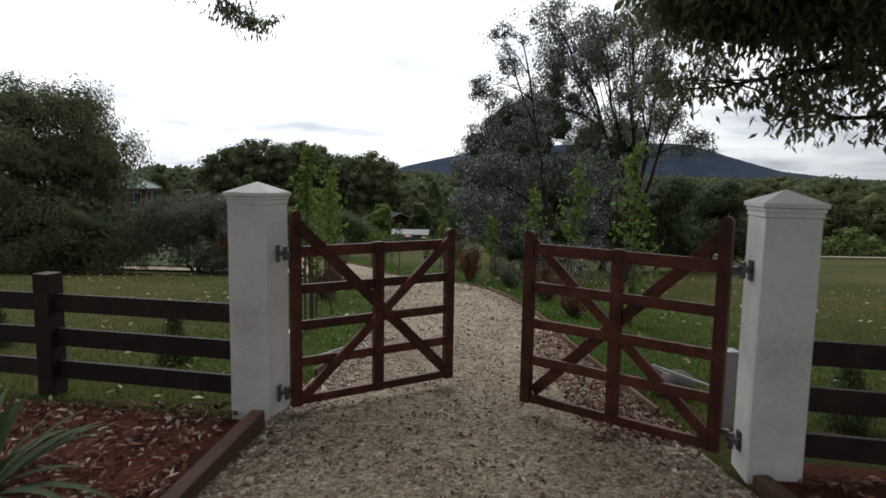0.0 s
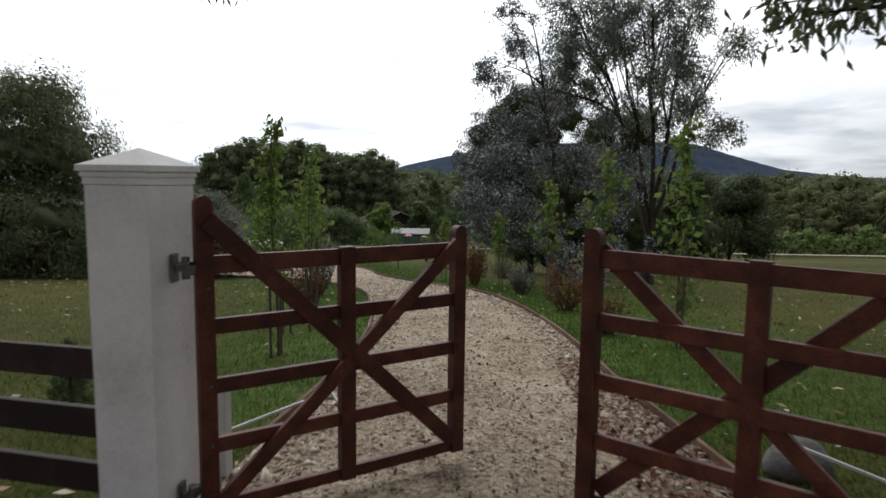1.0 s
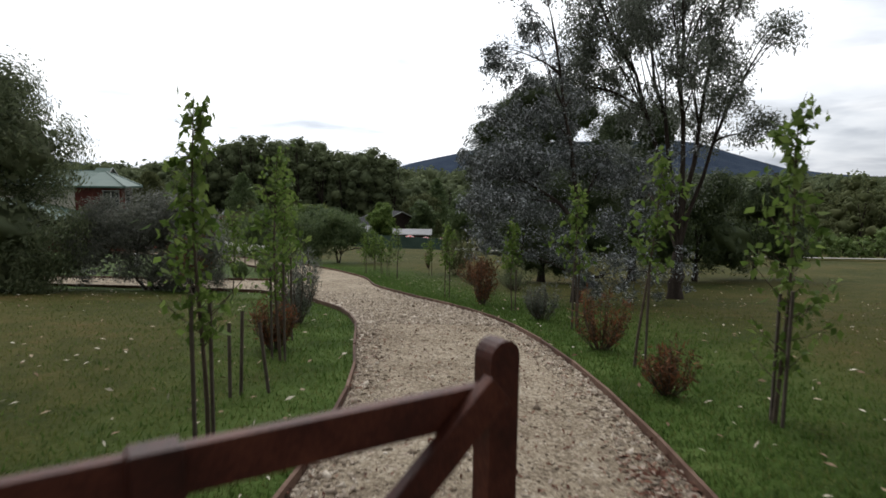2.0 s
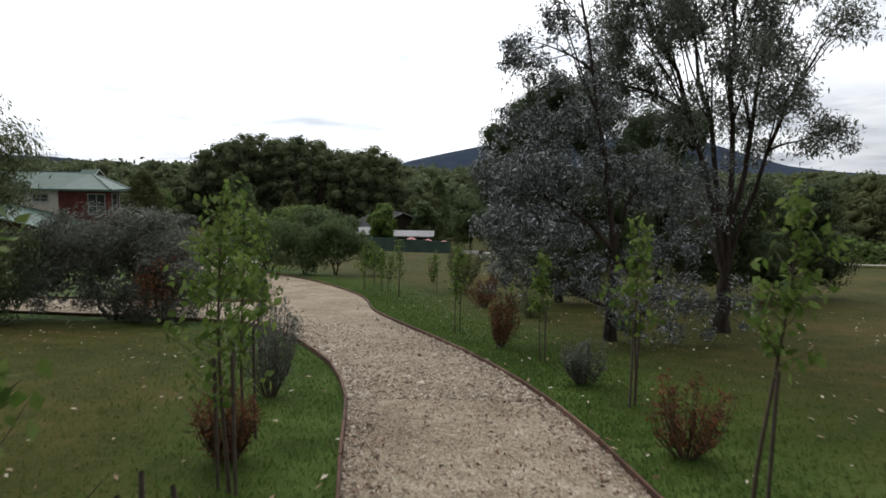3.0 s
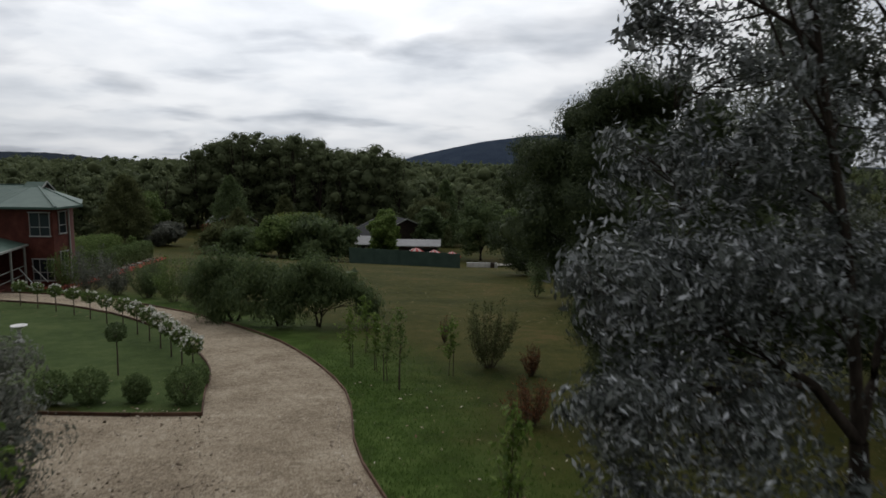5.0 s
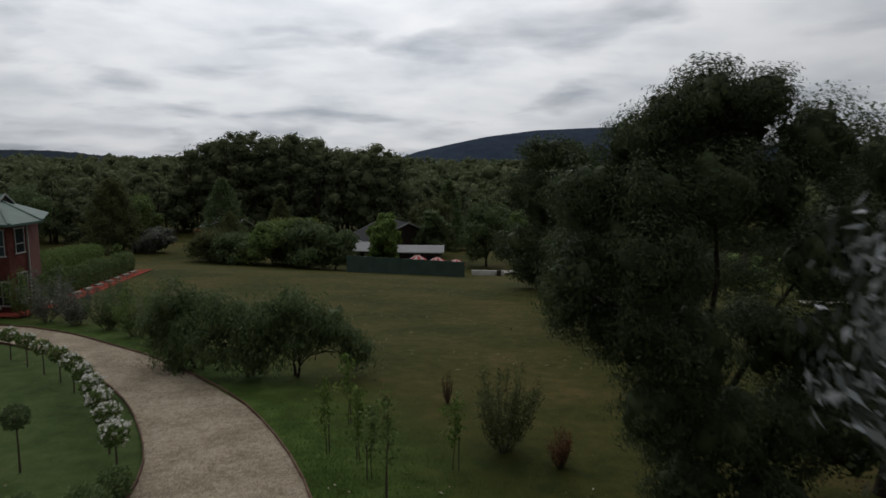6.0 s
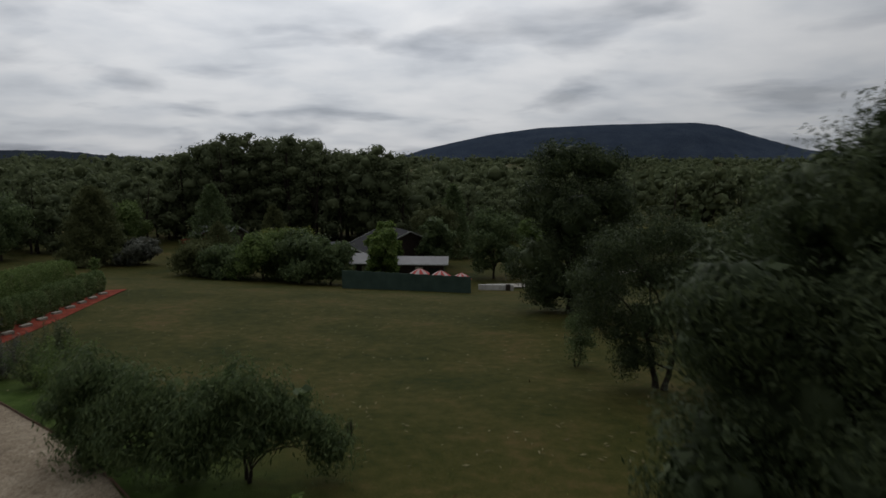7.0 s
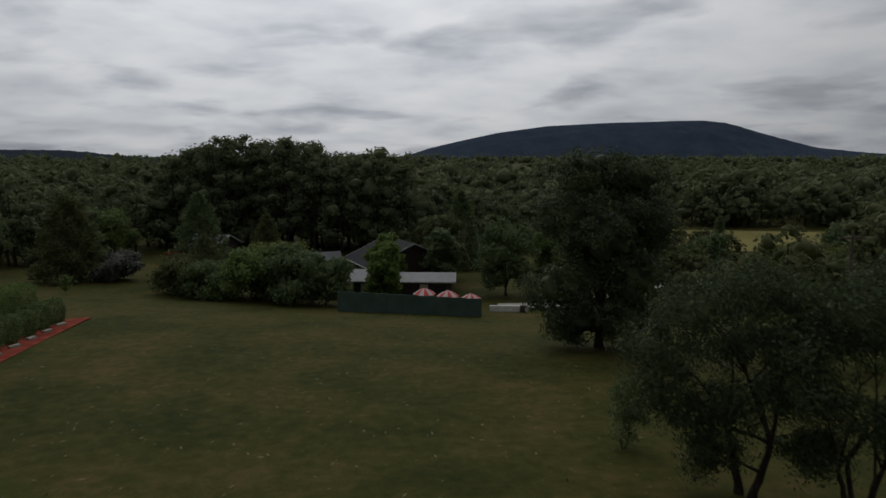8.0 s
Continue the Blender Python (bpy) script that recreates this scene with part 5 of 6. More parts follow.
def bird_bath(x, y):
    """A turned white pedestal with a shallow bowl."""
    t = empty("bird_bath", x, y, drop(x, y))
    prof = [(0.0, -0.05), (0.2, -0.05), (0.2, 0.06), (0.1, 0.12), (0.075, 0.3), (0.085, 0.5), (0.13, 0.58), (0.13, 0.6)]
    bowl = [(0.0, 0.6), (0.16, 0.6), (0.36, 0.68), (0.38, 0.73), (0.34, 0.73), (0.16, 0.655), (0.0, 0.65)]
    for nm, pr in (("pedestal", prof), ("bowl", bowl)):
        bm = bmesh.new()
        rings = [[bm.verts.new((0.75 * r * math.cos(a), 0.75 * r * math.sin(a), 0.9 * z)) for a in np.linspace(0, 2 * math.pi, 20, endpoint=False)] for r, z in pr]
        for i in range(len(rings) - 1):
            for j in range(20):
                k = (j + 1) % 20
                bm.faces.new((rings[i][j], rings[i][k], rings[i + 1][k], rings[i + 1][j]))
        part(nm, bm, M_WHITE, t, smooth=True)
    return tagged(t, "white stone bird bath on the round lawn", "bird bath")


bird_bath(-16.8, 38.9)


def strap_plant(x, y, n, length, seed):
    """A rosette of long folded strap leaves."""
    rng = np.random.default_rng(seed)
    t = empty("strap_leaved_plant", x, y, drop(x, y) + 0.03)
    for i in range(n):
        a, el = i * 2.4 + rng.uniform(-0.2, 0.2), rng.uniform(0.25, 1.35)
        L = length * rng.uniform(0.75, 1.1)
        s = np.linspace(0, 1, 8)
        out = np.array([math.cos(a), math.sin(a), 0])
        side = np.array([-math.sin(a), math.cos(a), 0])
        c = out[None] * (s * L * math.cos(el) + 0.06)[:, None] + np.array([0, 0, 1.0])[None] * (s * L * math.sin(el) - 0.42 * L * s ** 2.2 * math.cos(el) + 0.02)[:, None]
        w = 0.045 * np.sin(math.pi * (0.12 + 0.88 * s)) ** 0.7 * (1 - s) ** 0.25
        up = np.array([0, 0, 1.0])
        V = np.concatenate([c + side * w[:, None] + up * 0.3 * w[:, None], c, c - side * w[:, None] + up * 0.3 * w[:, None]])
        F = [(j, j + 1, 8 + j + 1, 8 + j) for j in range(7)] + [(8 + j, 8 + j + 1, 16 + j + 1, 16 + j) for j in range(7)]
        raw("leaf", V, F, L_SPIKE, t, smooth=True)
    return tagged(t, "spiky green strap-leaved plant in the mulch bed", "plant")


strap_plant(-2.68, 3.45, 40, 1.02, 3)


# trees that only reach into view with their boughs
def bough(name, foot, trunk_top, path, leaf, label, seed, twig_n, size, per, reach, width=0.25):
    """A tall tree standing beside the drive, with one bough hung over it."""
    rng = np.random.default_rng(seed)
    t = empty(name, foot[0], foot[1], drop(*foot))
    o = np.array([foot[0], foot[1], drop(*foot)])
    wood, pts = Tubes(), []
    s = np.linspace(0, 1, 9)[:, None]
    top = np.array(trunk_top) - o
    wood.line(np.array([0, 0, -0.15]) * (1 - s) + top * s + rng.normal(size=(9, 3)) * 0.04 * s, 0.24 * (1 - 0.55 * s[:, 0]), 12)
    for line, tw in path:
        p = np.array(line, float) - o
        u = np.linspace(0, 1, 16)
        k = np.linspace(0, 1, len(p))
        l = np.stack([np.interp(u, k, p[:, i]) for i in range(3)], 1)
        l[1:-1] = (l[:-2] + l[1:-1] * 2 + l[2:]) / 4
        wood.line(l, 0.075 * (1 - 0.88 * u), 7)
        for i in range(tw):
            b = l[int(rng.integers(5, 16))]
            e = b + np.array([rng.normal() * reach, rng.normal() * reach, -abs(rng.normal()) * reach * 0.9 + 0.15])
            m = (b + e) / 2 + np.array([0, 0, 0.12 * reach])
            wood.line(np.array([b, m, e]), np.array([0.012, 0.008, 0.003]), 4)
            c = rng.random((per, 1))
            pts.append(m * (1 - c) + e * c + rng.normal(size=(per, 3)) * 0.10)
    # the rest of the crown, above the bough
    head = []
    for q in top + np.array([0, 0, 3.4]) + in_ball(48, rng, 0.35) * np.array([2.3, 2.3, 1.5]):
        m = (top + q) / 2 + rng.normal(size=3) * 0.2
        wood.line(np.array([top, m, q]), np.array([0.07, 0.04, 0.01]), 5)
        head.append(q + np.clip(rng.normal(size=(70, 3)), -1.7, 1.7) * 0.32)
    wood.make("trunk", M_BARK, t)
    quads = [leaf_quads(np.concatenate(pts), size, width, 1.5, rng, 0.8), leaf_quads(np.concatenate(head), 0.26, 0.4, 0.9, rng)]
    poly_mesh("crown", np.concatenate(quads), 4, leaf, t)
    return tagged(t, label, "tree")


bough("gum_tree", (6.4, 6.2), (6.0, 6.3, 4.2), [([(6.0, 6.3, 3.9), (4.8, 6.2, 3.2), (3.6, 6.1, 3.05), (2.6, 6.1, 2.85)], 26), ([(6.05, 6.3, 4.1), (4.6, 6.3, 4.1), (3.2, 6.4, 4.05), (2.5, 6.4, 3.75)], 170), ([(6.05, 6.3, 4.1), (5.0, 6.6, 4.4), (3.8, 6.8, 4.3), (2.9, 6.8, 4.1)], 170), ([(6.1, 6.3, 3.6), (5.0, 6.0, 2.75), (4.2, 5.9, 2.6), (3.5, 5.9, 2.55)], 14), ([(6.05, 6.3, 4.05), (5.0, 6.2, 3.78), (3.9, 6.1, 3.68), (2.7, 6.1, 3.72)], 210)],
      L_GUM, "gum tree hanging a leafy bough over the gate", 5, 0, 0.105, 78, 0.36, 0.34)
bough("gum_tree", (-12.6, 14.2), (-11.6, 14.3, 8.0), [([(-11.6, 14.3, 7.6), (-8.5, 14.1, 7.4), (-5.6, 13.9, 6.6), (-4.1, 13.8, 5.1)], 60), ([(-11.6, 14.3, 7.8), (-8.0, 14.0, 7.8), (-6.0, 13.9, 7.0), (-5.3, 13.8, 5.6)], 10)],
      L_GUM, "tall gum tree hanging a thin bough over the lawn", 6, 0, 0.16, 26, 0.34, 0.3)


# ---- the brick house ----
def house():
    hx, hy, zb = -26.4, 56.6, -4.6             # near right-hand corner at its foot
    t = empty("brick_house", hx, hy, zb)
    H = 5.1

    def prism(name, foot, z0, z1, mat, label):
        n = len(foot)
        V = [(x, y, z0) for x, y in foot] + [(x, y, z1) for x, y in foot]
        F = [tuple(range(n))[::-1], tuple(range(n, 2 * n))] + [(i, (i + 1) % n, n + (i + 1) % n, n + i) for i in range(n)]
        return raw(name, V, F, mat, t, label)

    prism("wall", [(-3.8, 0), (0, 0), (0, 1.8), (-3.0, 7.3), (-3.8, 7.3)], -0.7, H, M_BRICK, "red brick wall")
    part("side_wall", box(bmesh.new(), -18.5, -3.803, 0.06, 7.3, -0.7, H, 0), M_CREAM, t, "cream clad wall")
    part("lower_wall", box(bmesh.new(), -18.5, -3.803, 0.0, 0.06, -0.7, H - 2.6, 0), M_BRICK, t, "red brick wall")
    for k in range(11):
        part("weatherboard", box(bmesh.new(), -18.5, -3.83, 0.03, 0.06, H - 2.56 + k * 0.23, H - 2.34 + k * 0.23, 0.004), M_CREAM, t)
    # hip roof: the near end turns the corner over the bay
    x0, x1, y0, y1, zr = -19.1, 0.6, -0.6, 8.0, H + 1.25
    ym = (y0 + y1) / 2
    R1, R2 = (x0 + 3.5, ym, zr), (-3.2, ym, zr)
    eave = [(x0, y0, H), (x1, y0, H), (x1, 2.3, H), (-2.6, y1, H), (x0, y1, H)]
    raw("roof", [*eave, R1, R2], [(0, 1, 6, 5), (1, 2, 6), (2, 3, 6), (3, 4, 5, 6), (4, 0, 5), (4, 3, 2, 1, 0)], M_ROOF, t, "green steel hip roof")
    for a, b in (((x1, y0, H + 0.03), R2), ((x1, 2.3, H + 0.03), R2), (R1, R2)):
        part("ridge_cap", bar(bmesh.new(), (a[0], a[1], a[2] + 0.02), (b[0], b[1], b[2] + 0.02), 0.16, 0.05), M_ROOF, t)
    g = -2.55
    raw("gablet", [(g, ym - 0.85, zr - 0.42), (g, ym + 0.85, zr - 0.42), (g, ym, zr + 0.22), (g - 1.4, ym, zr + 0.22), (g - 1.4, ym - 0.85, zr - 0.38), (g - 1.4, ym + 0.85, zr - 0.38)], [(0, 2, 3, 4), (2, 1, 5, 3)], M_ROOF, t, "small gablet roof")
    raw("gablet_louvre", [(g - 0.08, ym - 0.7, zr - 0.42), (g - 0.08, ym + 0.7, zr - 0.42), (g - 0.08, ym, zr + 0.12)], [(0, 1, 2)], M_TIMBERWALL, t, "dark gablet louvre")
    for sy in (-1, 1):
        part("gablet_barge", bar(bmesh.new(), (g + 0.02, ym + sy * 0.85, zr - 0.40), (g + 0.02, ym, zr + 0.24), 0.05, 0.1), M_FASCIA, t)
    for i in range(40):
        f = x0 + 3.6 + i * 0.31
        part("roof_rib", bar(bmesh.new(), (f, y0, H + 0.006), (f, ym, zr + 0.006), 0.025, 0.022), M_ROOF, t)
    part("gutter", box(bmesh.new(), x0, x1 + 0.06, y0 - 0.09, y0, H - 0.13, H + 0.02, 0.01), M_ROOF, t)
    part("gutter", box(bmesh.new(), x1, x1 + 0.09, y0, 2.3, H - 0.13, H + 0.02, 0.01), M_ROOF, t)
    part("downpipe", box(bmesh.new(), 0.02, 0.1, 1.6, 1.68, -0.6, H - 0.1, 0.01), M_FASCIA, t)

    def window(xa, xb, za, zc, face="front", mull=1):
        w = empty("window")
        w.parent = t
        if face == "front":
            w.matrix_basis = pose(xa, -0.02, za)
        else:
            w.matrix_basis = pose(0.02, xa, za, 0, 0, 90)
        wd, ht = xb - xa, zc - za
        part("pane", box(bmesh.new(), 0, wd, -0.005, 0.03, 0, ht), M_GLASS, w, "dark window glass")
        bm = bmesh.new()
        for a, b in ((0, 0.035), (wd - 0.035, wd)):
            box(bm, a, b, -0.05, 0.02, 0, ht)
        for a, b in ((-0.08, 0.0), (ht, ht + 0.07)):
            box(bm, -0.05, wd + 0.05, -0.07, 0.02, a, b)
        for k in range(mull):
            c = wd * (k + 1) / (mull + 1)
            box(bm, c - 0.016, c + 0.016, -0.045, 0.02, 0, ht)
        part("frame", bm, M_FRAME, w, "white window frame")
        part("transom", box(bmesh.new(), 0.07, wd - 0.07, -0.04, 0.02, ht * 0.36, ht * 0.36 + 0.045), M_FRAME, w)
        return w

    window(-1.50, -0.17, H - 1.86, H - 0.40)
    window(-1.46, -0.06, 0.35, 1.68, mull=2)
    window(0.55, 1.35, H - 1.76, H - 0.38, "side", 0)
    window(0.55, 1.35, 0.55, 2.1, "side", 1)
    window(-5.75, -4.62, H - 0.95, H - 0.45)
    window(-12.5, -11.2, H - 1.8, H - 0.6)
    # single-storey verandah that reaches forward, its roof falling towards the garden
    ze, zt, slope_x = 2.68, 4.15, -8.2
    V = [(0.35, -7.6, ze), (-1.75, -0.04, ze), (slope_x, -0.04, zt), (slope_x + 1.6, -7.6, zt)]
    V += [(x, y, z - 0.07) for x, y, z in V]
    raw("verandah_roof", V, [(0, 1, 2, 3), (7, 6, 5, 4), (0, 4, 5, 1), (1, 5, 6, 2), (2, 6, 7, 3), (3, 7, 4, 0)], M_ROOF, t, "green steel verandah roof")
    part("verandah_gutter", bar(bmesh.new(), (0.4, -7.6, ze - 0.04), (-1.68, -0.06, ze - 0.04), 0.1, 0.12), M_FASCIA, t)
    for k in range(4):
        f = 0.06 + 0.29 * k
        px, py = 0.2 - 2.0 * (1 - f), -7.4 * f
        part("verandah_post", box(bmesh.new(), px - 0.05, px + 0.05, py - 0.05, py + 0.05, -0.6, ze + 0.02, 0.01), M_FASCIA, t)
    prism("verandah_floor", [(0.1, -7.5), (-1.9, -0.05), (slope_x, -0.05), (slope_x + 1.6, -7.5)], -0.7, 0.4, M_BRICK, "red brick verandah base")
    prism("verandah_wall", [(-4.2, -7.4), (-4.2, -0.05), (slope_x, -0.05), (slope_x + 1.6, -7.4)], 0.4, 3.1, M_BRICK, "red brick wall under the verandah")
    for z in (0.75, 1.3):
        part("handrail", bar(bmesh.new(), (0.02, -7.3, z), (-1.85, -0.3, z), 0.05, 0.05), M_FASCIA, t)
    part("stair_rail", bar(bmesh.new(), (-1.6, -1.2, 1.3), (0.2, -2.6, 0.55), 0.05, 0.05), M_FASCIA, t)
    part("stair_rail", bar(bmesh.new(), (-1.2, -0.5, 1.3), (0.6, -1.8, 0.55), 0.05, 0.05), M_FASCIA, t)
    part("door", box(bmesh.new(), -4.21, -4.15, -4.4, -3.5, 0.4, 2.45, 0.01), M_TIMBERWALL, t, "dark timber door")
    bm = bmesh.new()
    bar(bm, (-9.0, 1.6, zr - 0.9), (-9.0, 1.6, zr + 2.2), 0.05, 0.05)
    bar(bm, (-9.9, 1.6, zr + 2.1), (-8.1, 1.6, zr + 2.1), 0.04, 0.04)
    for k in range(6):
        bar(bm, (-9.8 + k * 0.32, 1.25, zr + 2.1), (-9.8 + k * 0.32, 1.95, zr + 2.1), 0.025, 0.025)
    part("antenna", bm, M_STEEL, t, "grey television antenna")
    return tagged(t, "two-storey red brick house with a green steel roof", "house")


house()


# ---- the screened yard, sheds and neighbours below the lawn ----
def screen_fence():
    t = empty("screen_fence", -13.0, 92.0, 0)
    L, n = 13.3, 9
    for i in range(n):
        a, b = L * i / n, L * (i + 1) / n
        za, zb = drop(-13 + a, 92) - 0.3, drop(-13 + b, 92) - 0.3
        top = -6.45
        bm = bmesh.new()
        v = [bm.verts.new(p) for p in ((a + 0.02, 0, za), (b - 0.02, 0, zb), (b - 0.02, 0, top - 0.07 * i), (a + 0.02, 0, top - 0.07 * i), (a + 0.02, 0.06, za), (b - 0.02, 0.06, zb), (b - 0.02, 0.06, top - 0.07 * i), (a + 0.02, 0.06, top - 0.07 * i))]
        for f in ((0, 1, 2, 3), (7, 6, 5, 4), (3, 2, 6, 7), (0, 4, 5, 1), (0, 3, 7, 4), (1, 5, 6, 2)):
            bm.faces.new([v[k] for k in f])
        part("panel", bm, M_SCREEN, t)
        part("post", box(bmesh.new(), a - 0.045, a + 0.045, -0.03, 0.09, za, top - 0.07 * i + 0.05, 0.01), M_SCREEN, t)
    return tagged(t, "dark green screen fence round the yard", "fence")


screen_fence()


def shed(x, y, z, w, d, h, rise, roof, wall, label, rz=0, name="shed", overhang=0.5):
    """A gabled building; its ridge runs along its width."""
    t = empty(name, x, y, z, rz)
    part("wall", box(bmesh.new(), -w / 2, w / 2, -d / 2, d / 2, -0.5, h), wall, t)
    for gx in (-w / 2, w / 2):
        raw("gable", [(gx, -d / 2, h), (gx, d / 2, h), (gx, 0, h + rise)], [(0, 1, 2)], wall, t)
    o = overhang
    k = rise / (d / 2)
    for sy in (-1, 1):
        V = [(-w / 2 - o, sy * (d / 2 + o), h - k * o + 0.03), (w / 2 + o, sy * (d / 2 + o), h - k * o + 0.03), (w / 2 + o, 0, h + rise + 0.03), (-w / 2 - o, 0, h + rise + 0.03)]
        V += [(a, b, c + 0.1) for a, b, c in V]
        raw("roof_slope", V, [(0, 1, 2, 3), (4, 5, 6, 7), (0, 1, 5, 4), (1, 2, 6, 5), (3, 0, 4, 7)], roof, t)
        part("gutter", bar(bmesh.new(), (-w / 2 - o, sy * (d / 2 + o + 0.05), h - k * o + 0.06), (w / 2 + o, sy * (d / 2 + o + 0.05), h - k * o + 0.06), 0.1, 0.1), M_FASCIA, t)
    for sx in (-1, 1):
        for sy in (-1, 1):
            part("barge_board", bar(bmesh.new(), (sx * (w / 2 + o + 0.03), sy * (d / 2 + o), h - k * o + 0.1), (sx * (w / 2 + o + 0.03), 0, h + rise + 0.1), 0.06, 0.16), M_FASCIA, t)
    part("door", box(bmesh.new(), -0.45, 0.45, -d / 2 - 0.04, -d / 2, 0, min(2.05, h - 0.1), 0.01), M_CREAM, t)
    part("window", box(bmesh.new(), w * 0.2, w * 0.2 + 1.2, -d / 2 - 0.03, -d / 2, 0.9, min(1.9, h - 0.2)), M_GLASS, t)
    return tagged(t, label, "building")


shed(-5.7, 103.6, -9.75, 5.8, 3.2, 2.45, 0.5, M_SHEDROOF, M_TIMBERWALL, "low shed with a pale zinc roof behind the screen")
shed(-11.9, 102.6, -9.5, 2.6, 3.4, 2.5, 0.7, M_SHEDROOF, M_TIMBERWALL, "small shed with a pale zinc roof behind the screen")
shed(-9.6, 115.0, -11.0, 8.0, 10.6, 4.1, 2.3, M_DARKROOF, M_TIMBERWALL, "dark-roofed house among the trees", rz=118, name="farm_house", overhang=0.7)
shed(-24.5, 133.0, -12.4, 6, 5, 2.2, 1.2, M_SHEDROOF, M_TIMBERWALL, "pale-roofed building half hidden by conifers", rz=20, name="farm_building")
shed(-40.5, 131.0, -9.6, 6, 5, 2.4, 1.2, M_SHEDROOF, M_TIMBERWALL, "pale-roofed building half hidden by conifers", rz=-15, name="farm_building")


def umbrella(x, y, z, r):
    """A market umbrella with alternate red and white gores and a valance."""
    t = empty("garden_umbrella", x, y, z)
    wood = Tubes()
    wood.line(np.array([[0, 0, -0.4], [0, 0, 1.2], [0, 0, 2.55]]), np.array([0.03, 0.03, 0.025]), 8)
    wood.make("pole", M_FRAME, t)
    for i in range(12):
        a, b = 2 * math.pi * i / 12, 2 * math.pi * (i + 1) / 12
        pa, pb = (r * math.cos(a), r * math.sin(a)), (r * math.cos(b), r * math.sin(b))
        V = [(0, 0, 2.55), (pa[0] * 0.5, pa[1] * 0.5, 2.32), (pb[0] * 0.5, pb[1] * 0.5, 2.32), (*pa, 1.98), (*pb, 1.98), (*pa, 1.82), (*pb, 1.82)]
        raw("gore", V, [(0, 1, 2), (1, 3, 4, 2), (3, 5, 6, 4)], M_UMB_RED if i % 2 else M_UMB_WHITE, t)
    return tagged(t, "red and white striped garden umbrella, open", "umbrella", "garden umbrellas")


for ux, uy, uz in ((-5.25, 96.0, -9.2), (-2.95, 96.2, -9.45), (-0.7, 95.0, -9.5)):
    umbrella(ux, uy, uz - 0.2, 1.1)


def block_wall():
    t = empty("low_white_wall", 1.2, 96.8, drop(2, 97) - 0.1)
    for i in range(5):
        part("block", box(bmesh.new(), i * 0.78, i * 0.78 + 0.76, 0, 0.2, 0, 0.72, 0.02), M_WHITE, t)
    part("dark_bin", box(bmesh.new(), 3.0, 3.5, -0.35, -0.02, 0, 0.8, 0.03), M_TIMBERWALL, t)
    return tagged(t, "low white block wall beside the lane", "wall")


block_wall()


# ---- planting round the yard ----
def grove(name, x, y, h, r, leaf, label, seed, size=0.4, n=60, per=80, base=0.15, category="tree"):
    rng = np.random.default_rng(seed)
    lobes = []
    k = 7
    for i in range(k):
        a = i * 2.4 + seed
        q = r * 0.55 if i else 0
        lobes.append((q * math.cos(a), q * math.sin(a), h * (0.18 + 0.105 * i) if i else h * 0.76, r * 0.55, r * 0.55, h * 0.22, n // k))
    return tree(name, x, y, lobes, leaf, (0.05 + h * 0.016, h * base), label, category, leaf_size=size * 1.15, leaf_width=0.5, droop=0.3, per_clump=int(per * 1.3), clump_r=r * 0.24, fill=160, seed=seed, shell=0.6, twigs=False, aim=1.2)


GREENS = [
    (-23.0, 97.5, 5.4, 3.6, L_HEDGE), (-18.5, 97.0, 5.6, 3.4, L_DARK), (-15.2, 96.8, 4.9, 2.6, L_DARK), (-27.5, 99.0, 3.6, 3.0, L_DARK), (-31.5, 101.0, 3.8, 3.2, L_OLIVE), (-21.0, 101.0, 6.0, 3.0, L_LIME),
    (-9.7, 99.2, 5.8, 1.8, L_BRIGHT), (-10.4, 106.6, 6.6, 2.0, L_BRIGHT), (3.4, 107.0, 8.8, 3.3, L_DARK), (9.5, 112.0, 7.5, 2.8, L_HEDGE), (-4.0, 111.0, 7.6, 2.3, L_DARK), (-4.5, 121.0, 9.0, 3.0, L_OLIVE), (-35.5, 112.0, 3.8, 2.5, L_RED), (-42.0, 107.0, 3.2, 2.4, L_GREY),
    (-62.0, 110.0, 8.5, 4.2, L_DARK), (-70.0, 108.0, 9.0, 4.5, L_WOOD), (-55.0, 128.0, 8.0, 4.0, L_HEDGE)]
for i, (gx, gy, gh, gr, gl) in enumerate(GREENS):
    grove("garden_tree", gx, gy, gh, gr, gl, {L_BRIGHT.name: "light green feathery tree by the yard", L_LIME.name: "yellow-green leafy tree behind the hedge", L_RED.name: "rusty brown rounded shrub by the conifers"}.get(gl.name, "dense green garden tree by the yard"), 200 + i, n=70, per=105, base=0.1, size=0.31)
conelet(-34.3, 112.5, 10.6, 3.6, L_DARK, "broad green conifer among the garden trees", 301, n=9000, size=0.5, name="conifer")
conelet(-27.0, 116.0, 8.0, 2.6, L_OLIVE, "olive green conifer among the garden trees", 302, n=6000, size=0.5, name="conifer")
conelet(-47.0, 106.0, 9.8, 3.6, L_OLIVE, "spreading cypress at the edge of the lawn", 303, n=9000, size=0.6, name="conifer", flare=0.45)
conelet(-2.0, 132.0, 12.0, 3.4, L_DARK, "dark pointed conifer behind the sheds", 304, n=7000, size=0.6, name="conifer")
conelet(-30.5, 104.5, 6.0, 2.6, L_OLIVE, "olive green conifer among the garden trees", 305, n=5000, size=0.4, name="conifer")
conelet(44.0, 150.0, 6.5, 1.6, L_DARK, "slim dark conifer in the far paddock", 306, n=2500, size=0.5, name="conifer")


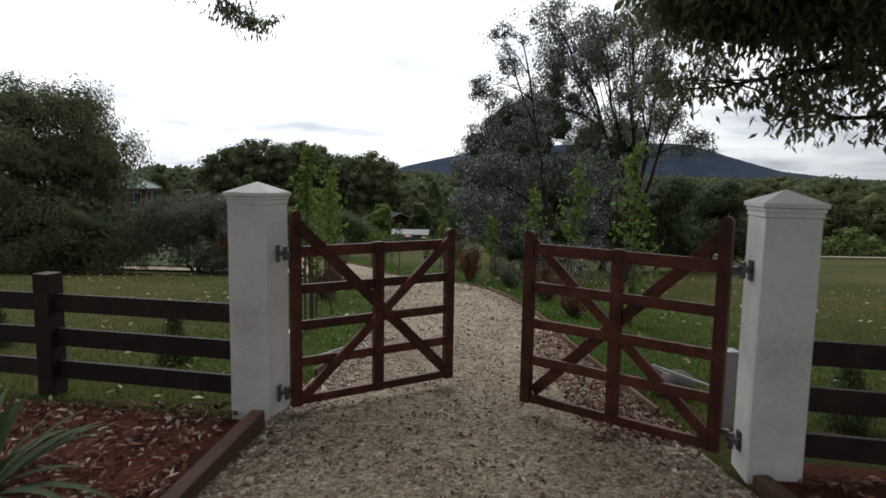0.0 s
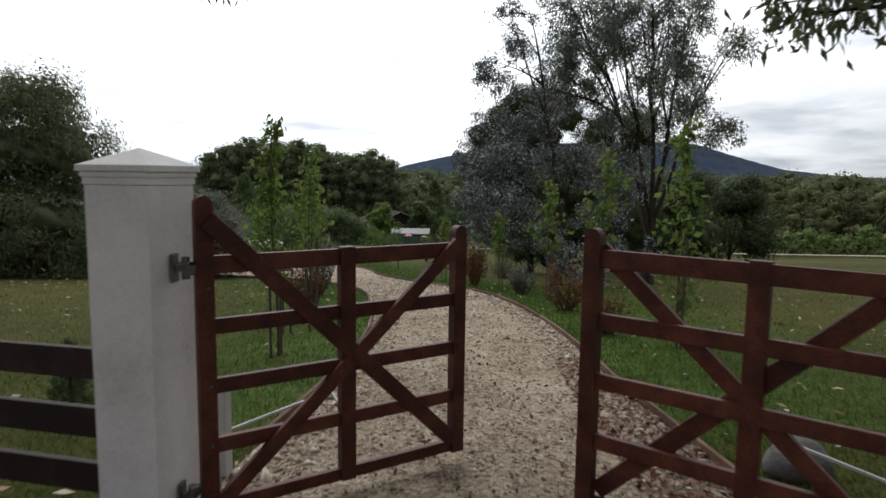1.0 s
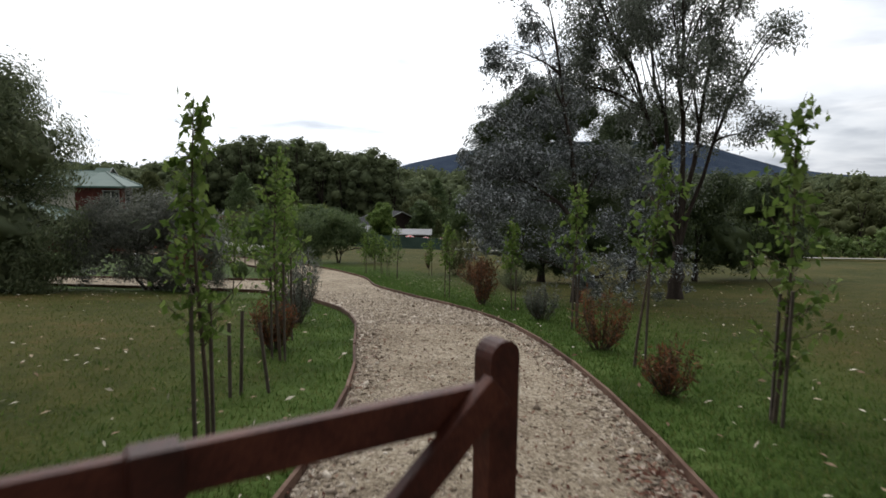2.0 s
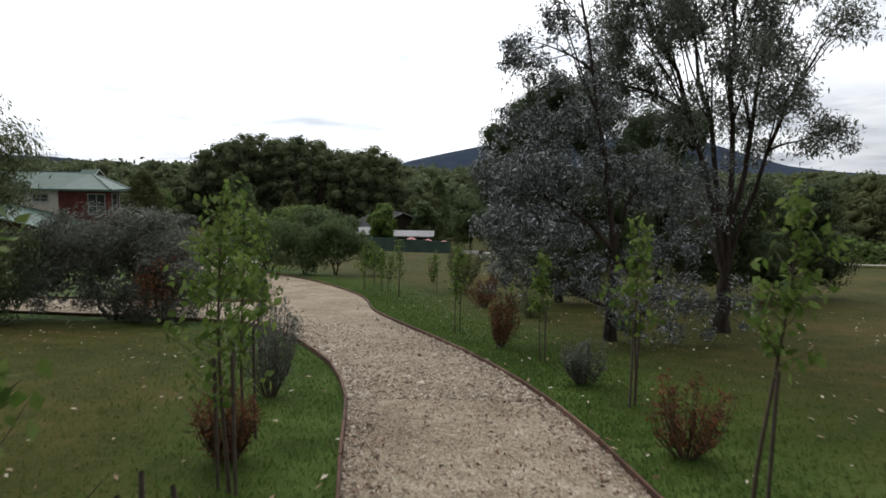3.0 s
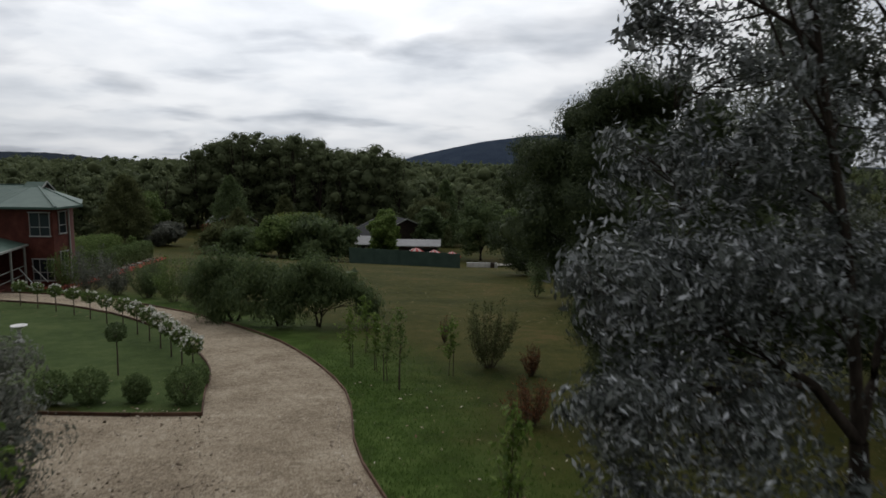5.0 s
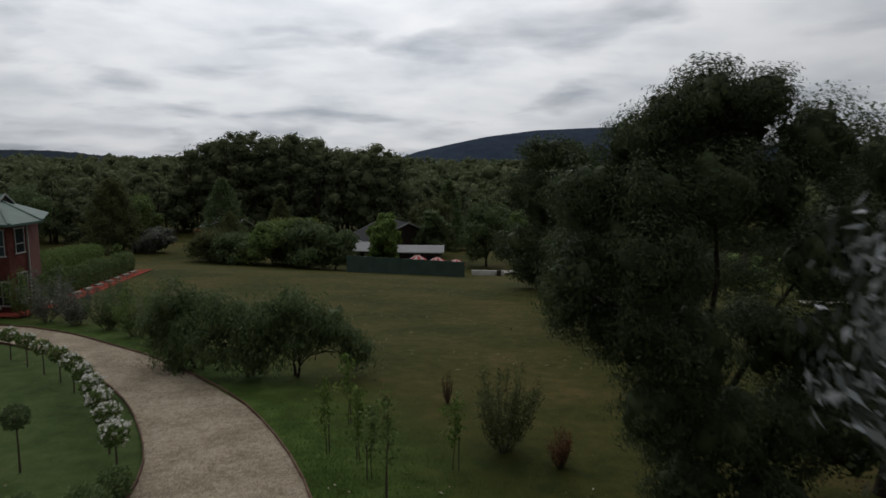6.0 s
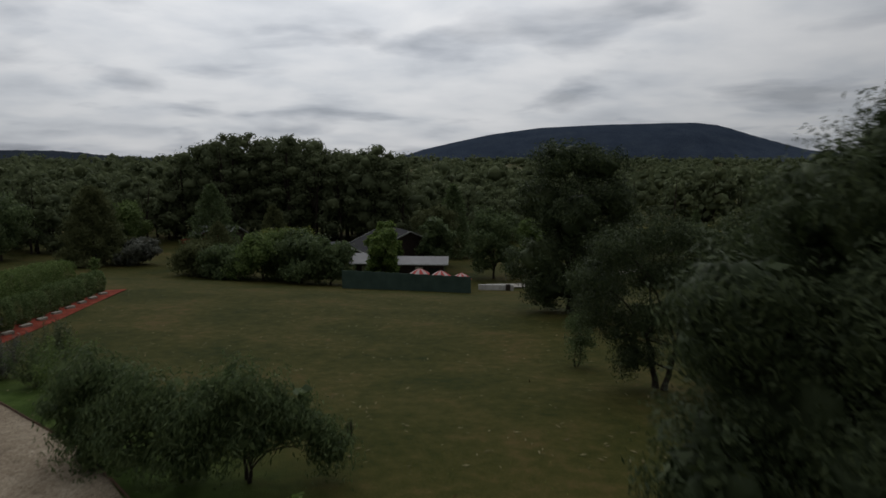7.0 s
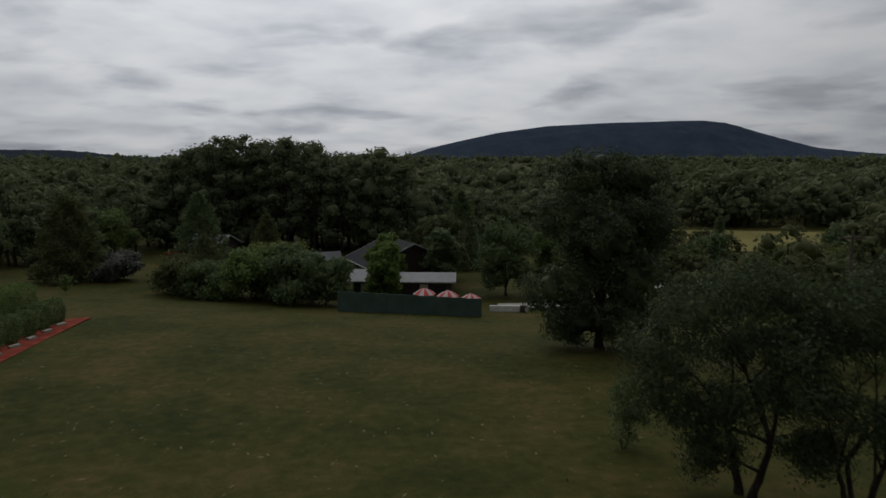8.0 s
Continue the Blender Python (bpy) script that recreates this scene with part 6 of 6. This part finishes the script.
def woods(name, spots, leaf, label, seed, leaf_size, per, cl=9, level=2):
    """Many gum trees seen far off: a trunk, limbs and a broken crown of clumps each."""
    rng = np.random.default_rng(seed)
    wood, pts, out, mid, size = Tubes(), [], [], [], []
    for x, y, h, r in spots:
        z = drop(x, y)
        wood.line(np.array([[x, y, z - 0.3], [x + rng.normal() * 0.3, y, z + h * 0.4], [x + rng.normal() * 0.6, y, z + h * 0.8]]), np.array([0.03, 0.022, 0.008]) * h * 0.6, 5)
        for i in range(cl):
            a, f = i * 2.4 + rng.uniform(-0.5, 0.5), (i + rng.random()) / cl
            q = r * math.sqrt(max(0.0, 1 - f ** 2.2)) * rng.uniform(0.55, 1.0)
            c = np.array([x + q * math.cos(a), y + q * math.sin(a), z + h * (0.12 + 0.79 * f)])
            if i % 3 == 0:
                wood.line(np.array([[x, y, z + h * 0.35], (c + np.array([x, y, z + h * 0.4])) / 2, c]), np.array([0.012, 0.008, 0.003]) * h * 0.6, 4)
            d = in_ball(per, rng, 0.75)
            out.append(unit(d + np.array([0, 0, 0.35])) * 1.1)
            rr = r * rng.uniform(0.26, 0.58) * np.array([1, 1, rng.uniform(0.6, 0.95)])
            pts.append(c + d * rr)
            mid.append(c)
            size.append(rr * 0.55)
    t = empty(name, 0, 0, 0)
    wood.make("trunks", M_BARK, t)
    poly_mesh("crowns", leaf_quads(np.concatenate(pts), leaf_size, 0.6, 0.0, rng, face=np.concatenate(out)), 4, leaf, t)
    masses("inner_foliage", mid, size, leaf, rng, t, level, 0.4)
    return tagged(t, label, "woods", kind="stuff")


rw = np.random.default_rng(77)
# the tall stand straight ahead
stand = [(-54 + 43 * (i + float(rw.random())) / 62, float(rw.uniform(141, 158))) for i in range(62)]
stand = [(x, y, float(np.interp(x, [-54, -50, -47.5, -41.8, -35, -28.5, -22, -17.7, -11.4], [14, 18, 19.8, 21.3, 20, 20.8, 18.4, 19.2, 17.8]) * rw.uniform(0.86, 1.02)), float(rw.uniform(3.0, 4.6))) for x, y in stand]
woods("tall_gum_stand", stand, L_WOOD, "stand of tall dark gum trees below the lawn", 401, 0.46, 105, 17, 1)
# lower woods on both sides
side = [(float(rw.uniform(-125, -50)), float(rw.uniform(118, 190)), float(rw.uniform(8, 13)), float(rw.uniform(3, 4.5))) for _ in range(115)]
side += [(float(rw.uniform(-16, 30)), float(rw.uniform(150, 200)), float(rw.uniform(8, 12)), float(rw.uniform(2.8, 4.2))) for _ in range(80)]
woods("lower_woods", side, L_WOOD, "lower dark woods beyond the lawn", 402, 0.6, 42, 11, 1)
right = [(float(rw.uniform(16, 120)), float(rw.uniform(84, 150)), float(rw.uniform(7, 12)), float(rw.uniform(2.6, 4.2))) for _ in range(170)]
# low growth in front of the paddock, so that it shows between the trees
right = [(x, y, h * (0.4 if y > 94 and 0.28 < (x + 1) / (y - 34) < 0.62 else 1.0), r * (0.7 if y > 94 and 0.28 < (x + 1) / (y - 34) < 0.62 else 1.0)) for x, y, h, r in right]
right += [(61.0, 118.0, 15.5, 3.4), (70.0, 116.0, 14.0, 3.2), (88.0, 122.0, 15.0, 3.8)]
woods("hillside_woods", right, L_OLIVE, "olive-green gum woods beyond the road", 403, 0.56, 44, 11, 1)
hedge_row = [(float(x), float(71 + rw.uniform(-1, 1.5)), float(rw.uniform(2.2, 4.2)), float(rw.uniform(1.2, 2.0))) for x in np.arange(16, 75, 2.3)]
woods("roadside_shrubs", hedge_row, L_HEDGE, "row of green shrubs along the far road", 404, 0.34, 40, 9, 1)
d = strip("dry_paddock", np.array([(28.0, 154.0), (56, 150), (92, 146)]), np.array([(34.0, 188.0), (66, 184), (112, 178)]), 30, M_PADDOCK, 0.2, 8, 0.0)
tagged(d, "pale dry grass paddock beyond the trees", "paddock", kind="structure")
for i, (gx, gy, gh, gr, gl) in enumerate(((44.0, 122.0, 5.0, 3.4, L_LIME), (52.0, 128.0, 4.0, 2.6, L_LIME), (33.0, 126.0, 6.0, 3.0, L_DARK), (60.0, 140.0, 6.5, 3.4, L_DARK), (26.0, 118.0, 4.0, 2.4, L_OLIVE))):
    grove("paddock_tree", gx, gy, gh, gr, gl, "yellow-green tree at the edge of the paddock" if gl is L_LIME else "dark round tree at the edge of the paddock", 260 + i, n=50, per=60, base=0.15)
far = []
for _ in range(800):
    y = float(192 + 600 * rw.random() ** 1.7)
    x = float(rw.uniform(-0.85, 0.95) * y)
    far.append((x, y, float(rw.uniform(9, 15)), float(rw.uniform(4.5, 8))))
woods("far_forest", far, L_WOOD, "dark gum forest reaching to the horizon", 405, 1.7, 26, 6, 1)


beyond = []
for i in range(230):
    y = float(760 + 1500 * rw.random())
    beyond.append((float(rw.uniform(-0.75, 0.95) * y), y, float(rw.uniform(10, 14)), float(rw.uniform(16, 26))))
woods("distant_forest", beyond, L_WOOD, "dark forest below the mountain", 406, 5.0, 12, 5, 1)


def ridge(name, dist, prof, depth, mat, label, seed, n=160, back=1.0, rough=0.0008, tooth=9.0):
    """A long hill: its skyline follows a few heights along its length."""
    xs = np.linspace(prof[0][0], prof[-1][0], n)
    hs = np.interp(xs, [p[0] for p in prof], [p[1] for p in prof])
    k = np.ones(5) / 5
    hs = np.convolve(np.pad(hs, 2, mode="edge"), k, "valid")
    rows, V = 14, []
    for j in range(rows):
        f = j / (rows - 1)
        g = math.sin(f * math.pi / 2) ** 0.9 if f < 1 else 1.0
        for i, (x, h) in enumerate(zip(xs, hs)):
            b = noise.noise(Vector((x / depth * 3, j * 0.35, seed))) * 0.10 * (h + 10) * (1 - f)
            jag = noise.noise(Vector((x / tooth, seed, 0))) * dist * rough if j == rows - 1 else 0
            V.append((x * (0.75 + 0.25 * f), dist - depth * (1 - f), -14 + (h + 14) * g + b + jag))
    V += [(x, dist + depth * back, -14) for x in xs]
    F = [(j * n + i, j * n + i + 1, (j + 1) * n + i + 1, (j + 1) * n + i) for j in range(rows) for i in range(n - 1)]
    ob = raw(name, V, F, mat, smooth=True)
    return tagged(ob, label, "hill", kind="structure")


# mountain and far range carry the haze in their colour
ridge("mountain", 2932, [(-406, -7.2), (-319, 6.0), (-238, 22.2), (-169, 45.6), (-13, 80.7), (134, 111.3), (353, 140.4), (659, 155.1), (1040, 163.8), (1142, 151.5), (1304, 104.1), (1523, 47.1), (1757, 23.7), (2120, 9.0), (2633, -4.2)], 500, M_HAZE_MOUNTAIN, "long wooded mountain on the skyline, tinted blue for haze", 3, 260, 0.4, 0.0006, 30.0)
ridge("haze_tinted_hill", 1500, [(-2400, 16), (-1700, 20), (-1250, 24), (-1052, 23), (-930, 22), (-860, 16), (-790, 8), (-700, 0), (-600, -12)], 500, M_HAZE_HILL, "low dark wooded hill on the horizon, tinted for haze", 5, 320, 0.4, 0.0022)
ridge("far_range", 3000, [(-2400, 10), (-1500, 8), (-1050, 3), (-700, -4), (-500, -12)], 900, M_HAZE_MOUNTAIN, "low range on the horizon, tinted blue for haze", 8, 160, 0.3)

# power pole in the distance
t = empty("power_pole", 26.0, 80.0, drop(26, 80))
wood = Tubes()
wood.line(np.array([[0, 0, -0.5], [0, 0, 4], [0, 0, 8.0]]), np.array([0.15, 0.13, 0.1]), 8)
wood.make("pole", M_STAKE, t)
part("crossarm", box(bmesh.new(), -0.9, 0.9, -0.06, 0.06, 7.3, 7.45), M_STAKE, t)
tagged(t, "grey timber power pole beside the road", "pole")


# ---- loose ground cover ----
def inside(px, py, poly):
    r = np.zeros(len(px), bool)
    q = np.asarray(poly)
    for (xa, ya), (xb, yb) in zip(q, np.roll(q, -1, axis=0)):
        hit = ((ya > py) != (yb > py)) & (px < (xb - xa) * (py - ya) / (yb - ya + 1e-12) + xa)
        r ^= hit
    return r


DRIVE = np.concatenate([L_LINE[L_LINE[:, 1] <= 24.0], [(-6.0, 28.0)], I_LINE, R_LINE[::-1]])


def stones(n, ylo, yhi, size, seed, edge=0.45):
    """Angular stones, six-cornered, bedded in the drive."""
    rng = np.random.default_rng(seed)
    y = ylo + (yhi - ylo) * rng.random(n) ** 1.7
    xr, xl = np.interp(y, R_LINE[:, 1], R_LINE[:, 0]), np.interp(y, L_LINE[:, 1], L_LINE[:, 0])
    e = rng.random(n)
    s = np.where(rng.random(n) < edge, np.where(e < 0.5, e * e * 0.6, 1 - (1 - e) ** 2 * 0.6), e)
    x = xl + (xr - xl) * np.clip(s, 0.015, 0.985)
    z = land(x, y) + 0.022 + 0.03 * np.sin(math.pi * s)
    c = np.stack([x, y, z], 1)
    sz = size * rng.lognormal(0, 0.38, (n, 1))
    a, b = unit(rng.normal(size=(n, 3)) * np.array([1, 1, 0.35])), unit(rng.normal(size=(n, 3)))
    d = unit(np.cross(a, b))
    b = np.cross(d, a)
    A, B, D = a * sz, b * sz * rng.uniform(0.5, 0.9, (n, 1)), d * sz * rng.uniform(0.3, 0.6, (n, 1))
    six = np.stack([A, -A, B, -B, D, -D], 1) + rng.normal(size=(n, 6, 3)) * sz[:, None] * 0.12 + c[:, None]
    f = np.array([(0, 2, 4), (2, 1, 4), (1, 3, 4), (3, 0, 4), (2, 0, 5), (1, 2, 5), (3, 1, 5), (0, 3, 5)])
    me = bpy.data.meshes.new("stones")
    faces = (np.arange(n)[:, None, None] * 6 + f[None]).reshape(-1, 3)
    me.vertices.add(n * 6)
    me.vertices.foreach_set("co", six.astype(np.float32).ravel())
    me.loops.add(len(faces) * 3)
    me.loops.foreach_set("vertex_index", faces.astype(np.int32).ravel())
    me.polygons.add(len(faces))
    me.polygons.foreach_set("loop_start", np.arange(0, len(faces) * 3, 3, dtype=np.int32))
    me.update(calc_edges=True)
    me.materials.append(M_STONE)
    ob = new("loose_gravel", me)
    return tagged(ob, "loose crushed stones strewn over the driveway", "gravel", kind="stuff")


stones(18000, 1.0, 30.0, 0.017, 501)
stones(10000, 1.5, 32.0, 0.026, 502, 1.0)
stones(8000, 16.0, 31.0, 0.026, 503, 0.2)
stones(9000, 1.2, 8.0, 0.013, 504, 0.15)


def flakes(name, n, area, mat, size, width, label, seed, lift=0.05, flat=0.25, category="litter", keep=None):
    rng = np.random.default_rng(seed)
    x, y = rng.uniform(area[0], area[1], n), area[2] + (area[3] - area[2]) * rng.random(n) ** 1.3
    if keep is not None:
        k = keep(x, y)
        x, y = x[k], y[k]
    p = np.stack([x, y, land(x, y) + lift], 1)
    m = len(p)
    ax = unit(rng.normal(size=(m, 3)) * np.array([1, 1, flat]))
    sd = unit(np.cross(ax, np.array([[0, 0, 1.0]]) + rng.normal(size=(m, 3)) * flat))
    L = size * rng.uniform(0.5, 1.5, (m, 1))
    q = np.stack([p - ax * L / 2, p + sd * L * width / 2 + np.array([0, 0, 0.006]), p + ax * L / 2, p - sd * L * width / 2 + np.array([0, 0, 0.006])], 1)
    ob = poly_mesh(name, q, 4, mat)
    return tagged(ob, label, category, kind="stuff")


on_lawn = lambda x, y: ~inside(x, y, DRIVE) & ~((y < 5.1) & (x < -1.4)) & ~((y < 3.8) & (x > 2.0))
flakes("bark_chips", 6500, (-5.5, -1.62, 1.5, 5.3), M_CHIP, 0.075, 0.35, "bark chips and dry leaves on the mulch bed", 511, 0.07, 0.35)
flakes("bark_chips", 3600, (2.35, 6.0, 1.5, 4.0), M_CHIP, 0.075, 0.35, "bark chips and dry leaves on the mulch bed", 512, 0.07, 0.35)
flakes("fallen_leaves", 2300, (-12, 14, 4.5, 34), L_LITTER, 0.085, 0.4, "pale dry leaves fallen on the lawn", 513, 0.045, 0.3, keep=on_lawn)
flakes("verge_chips", 6500, (0.6, 3.2, 4.6, 9.5), M_CHIP, 0.07, 0.4, "bark chips spilled at the edge of the drive", 514, 0.05, 0.3, keep=lambda x, y: (x > np.interp(y, R_LINE[:, 1], R_LINE[:, 0]) - 0.75 + 0.06 * (y - 4.6)) & (x < np.interp(y, R_LINE[:, 1], R_LINE[:, 0]) + 0.05))


def blades(n, area, h, seed):
    rng = np.random.default_rng(seed)
    y = area[2] + rng.exponential(area[3], n)
    x = 1.0 + rng.normal(size=n) * (4.0 + 0.45 * y)
    k = on_lawn(x, y) & (y < 60)
    x, y = x[k], y[k]
    p = np.stack([x, y, land(x, y)], 1)
    m = len(p)
    up = unit(rng.normal(size=(m, 3)) * 0.45 + np.array([0, 0, 1.0]))
    sd = unit(np.cross(up, rng.normal(size=(m, 3))))
    L = h * rng.uniform(0.5, 1.5, (m, 1))
    w = L * 0.11
    q = np.stack([p - sd * w, p + sd * w, p + up * L], 1)
    ob = poly_mesh("lawn_grass", q, 3, L_GRASS)
    return tagged(ob, "short mown lawn grass", "grass", kind="stuff")


blades(165000, (0, 0, 4.6, 9.0), 0.045, 521)


def verge_blades(n, seed, side=1, far=40):
    """Lusher grass along the watered verge."""
    rng = np.random.default_rng(seed)
    line = R_LINE if side > 0 else L_LINE
    i = rng.integers(0, len(line), n)
    base = line[i]
    off = np.abs(rng.normal(size=n)) * 1.7 + 0.06
    x, y = base[:, 0] + off * side, base[:, 1] + rng.uniform(-0.25, 0.25, n) + off * 0.15
    k = (y > 5.5) & (y < far)
    x, y = x[k], y[k]
    p = np.stack([x, y, land(x, y)], 1)
    m = len(p)
    up = unit(rng.normal(size=(m, 3)) * 0.4 + np.array([0, 0, 1.0]))
    sd = unit(np.cross(up, rng.normal(size=(m, 3))))
    L = 0.052 * rng.uniform(0.5, 1.5, (m, 1))
    ob = poly_mesh("verge_grass", np.stack([p - sd * L * 0.14, p + sd * L * 0.14, p + up * L], 1), 3, L_VERGE)
    return tagged(ob, "lush green grass along the verge", "grass", kind="stuff")


verge_blades(110000, 531)
verge_blades(34000, 532, -1, 22)
flakes("drive_litter", 5200, (-1.6, 2.2, 1.2, 16.0), M_CHIP, 0.05, 0.4, "brown leaf litter scattered over the gravel", 541, 0.062, 0.3, keep=lambda x, y: inside(x, y, DRIVE))
flakes("dry_tufts", 1300, (-34, 7, 44, 92), M_TUFT, 0.2, 0.3, "dry grass tufts on the lower lawn", 551, 0.04, 0.12, category="grass", keep=on_lawn)
